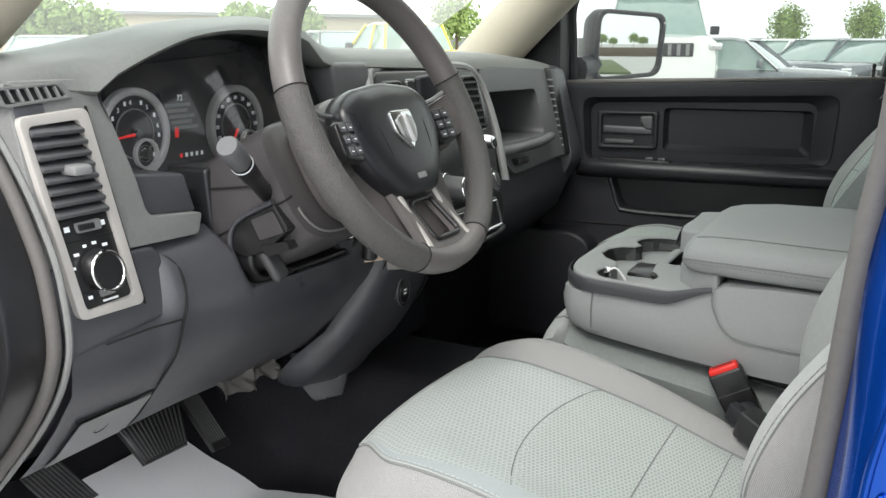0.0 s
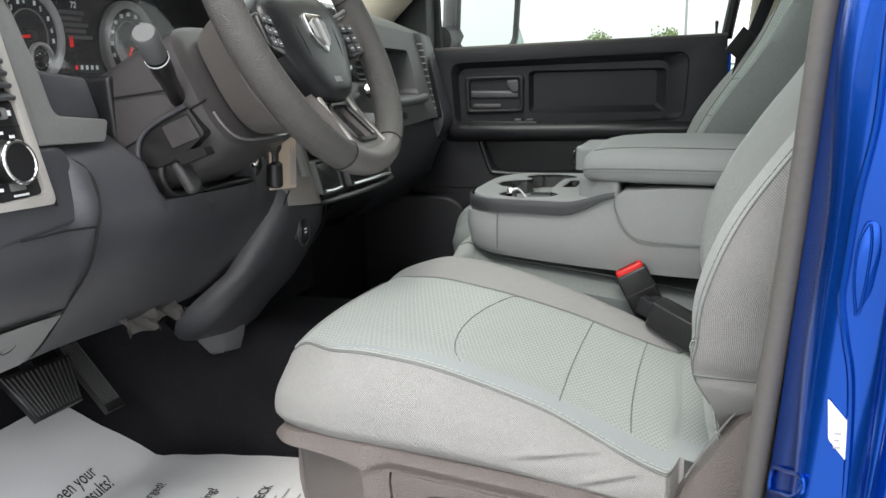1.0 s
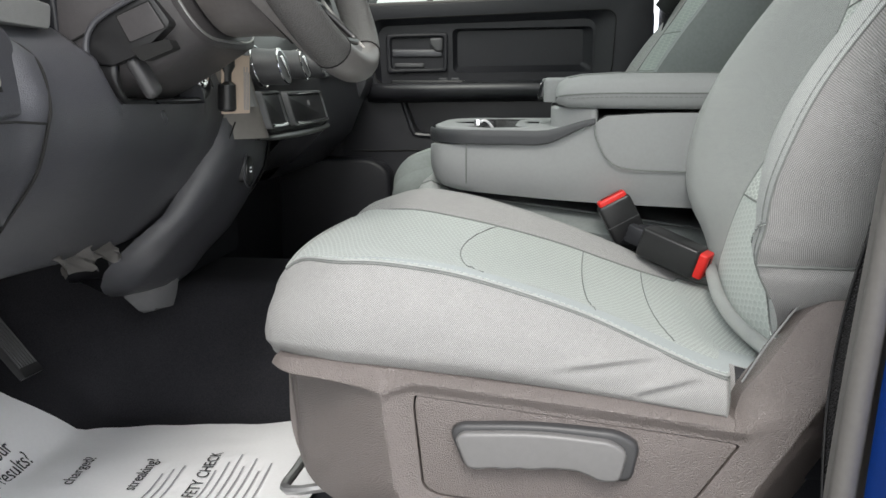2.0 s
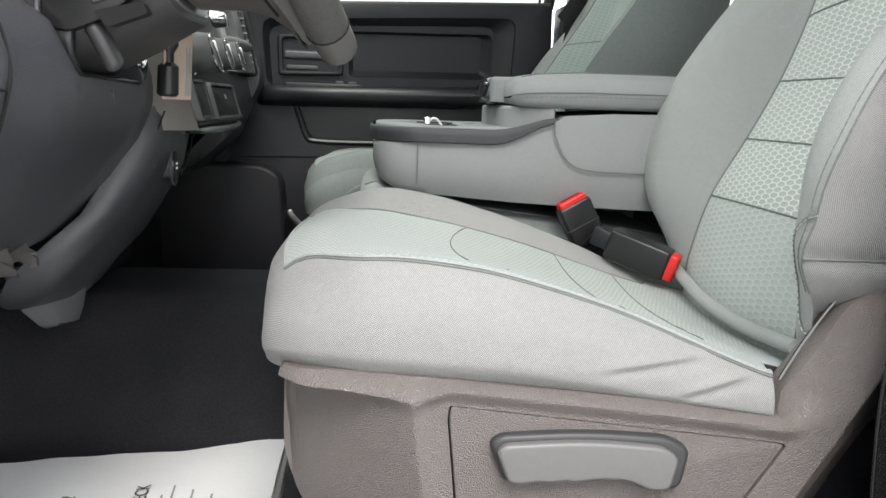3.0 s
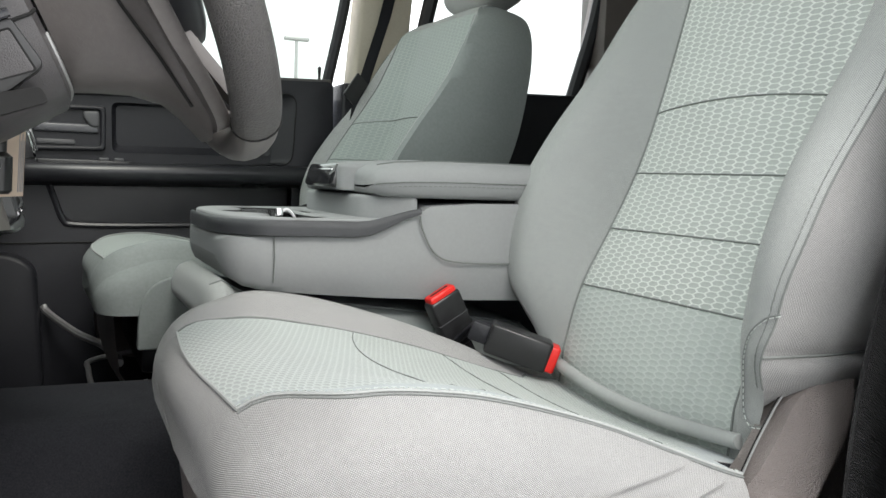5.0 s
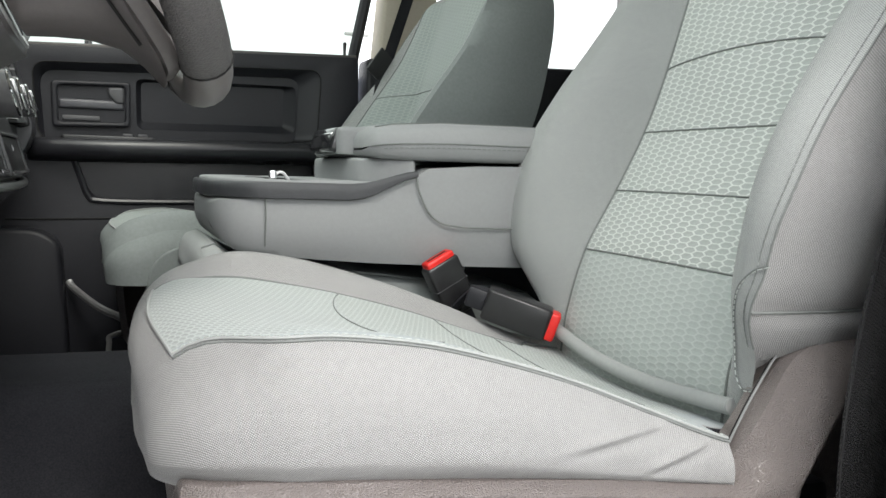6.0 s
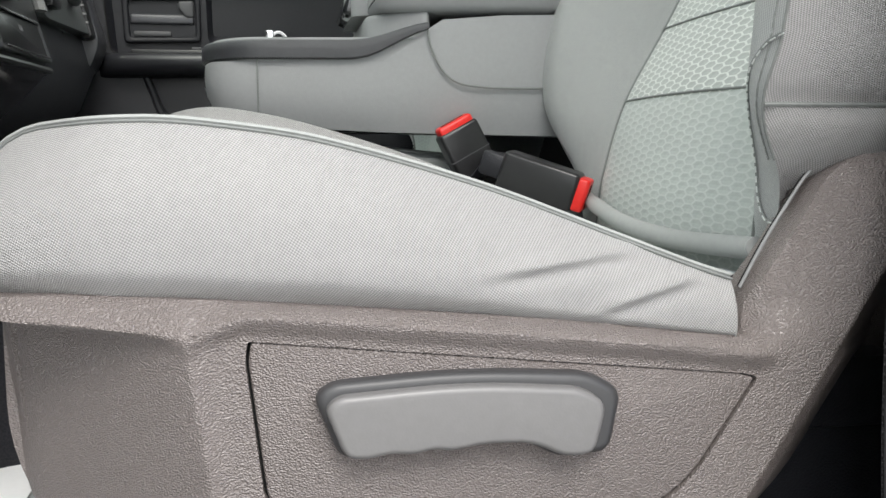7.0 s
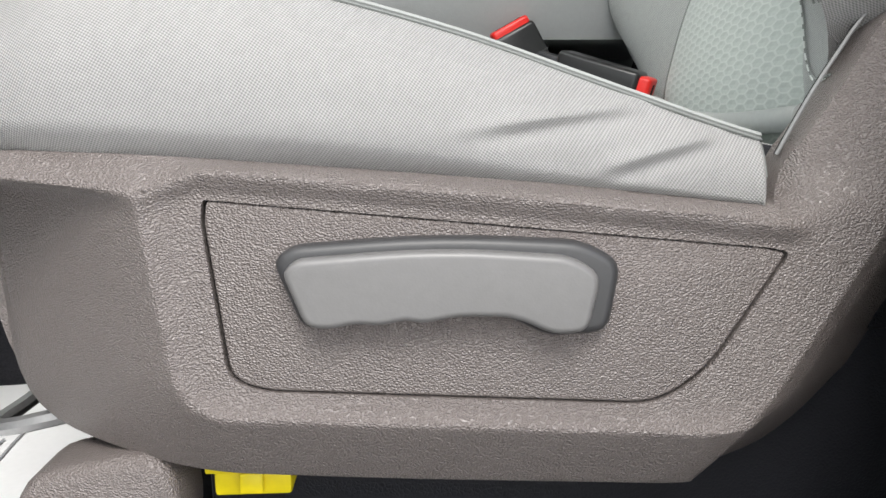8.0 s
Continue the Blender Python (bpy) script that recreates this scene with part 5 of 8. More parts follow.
solid("pillar_foot_passenger", prism(rounded([(-0.90, 1.38), (-0.70, 1.38), (-0.702, 1.59), (-0.73, 1.575), (-0.80, 1.50), (-0.86, 1.43)], 0.01), "y", 2.14, 2.045, 0.012, 3), M_BLACK, "black pillar foot trim beside the dash", "pillar", kind="structure")
apd = [(-1.00, 0.66, 1.40), (-0.90, 0.66, 1.475), (-0.80, 0.675, 1.555), (-0.68, 0.70, 1.66), (-0.54, 0.74, 1.78), (-0.38, 0.79, 1.90)]
solid("pillar_front_driver", tube(smooth(apd, 5), 0.045, 12, flat=0.8), M_TAN, "beige front pillar trim", "pillar", kind="structure", sharp=60)
solid("pillar_centre_passenger", prism(rounded([(0.030, 1.42), (0.150, 1.42), (0.190, 1.93), (0.070, 1.93)], 0.01), "y", 2.14, 2.070, 0.015, 3), M_TAN, "beige centre pillar trim", "pillar", kind="structure")
solid("pillar_centre_passenger_low", prism(rounded([(0.0, 0.74), (0.18, 0.74), (0.17, 1.425), (0.008, 1.425)], 0.01), "y", 2.15, 2.075, 0.012, 3), M_BLACK, "black lower centre pillar trim", "pillar", kind="structure")
rd = thing("door_rear_passenger", "black rear passenger door card with window", "door", (0.5, 2.12, 0.75), kind="structure")
part("door_card", prism(rounded([(0.17, 0.78), (0.76, 0.78), (0.76, 1.445), (0.17, 1.428)], 0.012), "y", 2.16, 2.085, 0.01, 3), M_BLACK, rd)
part("window_frame", tube(smooth([(0.185, 2.12, 1.43), (0.225, 2.07, 1.70), (0.25, 2.05, 1.85), (0.45, 2.04, 1.88), (0.66, 2.05, 1.86), (0.665, 2.08, 1.66), (0.628, 2.12, 1.44)], 6), 0.018, 8), M_BLACK, rd)
pane("window_glass", [(0.19, 2.14, 1.42), (0.23, 2.08, 1.72), (0.25, 2.06, 1.86), (0.66, 2.06, 1.86), (0.63, 2.14, 1.43)], M_TINT, rd, "tinted rear side glass", INSIDE)
solid("pillar_rear_passenger", box((0.66, 2.04, 0.74), (0.80, 2.16, 1.93), 0.02), M_SHELL, "dark rear pillar trim", "pillar", kind="structure")
solid("rear_quarter_passenger", box((0.78, 2.08, 0.74), (1.18, 2.16, 1.95)), M_BLACK, "dark rear quarter panel of the cab", "wall", kind="structure")
belt = thing("seat_belt", "black seat belt webbing running down from the centre pillar", "seat belt", (0.08, 2.05, 1.4))
bm = loft([[(x0, y0, z0), (x0 + 0.035, y0 + 0.012, z0 + 0.02)] for x0, y0, z0 in [(0.135, 2.040, 1.86), (0.105, 2.036, 1.70), (0.068, 2.032, 1.55), (0.030, 2.02, 1.44), (0.005, 2.0, 1.38), (-0.005, 1.985, 1.33)]])
part("webbing", bm, M_BLACK, belt)
part("latch_plate", turned(box((-0.018, -0.003, -0.030), (0.018, 0.003, 0.030), 0.002), Matrix.Translation((0.012, 2.0, 1.405)) @ pose(0, 0, 0, 0, 38, 20)), M_BLACKSMOOTH, belt, "dark latch plate")

# driver's side: seal, painted jamb, striker, sticker
bp = thing("pillar_centre_driver", "blue painted centre pillar with rubber door seal", "pillar", (0.06, 0.57, 0.7), kind="structure")
seal_line = smooth([(0.012, 0.618, 1.62), (0.006, 0.620, 1.46), (-0.002, 0.620, 1.38), (-0.010, 0.620, 1.26), (-0.020, 0.620, 1.14), (-0.030, 0.620, 1.02), (-0.036, 0.620, 0.90), (-0.030, 0.620, 0.80), (-0.06, 0.61, 0.755)], 5)
part("door_seal", tube([p + Vector((0.006, 0.0, 0)) for p in seal_line], 0.0085, 10), M_RUBBER, bp, "dark rubber door seal")
part("seal_lip", loft([[p + Vector((0.004, 0.008, 0)), p + Vector((0.000, 0.018, 0)), p + Vector((0.012, 0.026, 0)), p + Vector((0.06, 0.028, 0))] for p in seal_line]), M_RUBBER, bp, "", 60)
jamb = []
for p in smooth([(0.022, 0, 1.80), (0.018, 0, 1.62), (0.014, 0, 1.46), (0.006, 0, 1.38), (-0.002, 0, 1.26), (-0.010, 0, 1.14), (-0.018, 0, 1.02), (-0.022, 0, 0.90), (-0.016, 0, 0.76)], 5):
    x, z = p.x + 0.004, p.z
    k1 = 0.007 * math.sin((z - 0.9) * 9.0) + 0.003 * math.sin(z * 31)
    k2 = 0.010 * step(1.08, 1.22, z) * (1 - step(1.30, 1.42, z)) + 0.004 * math.sin(z * 17)
    prof = [(0.0, 0.612), (0.003, 0.602), (0.006, 0.592), (0.006 + k1 * 0.5, 0.580), (0.003 + k1 * 0.6, 0.570), (0.005 + k1 * 0.4, 0.560), (0.010, 0.552), (0.017, 0.548), (0.025, 0.5468), (0.033, 0.546), (0.040, 0.543 + k2 * 0.3), (0.044, 0.537 + k2 * 0.5), (0.045, 0.529 + k2 * 0.5),
            (0.047, 0.523), (0.050, 0.528), (0.055, 0.531), (0.060, 0.529), (0.064, 0.519 + k1), (0.069, 0.511), (0.077, 0.508), (0.085, 0.503), (0.093, 0.495), (0.106, 0.488), (0.13, 0.480), (0.24, 0.472), (0.24, 0.60)]
    jamb.append([(x + q, yy, z) for q, yy in prof])
part("jamb", loft(jamb), M_BLUE, bp, "glossy blue painted jamb", 70)
for q, yy, r in ((0.047, 0.531, 0.0055), (0.074, 0.512, 0.0075), (0.012, 0.556, 0.0032)):
    part("jamb_fold", tube([(row[0][0] + q, yy, row[0][2]) for row in jamb], [r * (0.75 + 0.5 * math.sin(k * 0.31 + q * 90) ** 2) for k in range(len(jamb))], 12), M_BLUE, bp, "", 70)
# pressings in the jamb: a square, a slot with a raised lip, creases and a stamped plate
part("pressed_square", tube(smooth([(-0.0112, 0.606, 1.066), (-0.0092, 0.602, 1.077), (-0.004, 0.575, 1.087), (0.0015, 0.5505, 1.096), (0.0025, 0.5490, 1.088), (-0.0020, 0.558, 1.078), (-0.0065, 0.58, 1.069), (-0.0105, 0.603, 1.059), (-0.0112, 0.606, 1.066)], 4), 0.0018, 8), M_BLUE, bp)
part("jamb_crease", tube(smooth([(0.030, 0.5465, 1.42), (0.028, 0.5465, 1.368), (0.0265, 0.5465, 1.318), (0.020, 0.5468, 1.274), (0.0168, 0.5472, 1.231), (0.016, 0.5474, 1.213), (0.0195, 0.5465, 1.191), (0.025, 0.5460, 1.160), (0.027, 0.546, 1.10), (0.026, 0.546, 1.00)], 6), 0.0024, 8), M_BLUE, bp)
slot = part("jamb_slot", prism(rounded([(0.0240, 1.204), (0.0315, 1.219), (0.0350, 1.244), (0.0335, 1.260), (0.0280, 1.263), (0.0225, 1.250), (0.0210, 1.228)], 0.004, 4), "y", 0.5485, 0.5448, 0.0008, 2), M_BLUE, bp)
part("slot_lip", tube(smooth([(0.0240, 0.5446, 1.205), (0.0213, 0.5446, 1.228), (0.0225, 0.5446, 1.250), (0.0272, 0.5446, 1.261), (0.0292, 0.5446, 1.248), (0.0280, 0.5446, 1.226), (0.0260, 0.5446, 1.209), (0.0240, 0.5446, 1.205)], 5), 0.0009, 8), M_BLUE, slot)
for zz, n in ((1.281, 2), (1.259, 3), (1.238, 2)):
    for k in range(n):
        x0 = 0.0445 + 0.0045 * k + (0.002 if n == 2 else 0.0)
        part("stamped_mark", box((x0, 0.5400, zz - 0.0030), (x0 + 0.0030, 0.5447, zz + 0.0030), 0.0008), M_BLUE, bp)
st = part("door_striker", prism(rounded([(-0.004, 1.034), (0.024, 1.034), (0.024, 1.078), (-0.002, 1.078)], 0.007), "y", 0.5480, 0.5405, 0.003), M_PLATED, bp, "pale plated steel striker")
part("striker_loop", tube(smooth([(0.006, 0.541, 1.067), (-0.010, 0.537, 1.0675), (-0.017, 0.535, 1.065), (-0.0195, 0.534, 1.057), (-0.017, 0.535, 1.049), (-0.008, 0.537, 1.0465), (0.006, 0.541, 1.0465)], 5), 0.0040, 8), M_PLATED, st)
for zz in (1.044, 1.069):
    part("striker_bolt", rod((0.014, 0.541, zz), (0.014, 0.536, zz), 0.007, 0.006, 12), M_PLATED, st)
part("sticker", prism(rounded([(0.0125, 1.1515), (0.0255, 1.1365), (0.0255, 1.1115), (0.0145, 1.1250)], 0.002), "y", 0.5460, 0.5452), M_PAPER, bp, "white paper sticker")
for k in range(3):
    part("sticker_line", box((0.0175, 0.5446, 1.1300 - 0.0045 * k - 0.0014), (0.0215 - 0.001 * (k % 2), 0.5451, 1.1300 - 0.0045 * k)), M_PALEINK, bp)
solid("body_side_rear", box((0.22, 0.46, 0.55), (0.75, 0.52, 1.40)), M_BLUE, "blue painted rear body side", "body side", kind="structure")
# hinge pillar in front of the dash end
hp = thing("pillar_hinge_driver", "dark hinge pillar with rubber seal beside the dash", "pillar", (-0.75, 0.58, 0.75), kind="structure")
edge = smooth([(-0.84, 0.598, 1.53), (-0.78, 0.598, 1.46), (-0.735, 0.598, 1.405), (-0.706, 0.598, 1.362), (-0.685, 0.598, 1.32), (-0.671, 0.598, 1.28), (-0.665, 0.598, 1.22), (-0.675, 0.598, 1.18), (-0.695, 0.598, 1.144), (-0.73, 0.598, 1.10), (-0.772, 0.598, 1.055), (-0.83, 0.598, 0.99), (-0.87, 0.598, 0.90), (-0.88, 0.598, 0.78)], 5)
part("pillar_skin", prism([(p.x - 0.014, p.z) for p in edge] + [(-1.3, 0.76), (-1.3, 1.45)], "y", 0.601, 0.545, 0.006, 2), M_BLACKSMOOTH, hp, "dark pillar face")
part("door_seal", tube([p + Vector((-0.009, -0.006, 0)) for p in edge], 0.0070, 10), M_RUBBER, hp, "dark rubber door seal")
part("seal_lip", tube([p + Vector((0.0, 0.004, 0)) for p in edge[:-10]], 0.0035, 8), M_DASHFACE, hp)
solid("cowl_side_passenger", box((-1.30, 2.09, 0.70), (-0.70, 2.20, 1.41)), M_BLACK, "dark body side ahead of the passenger door", "wall", kind="structure")
# out of view; added to keep daylight off the rear half
rdd = thing("door_rear_driver", "unseen closed dark rear door behind the driver", "door", (0.6, 0.56, 0.7), kind="structure")
part("door_card", box((0.20, 0.53, 0.72), (1.16, 0.60, 1.43), 0.01), M_BLACK, rdd)
part("window_frame", tube([(0.25, 0.58, 1.43), (0.30, 0.62, 1.88), (0.80, 0.62, 1.88), (0.80, 0.58, 1.43)], 0.03, 8), M_BLACK, rdd)
pane("window_glass", [(0.25, 0.575, 1.42), (0.30, 0.62, 1.88), (0.80, 0.62, 1.88), (0.80, 0.575, 1.42)], M_TINT, rdd, "tinted rear side glass", INSIDE)
solid("pillar_centre_driver_trim", prism(rounded([(0.02, 0.74), (0.21, 0.74), (0.22, 1.43), (0.26, 1.93), (0.09, 1.93), (0.035, 1.43)], 0.01), "y", 0.62, 0.665, 0.012, 3), M_BLACK, "black inner centre pillar trim behind the driver", "pillar", kind="structure")

# the driver's door swung wide open ahead of the opening
SWUNG = Matrix.Translation((-0.815, 0.49, 0)) @ pose(0, 0, 0, 0, 0, -88)
dd = thing("door_driver", "driver door swung wide open with black inner panel", "door", (-0.80, 0.45, 0.62), kind="structure")
part("door_card", turned(box((0.02, -0.02, 0.66), (1.10, 0.035, 1.36), 0.015, 3), SWUNG), M_BLACK, dd, "black grained inner panel")
part("door_skin", turned(box((0.0, -0.075, 0.60), (1.12, -0.022, 1.37), 0.012, 3), SWUNG), M_BLUE, dd, "blue painted outer skin")
part("armrest", turned(box((0.40, 0.034, 1.06), (0.95, 0.075, 1.13), 0.02, 4), SWUNG), M_BLACK, dd)
part("window_frame", turned(tube([(0.03, -0.03, 1.36), (0.62, -0.02, 1.88), (1.06, -0.02, 1.90), (1.09, -0.03, 1.36)], 0.025, 8), SWUNG), M_BLACKSMOOTH, dd)
corners = [SWUNG @ Vector(p) for p in ((0.06, -0.03, 1.36), (0.63, -0.02, 1.865), (1.05, -0.02, 1.88), (1.07, -0.03, 1.36))]
pane("window_glass", [tuple(p) for p in corners], M_GLASS, dd, "clear door glass", INSIDE)

# windscreen, cowl, wipers and bonnet
tagged(pane("windscreen", [(-1.28, 0.62, 1.40), (-1.28, 2.14, 1.40), (-0.36, 1.95, 1.93), (-0.36, 0.79, 1.93)], M_SCREENGLASS, None, "", INSIDE), "clear laminated windscreen", "window", kind="structure")
solid("cowl", box((-1.55, 0.62, 1.33), (-1.26, 2.14, 1.385), 0.01), M_BLACKSMOOTH, "black cowl below the windscreen", "cowl", kind="structure")
bon = loft([[(x, YC + (0.80 - 0.05 * abs(x + 1.6)) * s, z - 0.06 * s * s) for s in (-1, -0.8, -0.5, -0.25, 0, 0.25, 0.5, 0.8, 1)] for x, z in [(-1.50, 1.375), (-1.7, 1.37), (-2.1, 1.34), (-2.5, 1.28), (-2.75, 1.20), (-2.8, 1.10)]])
solid("bonnet", bon, M_BLUE, "blue painted bonnet ahead of the windscreen", "bonnet", kind="structure", sharp=60)
for k, (a, b) in enumerate((((-1.30, 0.75, 1.41), (-1.18, 1.25, 1.475)), ((-1.30, 1.45, 1.41), (-1.18, 1.95, 1.475)))):
    wp = thing("wiper", "black windscreen wiper resting on the cowl", "wiper", a, "wipers")
    part("wiper_arm", tube(smooth([a, tuple((Vector(a) + Vector(b)) / 2 + Vector((-0.02, 0, 0.02))), b], 5), 0.008, 6), M_BLACKSMOOTH, wp)
    part("wiper_blade", box((b[0] - 0.02, b[1] - 0.30, b[2] - 0.025), (b[0] - 0.008, b[1] + 0.22, b[2] - 0.005), 0.003), M_BLACKSMOOTH, wp)

# ---- the dash ----
dash = thing("dashboard", "charcoal and grey moulded plastic dashboard across the cab", "dashboard", (-0.9, YC, 1.0), kind="structure")
CREST = [(0.56, 1.462), (0.60, 1.468), (0.66, 1.476), (0.72, 1.485), (0.78, 1.503), (0.86, 1.517), (0.96, 1.526), (1.04, 1.526), (1.09, 1.512), (1.14, 1.492), (1.22, 1.487), (1.45, 1.483), (1.75, 1.475), (1.95, 1.462), (2.08, 1.448)]
rings = []
for k in range(75):
    y = 0.604 + 1.471 * k / 74
    c = table(y, CREST)
    hood = step(0.70, 0.80, y) * (1 - step(1.05, 1.12, y))      # over the dials
    lip_x = -0.705 + 0.012 * hood - 0.017 * (1 - step(0.67, 0.73, y))
    under = table(y, [(0.56, 1.452), (0.60, 1.454), (0.68, 1.446), (0.70, 1.442), (0.723, 1.461), (0.803, 1.494), (0.887, 1.507), (0.971, 1.506), (1.037, 1.496), (1.075, 1.470), (1.12, 1.462), (1.3, 1.455), (1.6, 1.445), (2.0, 1.435), (2.08, 1.425)])
    rings.append([(-1.27, y, 1.40), (-1.10, y, 1.435), (-0.95, y, min(c, 1.478) - 0.010), (-0.86, y, c - 0.012 * hood), (-0.80, y, c - 0.001), (-0.765, y, c), (-0.735, y, c - 0.004), (lip_x - 0.006, y, (c * 0.45 + under * 0.55)), (lip_x, y, under + 0.001), (lip_x - 0.004, y, under - 0.003), (lip_x - 0.03, y, under - 0.004)])
part("dash_top", loft(rings), M_DASHTOP, dash, "grey grained dash top", 60)
# cluster hood sides and the grey surround left of the dials
def lean(bm):
    """The outer face of the dash leans forward towards its top."""
    for v in bm.verts:
        v.co.x -= 0.22 * (v.co.z - 1.23)
    return bm


surround = rounded([(0.604, 1.458), (0.604, 1.283), (0.709, 1.283), (0.806, 1.280), (0.819, 1.303), (0.738, 1.311), (0.733, 1.356), (0.713, 1.439), (0.692, 1.458)], [0.01, 0.002, 0.002, 0.006, 0.006, 0.012, 0.01, 0.01, 0.01], 4)
part("left_surround", lean(prism(surround, "x", -0.73, -0.674, 0.007, 4)), M_DASHFACE, dash, "grey grained surround beside the dials")
part("switch_surround", lean(prism(rounded([(0.604, 1.282), (0.735, 1.282), (0.745, 1.270), (0.745, 1.205), (0.604, 1.195)], 0.008), "x", -0.73, -0.6745, 0.006, 3)), M_DASH, dash, "charcoal surround below the switches")
part("cluster_ledge", lean(prism(rounded([(0.733, 1.357), (0.812, 1.348), (0.818, 1.303), (0.737, 1.311)], 0.006), "x", -0.74, -0.682, 0.004)), M_DASH, dash, "dark ledge below the dials")

# light switch bezel and tall air outlet
BEZ_OUT = rounded([(0.605, 1.425), (0.686, 1.430), (0.701, 1.228), (0.619, 1.230)], 0.009, 4)
BEZ_IN = rounded([(0.613, 1.416), (0.674, 1.419), (0.690, 1.239), (0.629, 1.237)], 0.007, 4)
bez = part("vent_bezel", lean(prism(BEZ_OUT, "x", -0.69, -0.667, 0.004, 3, holes=[BEZ_IN])), M_SILVER, dash, "warm silver bezel round the outlet and switches")
part("vent_back", lean(prism(BEZ_IN, "x", -0.69, -0.6738)), M_GAP, bez)
for k in range(8):
    z = 1.411 - 0.0112 * k
    a, b = 0.6125 + (1.418 - z) * 0.080, 0.6735 + (1.418 - z) * 0.092
    part("slat", lean(turned(box((-0.0065, a, -0.0026), (0.0065, b, 0.0022), 0.0012), Matrix.Translation((-0.669, 0, z)) @ pose(0, 0, 0, 0, 24, 0))), M_DASHFOOT, bez)
part("vent_tab", lean(turned(box((-0.012, -0.011, -0.005), (0.010, 0.011, 0.005), 0.003), Matrix.Translation((-0.659, 0.650, 1.373)))), M_TRIMGREY, bez)
plate = part("switch_plate", lean(prism(rounded([(0.622, 1.326), (0.683, 1.327), (0.690, 1.239), (0.629, 1.237)], 0.003), "x", -0.69, -0.6715, 0.001)), M_BLACKSMOOTH, bez, "black switch plate")
part("plate_line", lean(box((-0.6716, 0.624, 1.3035), (-0.6708, 0.685, 1.3045))), M_GAP, plate)
part("dimmer_slot", lean(prism(rounded([(0.640, 1.321), (0.671, 1.322), (0.671, 1.311), (0.641, 1.311)], 0.003), "x", -0.672, -0.6685, 0.001)), M_TRIMGREY, plate)
part("dimmer_wheel", lean(box((-0.670, 0.642, 1.3135), (-0.666, 0.661, 1.3195), 0.001)), M_BLACKSMOOTH, plate)
for yy in (0.631, 0.674):
    part("switch_mark", lean(box((-0.6716, yy - 0.003, 1.314), (-0.6706, yy + 0.003, 1.319))), M_DIGITS, plate)
knob = part("headlamp_knob", lean(rod((-0.673, 0.6555, 1.273), (-0.655, 0.6555, 1.273), 0.0205, 0.0190, 32, 0.002)), M_BLACKSMOOTH, plate, "round black headlamp knob with chrome rim")
part("knob_rim", lean(tube([(-0.6555, 0.6555 + 0.0190 * math.cos(a * math.pi / 16), 1.273 + 0.0190 * math.sin(a * math.pi / 16)) for a in range(32)], 0.0018, 6, closed=True)), M_CHROME, knob)
for a, sz in ((165, 0.003), (135, 0.003), (108, 0.002), (84, 0.0025), (58, 0.003)):
    part("switch_mark", lean(turned(box((-0.0006, -sz, -0.0014), (0.0006, sz, 0.0014)), Matrix.Translation((-0.6712, 0.6555 + 0.029 * math.cos(radians(a)), 1.272 + 0.027 * math.sin(radians(a)))))), M_DIGITS, plate)
part("fog_button", lean(box((-0.673, 0.630, 1.244), (-0.669, 0.644, 1.254), 0.001)), M_BLACK, plate)
part("button_mark", lean(box((-0.6692, 0.635, 1.2475), (-0.6684, 0.640, 1.2505))), M_DIGITS, plate)
part("side_button", lean(box((-0.673, 0.651, 1.246), (-0.669, 0.669, 1.256), 0.001)), M_TRIMGREY, plate)
part("switch_mark", lean(box((-0.6716, 0.653, 1.2405), (-0.6708, 0.672, 1.2425))), M_DIGITS, plate)
# small demister outlet on the corner
DEM_OUT = rounded([(0.592, 1.453), (0.666, 1.456), (0.676, 1.440), (0.596, 1.434)], 0.004)
DEM_IN = rounded([(0.595, 1.450), (0.660, 1.453), (0.668, 1.442), (0.599, 1.437)], 0.003)
part("bezel_gap", lean(tube([(-0.6735, 0.6895, 1.431), (-0.6735, 0.7055, 1.225)], 0.0016, 6)), M_GAP, dash)
dem = part("demister_outlet", lean(prism(DEM_OUT, "x", -0.70, -0.670, 0.003, 2, holes=[DEM_IN])), M_DASHTOP, dash)
part("outlet_back", lean(prism(DEM_IN, "x", -0.70, -0.6735)), M_GAP, dem)
for k in range(6):
    part("slat", lean(turned(box((-0.005, -0.0012, -0.0068), (0.004, 0.0012, 0.0068)), Matrix.Translation((-0.674, 0.606 + 0.0105 * k, 1.4455)) @ pose(0, 0, 0, 18, 0, 0))), M_TRIMGREY, dem)

# dials
clu = thing("instrument_cluster", "black instrument cluster with two silver-ringed dials and red needles", "instrument cluster", (-0.76, 0.88, 1.35))
part("gauge_backing", prism(rounded([(0.705, 1.44), (0.72, 1.462), (0.80, 1.496), (0.887, 1.510), (0.971, 1.510), (1.04, 1.497), (1.10, 1.40), (1.09, 1.31), (0.82, 1.30), (0.745, 1.345)], 0.01), "x", -0.80, -0.765), M_GAUGE, clu)
part("cluster_wall", loft([[(-0.714, y, z) for y, z in rounded([(0.705, 1.44), (0.72, 1.462), (0.80, 1.496), (0.887, 1.509), (0.971, 1.509), (1.04, 1.497), (1.10, 1.40), (1.09, 1.31), (0.82, 1.30), (0.745, 1.345)], 0.01)],
                           [(-0.765, y, z) for y, z in rounded([(0.715, 1.435), (0.73, 1.455), (0.80, 1.486), (0.887, 1.497), (0.971, 1.497), (1.03, 1.487), (1.08, 1.40), (1.07, 1.32), (0.82, 1.31), (0.755, 1.345)], 0.01)]], closed=True), M_BLACKSMOOTH, clu)


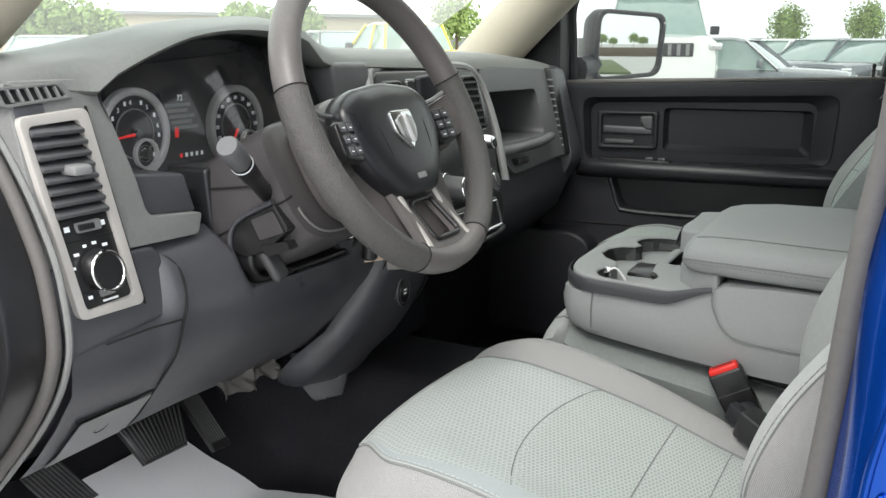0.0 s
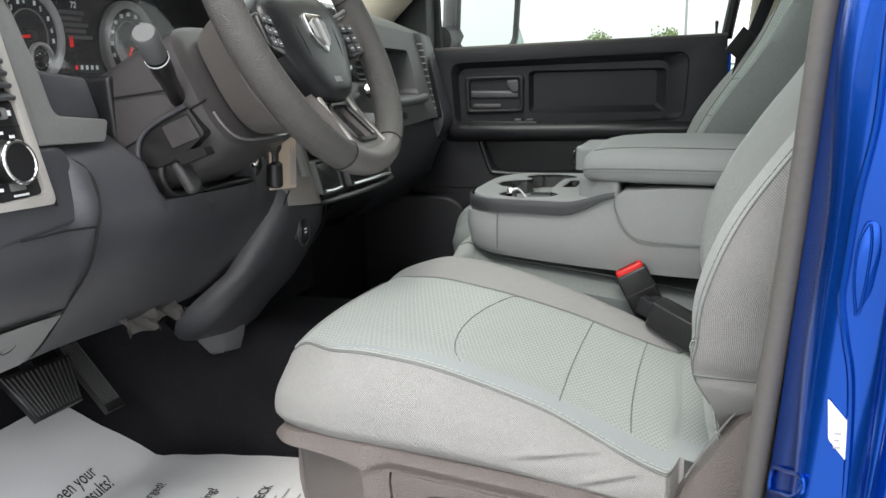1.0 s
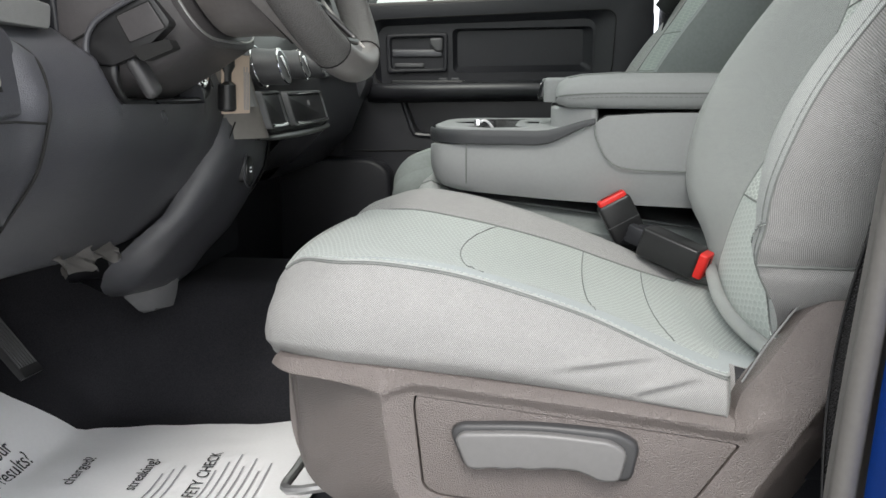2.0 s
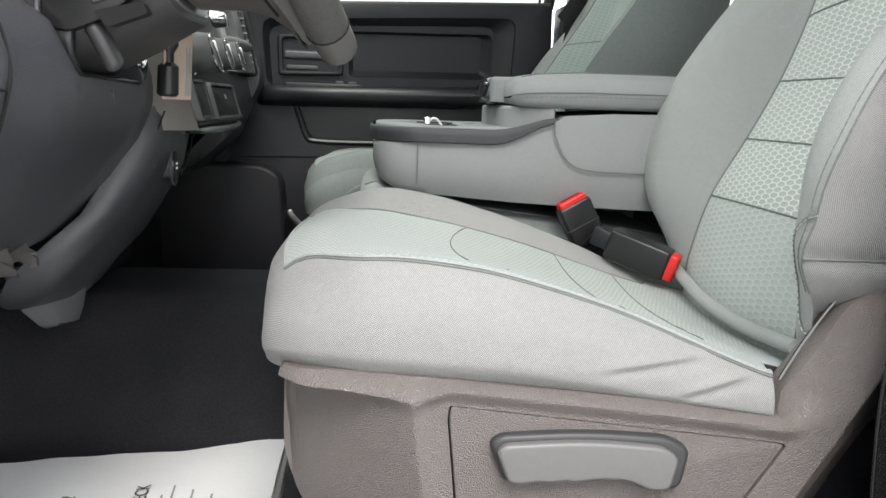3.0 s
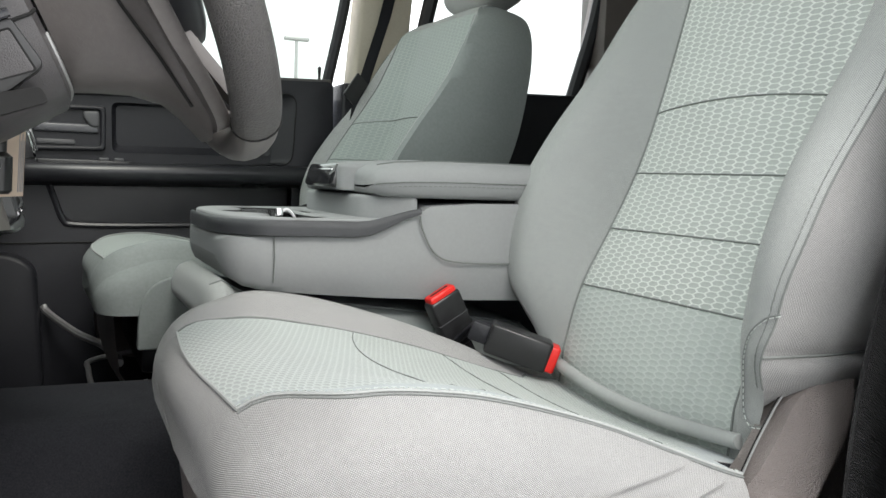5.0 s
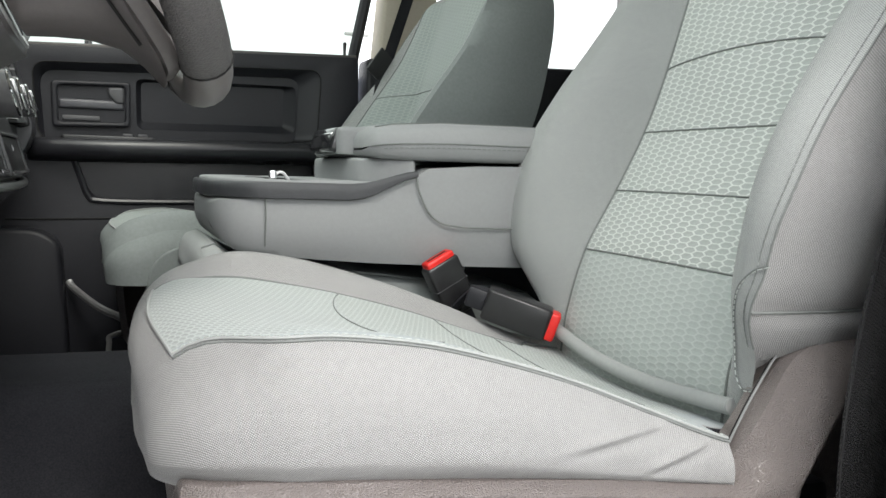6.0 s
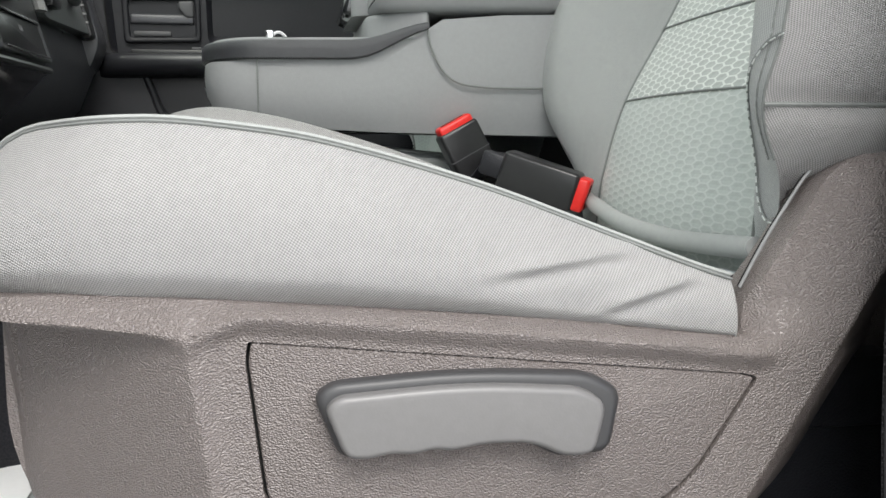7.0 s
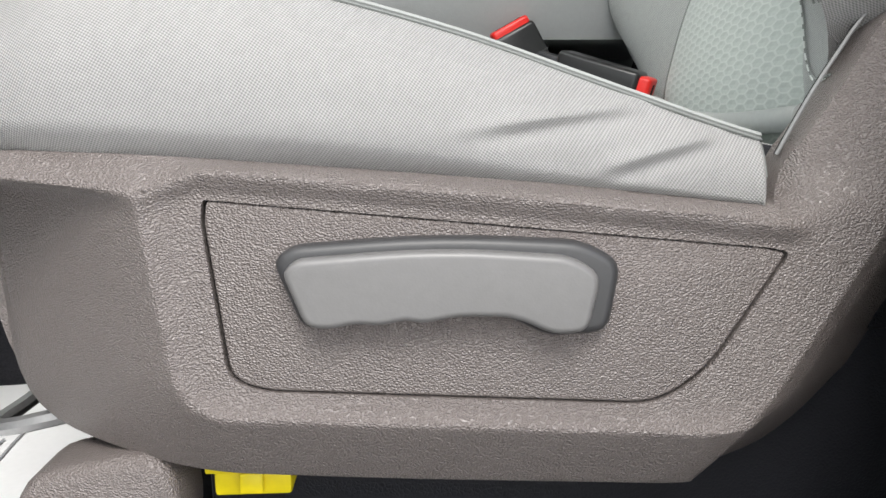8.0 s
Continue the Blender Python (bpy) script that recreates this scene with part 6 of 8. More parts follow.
def dial(y, z, r, needle, marks, span):
    d = part("dial", prism(circle(y, z, r, 40), "x", -0.766, -0.757), M_GAUGE, clu, "black dial face")
    part("dial_ring", prism(circle(y, z, r * 1.06, 48), "x", -0.762, -0.752, 0.003, 3, holes=[circle(y, z, r * 0.87, 48)]), M_GAUGERING, d, "silver dial ring")
    part("inner_ring", prism(circle(y, z, r * 0.58, 40), "x", -0.7575, -0.7555, 0, 2, holes=[circle(y, z, r * 0.55, 40)]), M_TRIMGREY, d)
    for k in range(marks):
        a = radians(span[0] + (span[1] - span[0]) * k / (marks - 1))
        m = Matrix.Translation((-0.7562, y + (r - 0.013) * math.cos(a), z + (r - 0.013) * math.sin(a)))
        part("dial_mark", turned(box((-0.0005, -0.0014, -0.0024), (0.0005, 0.0014, 0.0024)), m), M_DIGITS, d)
    a = radians(needle)
    tip = Vector((-0.752, y + (r - 0.014) * math.cos(a), z + (r - 0.014) * math.sin(a)))
    part("needle", tube([(-0.752, y, z), tip], [0.0022, 0.0008], 6), M_NEEDLE, d, "red needle")
    part("needle_hub", rod((-0.757, y, z), (-0.749, y, z), 0.006, 0.005, 16), M_BLACKSMOOTH, d)
    return d


dial(0.789, 1.392, 0.0495, 185, 8, (225, -45))
dial(0.963, 1.388, 0.0495, 238, 0, (225, -45))
small = dial(0.802, 1.368, 0.017, 140, 5, (200, -20))
dial(0.985, 1.366, 0.014, 60, 5, (200, -20))
lcd = part("trip_display", prism(rounded([(0.832, 1.436), (0.882, 1.439), (0.899, 1.388), (0.848, 1.386)], 0.002), "x", -0.766, -0.757), M_GAUGE, clu, "dark trip display")


def writing(name, text, size, m, mat, parent, label="", align="LEFT", thick=0.0002):
    cu = bpy.data.curves.new(name, "FONT")
    cu.body, cu.size, cu.align_x, cu.extrude = text, size, align, thick
    tmp = bpy.data.objects.new(name, cu)
    scene.collection.objects.link(tmp)
    dg = bpy.context.evaluated_depsgraph_get()
    dg.update()
    me = bpy.data.meshes.new_from_object(tmp.evaluated_get(dg))
    bpy.data.objects.remove(tmp)
    bm = bmesh.new()
    bm.from_mesh(me)
    bpy.data.meshes.remove(me)
    turned(bm, m)
    return part(name, bm, mat, parent, label)


FACE_X = Matrix(((0, 0, 1, 0), (1, 0, 0, 0), (0, 1, 0, 0), (0, 0, 0, 1)))   # writing read from the rear
writing("temperature_text", "72", 0.010, Matrix.Translation((-0.7565, 0.858, 1.4255)) @ FACE_X, M_DIGITS, lcd)
for k in range(5):
    part("display_line", box((-0.757, 0.838 + 0.003 * k, 1.4185 - 0.0068 * k), (-0.7564, 0.880 + 0.003 * k - 0.008 * (k % 2), 1.4225 - 0.0068 * k)), M_TRIMWARM if k % 2 else M_DASHTOP, lcd)
for k in range(5):
    part("gear_mark", box((-0.757, 0.858 + 0.009 * k, 1.357), (-0.7564, 0.862 + 0.009 * k, 1.362)), M_DIGITS if k else M_NEEDLE, clu)
part("warning_lamp", box((-0.757, 0.852, 1.382), (-0.7564, 0.858, 1.394)), M_NEEDLE, clu, "red warning lamp")
for k, (lab, ang) in enumerate((("1", 192), ("2", 160), ("3", 128), ("4", 96), ("5", 55), ("6", 12), ("7", -28))):
    a = radians(ang)
    writing("dial_number", lab, 0.0075, Matrix.Translation((-0.7562, 0.787 + 0.036 * math.cos(a), 1.389 + 0.036 * math.sin(a))) @ FACE_X, M_DIGITS, clu)
for k in range(1, 13):
    a = radians(225 - 22.5 * k)
    writing("dial_number", str(10 * k), 0.0068, Matrix.Translation((-0.7562, 0.960 + 0.037 * math.cos(a), 1.386 + 0.036 * math.sin(a))) @ FACE_X, M_DIGITS, clu)
pane("cluster_lens", [(-0.720, 0.75, 1.325), (-0.720, 1.08, 1.325), (-0.7575, 1.07, 1.488), (-0.7525, 0.74, 1.465)], M_LENS, clu, "clear dial lens with a thin pale film", (-0.2, 0.9, 1.4))

# knee panel, side cover and parking brake release
knee = []
prof = [(-0.705, 1.285), (-0.690, 1.272), (-0.672, 1.255), (-0.661, 1.225), (-0.6595, 1.212), (-0.660, 1.195), (-0.675, 1.155), (-0.705, 1.112), (-0.745, 1.066), (-0.768, 1.044), (-0.785, 1.036), (-0.86, 1.04)]
for k in range(90):
    y = 0.606 + 0.551 * k / 89
    push = 0.020 * step(0.74, 0.86, y) * (1 - step(1.02, 1.14, y))
    drop = -0.012 * step(0.80, 1.05, y)
    back = 0.022 * (1 - step(0.715, 0.750, y))
    cut = step(0.838, 0.852, y) * (1 - step(1.040, 1.060, y))      # the black notch under the column
    row = []
    for q, (x, z) in enumerate(prof):
        x += push * math.sin(math.pi * min(1, q / 8)) - back * (1, 1, 1, 1, 0.7, 0.4, 0, 0, 0, 0, 0, 0)[q]
        z += drop * (q / 11)
        if q < 4:
            x = x * (1 - cut) + (-0.715 + 0.012 * q) * cut
            z = z * (1 - cut) + (1.205 + 0.001 * q) * cut
        row.append((x, y, z))
    knee.append(row)
part("knee_panel", loft(knee), M_DASH, dash, "charcoal knee panel below the wheel", 60)
part("panel_gap", tube(smooth([(-0.697, 0.740, 1.272), (-0.680, 0.752, 1.262), (-0.667, 0.756, 1.245), (-0.659, 0.752, 1.215), (-0.659, 0.746, 1.195), (-0.672, 0.744, 1.155), (-0.705, 0.745, 1.112), (-0.745, 0.750, 1.066), (-0.772, 0.752, 1.042)], 5), 0.0016, 6), M_GAP, dash)
part("panel_gap", tube([(-0.6590, 0.744, 1.198), (-0.6590, 0.70, 1.2015), (-0.6592, 0.64, 1.202)], 0.0012, 6), M_GAP, dash)
part("panel_gap", tube([(-0.709, 0.742, 1.107), (-0.707, 0.70, 1.109), (-0.7045, 0.632, 1.1115)], 0.0018, 6), M_GAP, dash)
pbr = part("brake_release", loft([[(x + 0.003, y, z) for x, z in ((-0.710 + e, 1.103 + e), (-0.745, 1.064), (-0.770, 1.043))] for y, e in ((0.634, 0.006), (0.69, 0.004), (0.738, 0.0))]), M_TRIMGREY, dash, "grey parking brake release handle")
part("release_mark", tube([(-0.7265 + 0.006 * math.sin(a * math.pi / 10) * 0.7, 0.680 + 0.009 * math.cos(a * math.pi / 10), 1.0815 + 0.006 * math.sin(a * math.pi / 10) * 0.9) for a in range(20)], 0.0007, 5, closed=True), M_GAP, pbr)

# column well below the wheel with ignition, tilt lever and key
well = part("column_well", prism(rounded([(0.858, 1.292), (0.905, 1.312), (1.06, 1.30), (1.095, 1.222), (1.06, 1.205), (0.865, 1.208), (0.848, 1.235)], 0.012), "x", -0.70, -0.647, 0.006, 3, holes=[rounded([(0.868, 1.284), (0.907, 1.302), (1.05, 1.29), (1.082, 1.225), (1.055, 1.214), (0.872, 1.217), (0.858, 1.236)], 0.010)]), M_BLACKSMOOTH, dash, "black moulded rim round the column")
part("well_floor", prism(rounded([(0.868, 1.284), (0.907, 1.302), (1.05, 1.29), (1.082, 1.225), (1.055, 1.214), (0.872, 1.217), (0.858, 1.236)], 0.010), "x", -0.70, -0.672), M_GAP, dash)
tilt = thing("tilt_lever", "black column tilt lever below the wheel", "lever", (-0.63, 0.86, 1.24))
part("lever_arm", tube([(-0.650, 0.880, 1.258), (-0.632, 0.860, 1.252)], 0.008, 8), M_BLACKSMOOTH, tilt)
part("lever_paddle", turned(box((-0.007, -0.013, -0.024), (0.007, 0.013, 0.020), 0.0068, 4), Matrix.Translation((-0.627, 0.864, 1.240)) @ pose(0, 0, 0, 14, -24, 0)), M_LEVERSIDE, tilt, "smooth dark paddle")

# steering column and wheel
TILT_W = radians(26)
WM = Matrix(((0, -math.sin(TILT_W), math.cos(TILT_W), -0.5145), (1, 0, 0, 0.9587), (0, math.cos(TILT_W), math.sin(TILT_W), 1.408), (0, 0, 0, 1)))
col = thing("steering_column", "charcoal plastic steering column shroud with stalk", "steering column", (-0.64, 0.9587, 1.34))
def column_rows(rows, n=40, flat=0.45):
    out = []
    for w, hw, top, bot, nar in rows:
        ring = []
        for a in range(n):
            an = 2 * math.pi * a / n
            c, s = math.cos(an), math.sin(an)
            v = (top if s > 0 else -bot) * math.copysign(abs(s) ** flat, s)
            u = hw * math.copysign(abs(c) ** flat, c) * (1 - nar * max(0.0, -s))
            ring.append(WM @ Vector((u, v, w)))
        out.append(ring)
    return out


rings = column_rows([(-0.108, 0.098, 0.046, -0.096, 0.04), (-0.112, 0.107, 0.050, -0.102, 0.04), (-0.16, 0.113, 0.050, -0.106, 0.03), (-0.20, 0.113, 0.048, -0.108, 0.03), (-0.26, 0.113, 0.045, -0.108, 0.0)])
part("shroud", loft(rings, closed=True, caps=True), M_COLUMN, col, "charcoal column cover", 50)
side_plate = rounded([(-0.671, 1.252), (-0.670, 1.277), (-0.651, 1.295), (-0.608, 1.316), (-0.587, 1.287), (-0.618, 1.260), (-0.650, 1.247)], 0.006)
part("side_plate", prism(side_plate, "y", 0.860, 0.8445, 0.002), M_BLACKSMOOTH, col, "black sunk plate on the column side")
part("plate_rim", tube(smooth([(-0.648, 0.843, 1.214), (-0.666, 0.843, 1.242), (-0.6725, 0.843, 1.262), (-0.668, 0.843, 1.281), (-0.651, 0.843, 1.2965), (-0.608, 0.843, 1.3175)], 5), 0.0030, 8), M_DASH, col)
part("hatch_gap", prism(rounded([(-0.642, 1.2945), (-0.6075, 1.3085), (-0.5915, 1.2830), (-0.629, 1.2688)], 0.002), "y", 0.850, 0.8438), M_GAP, col)
part("shroud_hatch", prism(rounded([(-0.6405, 1.2935), (-0.6080, 1.3070), (-0.5932, 1.2832), (-0.6285, 1.2702)], 0.002), "y", 0.850, 0.8434, 0.0006), M_COLUMN, col, "small flush hatch")
part("shroud_slot", prism(rounded([(-0.629, 1.264), (-0.590, 1.273), (-0.585, 1.264), (-0.617, 1.252)], 0.003), "y", 0.860, 0.8430, 0.0), M_GAP, col, "dark slot for the lever")
part("slot_block", turned(box((-0.010, -0.010, -0.008), (0.010, 0.010, 0.008), 0.002), Matrix.Translation((-0.590, 0.905, 1.270)) @ pose(0, 0, 0, 0, -26, 0)), M_BLACKSMOOTH, col)
part("shroud_seam", tube([(-0.711, 0.8435, 1.324), (-0.66, 0.8445, 1.330), (-0.612, 0.846, 1.336)], 0.0012, 6), M_GAP, col)
part("shroud_seam", tube([r[39] + Vector((0, 0.001, 0)) for r in rings], 0.0012, 6), M_GAP, col)
part("shroud_seam", tube([r[21] + Vector((0, -0.001, 0)) for r in rings], 0.0012, 6), M_GAP, col)
part("chrome_strip", tube([rings[0][k] for k in range(22, 36)], 0.0016, 6), M_METAL, col)
stalk_a, stalk_b = Vector((-0.630, 0.876, 1.308)), Vector((-0.595, 0.757, 1.391))
d = (stalk_b - stalk_a)
stk = part("wiper_stalk", tube([stalk_a, stalk_a + d * 0.5, stalk_a + d * 0.52, stalk_a + d * 0.72], [0.0085, 0.0100, 0.0112, 0.0124], 18), M_BLACKSMOOTH, col, "black multifunction stalk")
part("stalk_end", tube([stalk_a + d * 0.73, stalk_a + d * 0.75, stalk_a + d * 0.98, stalk_a + d * 1.0], [0.0112, 0.0124, 0.0128, 0.0110], 20), M_STACK, stk, "grey twist end")
part("stalk_mark", tube([stalk_a + d * 0.705, stalk_a + d * 0.715], [0.0128, 0.0128], 18), M_DIGITS, stk)
part("stalk_boot", tube([stalk_a - d * 0.15, stalk_a + d * 0.1], [0.020, 0.012], 16), M_BLACK, col)

whl = thing("steering_wheel", "dark grey leather steering wheel with black hub and silver spoke trim", "steering wheel", (-0.5145, 0.9587, 1.408))
R_W = 0.1775


def rim(a0, a1, r, n):
    rows = []
    for k in range(n + 1):
        a = radians(a0 + (a1 - a0) * k / n)
        c = Vector((math.cos(a), math.sin(a), 0))
        rows.append([WM @ (c * (R_W + r * 0.92 * math.cos(2 * math.pi * j / 16)) + Vector((0, 0, r * 1.12 * math.sin(2 * math.pi * j / 16)))) for j in range(16)])
    return loft(rows, closed=True)


part("rim_upper", rim(14, 166, 0.0165, 48), M_WHEELSMOOTH, whl, "smooth dark upper rim", 60)
part("rim_grip", rim(166, 246, 0.0172, 26), M_WHEEL, whl, "perforated leather grip", 60)
part("rim_lower", rim(246, 294, 0.0168, 18), M_WHEELSMOOTH, whl, "smooth dark lower rim", 60)
part("rim_grip", rim(294, 374, 0.0172, 26), M_WHEEL, whl, "perforated leather grip", 60)
for a in (14, 166, 246, 294):
    c = Vector((math.cos(radians(a)), math.sin(radians(a)), 0))
    part("rim_seam", tube([WM @ (c * (R_W + 0.0162 * math.cos(2 * math.pi * j / 20)) + Vector((0, 0, 0.0194 * math.sin(2 * math.pi * j / 20)))) for j in range(20)], 0.0008, 5, closed=True), M_GAP, whl)
# moulded cover behind the hub
part("back_cover", loft(column_rows([(-0.104, 0.070, 0.042, -0.092, 0.1), (-0.085, 0.078, 0.048, -0.100, 0.12), (-0.065, 0.086, 0.050, -0.110, 0.15), (-0.045, 0.092, 0.048, -0.126, 0.22), (-0.034, 0.104, 0.044, -0.146, 0.16), (-0.028, 0.100, 0.036, -0.166, 0.20)], 40, 0.62), closed=True, caps=True), M_WHEELSMOOTH, whl, "smooth dark cover behind the hub", 60)
part("cover_seam", tube([WM @ Vector((-0.088 * q[0], q[1], q[2])) for q in ((0.93, 0.02, -0.066), (1.0, -0.02, -0.060), (0.95, -0.055, -0.055), (0.84, -0.095, -0.045), (0.62, -0.135, -0.036))], 0.0014, 6), M_GAP, whl)
back_plate = rounded([(-0.100, 0.010), (0.100, 0.010), (0.128, -0.045), (0.104, -0.110), (0.062, -0.160), (-0.062, -0.160), (-0.104, -0.110), (-0.128, -0.045)], 0.02, 4)
bpm = prism(back_plate, "z", -0.044, -0.032, 0.004, 3)
for v in bpm.verts:
    v.co.z += 0.018 * step(-0.06, -0.165, v.co.y)
part("back_plate", turned(bpm, WM), M_WHEELSMOOTH, whl, "smooth dark plate behind the spokes")
# hub
hub_pts = [(-0.096, 0.018), (-0.070, 0.038), (0.0, 0.046), (0.070, 0.038), (0.096, 0.018), (0.094, -0.020), (0.066, -0.066), (0.036, -0.094), (-0.036, -0.094), (-0.066, -0.066), (-0.094, -0.020)]
hubo = rounded(hub_pts, 0.018, 4)
rows = []
for w, s in ((-0.052, 0.90), (-0.026, 1.03), (-0.008, 1.03), (0.000, 0.99), (0.005, 0.88), (0.0075, 0.62), (0.0085, 0.3)):
    rows.append([WM @ Vector((x * s, -0.02 + (y + 0.02) * s, w)) for x, y in hubo])
part("hub_cover", loft(rows, closed=True, caps=True), M_HUB, whl, "black airbag cover", 50)
for s in (-1, 1):
    part("hub_crease", tube([WM @ Vector((s * x, y, w)) for x, y, w in smooth([(0.045, 0.039, -0.001), (0.052, 0.0, 0.0062), (0.046, -0.045, 0.0062), (0.030, -0.088, -0.003)], 6)], 0.0012, 6), M_GAP, whl)
em = rounded([(-0.024, 0.018), (0.024, 0.018), (0.024, -0.008), (0.0, -0.032), (-0.024, -0.008)], 0.005, 4)
emb = part("emblem", turned(prism([(x, y - 0.012) for x, y in em], "z", 0.002, 0.0115, 0.002, 2), WM), M_CHROME, whl, "chrome shield emblem")
for s in (-1, 1):
    part("emblem_fold", turned(prism(rounded([(s * 0.004, 0.010), (s * 0.018, 0.004), (s * 0.014, -0.016), (s * 0.005, -0.026)], 0.002), "z", 0.010, 0.0145, 0.001), WM @ Matrix.Translation((0, -0.010, 0))), M_METAL, emb)
part("hub_text_bar", turned(box((-0.010, -0.078, 0.0058), (0.010, -0.070, 0.0068)), WM), M_TRIMGREY, whl)
# spokes
for s in (-1, 1):
    rows = []
    for u, hi, lo, w in [(0.080, 0.010, -0.052, -0.032), (0.105, 0.012, -0.050, -0.026), (0.130, 0.016, -0.044, -0.018), (0.150, 0.020, -0.034, -0.010), (0.172, 0.028, -0.026, -0.002)]:
        rows.append([WM @ Vector((s * u, v, ww)) for v, ww in ((hi, w - 0.010), (hi, w + 0.004), ((hi + lo) / 2, w + 0.008), (lo, w + 0.004), (lo, w - 0.010))])
    sp = part("side_spoke", loft(rows, closed=True, caps=True), M_WHEELSMOOTH, whl, "", 50)
    pad = part("button_pad", turned(prism(rounded([(s * 0.088, 0.004), (s * 0.128, 0.004), (s * 0.132, -0.038), (s * 0.090, -0.044)], 0.008), "z", -0.024, -0.0125, 0.003), WM @ pose(0, 0, 0, 0, -s * 8, 0)), M_BLACKSMOOTH, whl, "black button pad")
    for i in range(2):
        for j in range(3):
            part("button", turned(box((s * (0.1 + 0.017 * i) - 0.006, -0.036 + 0.0135 * j, -0.0130), (s * (0.1 + 0.017 * i) + 0.006, -0.026 + 0.0135 * j, -0.0105), 0.001), WM @ pose(0, 0, 0, 0, -s * 8, 0)), M_DASH, pad)
            part("button_mark", turned(box((s * (0.1 + 0.017 * i) - 0.003, -0.0320 + 0.0135 * j, -0.0106), (s * (0.1 + 0.017 * i) + 0.003, -0.0308 + 0.0135 * j, -0.0103)), WM @ pose(0, 0, 0, 0, -s * 8, 0)), M_DIGITS, pad)
    part("spoke_trim", tube([WM @ Vector((s * u, v, w)) for u, v, w in smooth([(0.082, 0.016, -0.020), (0.105, 0.017, -0.016), (0.130, 0.020, -0.010), (0.150, 0.026, -0.002)], 4)], 0.003, 6), M_TRIMGREY, whl)
low = prism(rounded([(-0.050, -0.080), (0.050, -0.080), (0.056, -0.168), (-0.056, -0.168)], 0.004), "z", -0.022, -0.012, 0.003, 2, holes=[rounded([(-0.026, -0.100), (0.026, -0.100), (0.030, -0.152), (-0.030, -0.152)], 0.010)])
for v in low.verts:
    v.co.z += 0.022 * step(-0.09, -0.17, v.co.y)
part("lower_spoke", turned(low, WM), M_WHEELSMOOTH, whl)
loop = rounded([(-0.026, -0.100), (0.026, -0.100), (0.030, -0.152), (-0.030, -0.152)], 0.010)
part("spoke_loop", tube([WM @ Vector((x, y, -0.011 + 0.022 * step(-0.09, -0.17, y))) for x, y in loop], 0.0032, 8, closed=True), M_BLACKSMOOTH, whl)
for s in (-1, 1):
    part("spoke_trim", tube([WM @ Vector((s * u, v, w)) for u, v, w in smooth([(0.040, -0.090, -0.010), (0.041, -0.115, -0.006), (0.044, -0.140, 0.002), (0.048, -0.158, 0.008)], 5)], [0.0045] * 16, 8, flat=0.5), M_SILVER, whl, "silver spoke trim")

part("column_surround", prism(rounded([(0.838, 1.350), (1.12, 1.345), (1.12, 1.265), (0.845, 1.265)], 0.008), "x", -0.76, -0.700, 0.005, 3), M_HUB, dash, "black panel behind the column")
# ---- centre stack ----
def tip(bm):
    """The centre and passenger faces lean forward towards their tops."""
    for v in bm.verts:
        v.co.x -= 0.28 * (v.co.z - 1.29)
    return bm


stack = part("centre_stack", tip(prism(rounded([(1.165, 1.462), (1.595, 1.455), (1.620, 1.36), (1.585, 1.19), (1.55, 1.150), (1.22, 1.150), (1.198, 1.175), (1.190, 1.28), (1.145, 1.43)], 0.02, 5), "x", -0.76, -0.665, 0.014, 4)), M_STACK, dash, "grey centre stack")
part("stack_face", tip(prism(rounded([(1.215, 1.452), (1.575, 1.447), (1.595, 1.36), (1.565, 1.19), (1.54, 1.160), (1.225, 1.160), (1.212, 1.18), (1.210, 1.30), (1.20, 1.42)], 0.018, 5), "x", -0.68, -0.655, 0.006, 3)), M_BLACKSMOOTH, dash, "black stack face")
part("stack_hoop", tip(tube(smooth([(-0.658, 1.190, 1.20), (-0.655, 1.187, 1.32), (-0.660, 1.200, 1.43), (-0.668, 1.25, 1.458), (-0.668, 1.45, 1.458), (-0.664, 1.585, 1.440), (-0.655, 1.605, 1.35), (-0.652, 1.59, 1.24)], 6), 0.008, 8)), M_TRIMGREY, dash, "grey hoop round the stack")
cheek = []
for z in (1.157, 1.18, 1.21, 1.24, 1.27, 1.30, 1.33):
    cheek.append([(p.x, p.y, z) for p in smooth([(-0.735, 1.158, 0), (-0.700, 1.166, 0), (-0.680, 1.176, 0), (-0.665, 1.189, 0), (-0.656, 1.203, 0), (-0.655, 1.214, 0)], 3)])
# the silver trim in a lower tone, for the shade it lies in
part("stack_cheek", tip(loft(cheek)), M_TRIMWARM, dash, "warm stack cheek, silver trim in a shade-darkened tone", 60)
part("touch_screen", tip(prism(rounded([(1.300, 1.438), (1.480, 1.436), (1.490, 1.335), (1.295, 1.337)], 0.008), "x", -0.66, -0.649, 0.002)), M_SCREEN, dash, "dark touch screen")
for y0, y1 in ((1.225, 1.285), (1.497, 1.560)):
    v = part("air_outlet", tip(prism(rect(y0, 1.335, y1, 1.437, 0.012), "x", -0.66, -0.649, 0.003, 2, holes=[rect(y0 + 0.005, 1.341, y1 - 0.005, 1.431, 0.008)])), M_BLACKSMOOTH, dash, "black centre air outlet")
    part("outlet_back", tip(prism(rect(y0 + 0.005, 1.341, y1 - 0.005, 1.431, 0.008), "x", -0.66, -0.6535)), M_GAP, v)
    for k in range(7):
        part("slat", tip(turned(box((-0.004, y0 + 0.006, -0.0012), (0.004, y1 - 0.006, 0.0012)), Matrix.Translation((-0.651, 0, 1.348 + 0.0128 * k)) @ pose(0, 0, 0, 0, 28, 0))), M_BLACK, v)
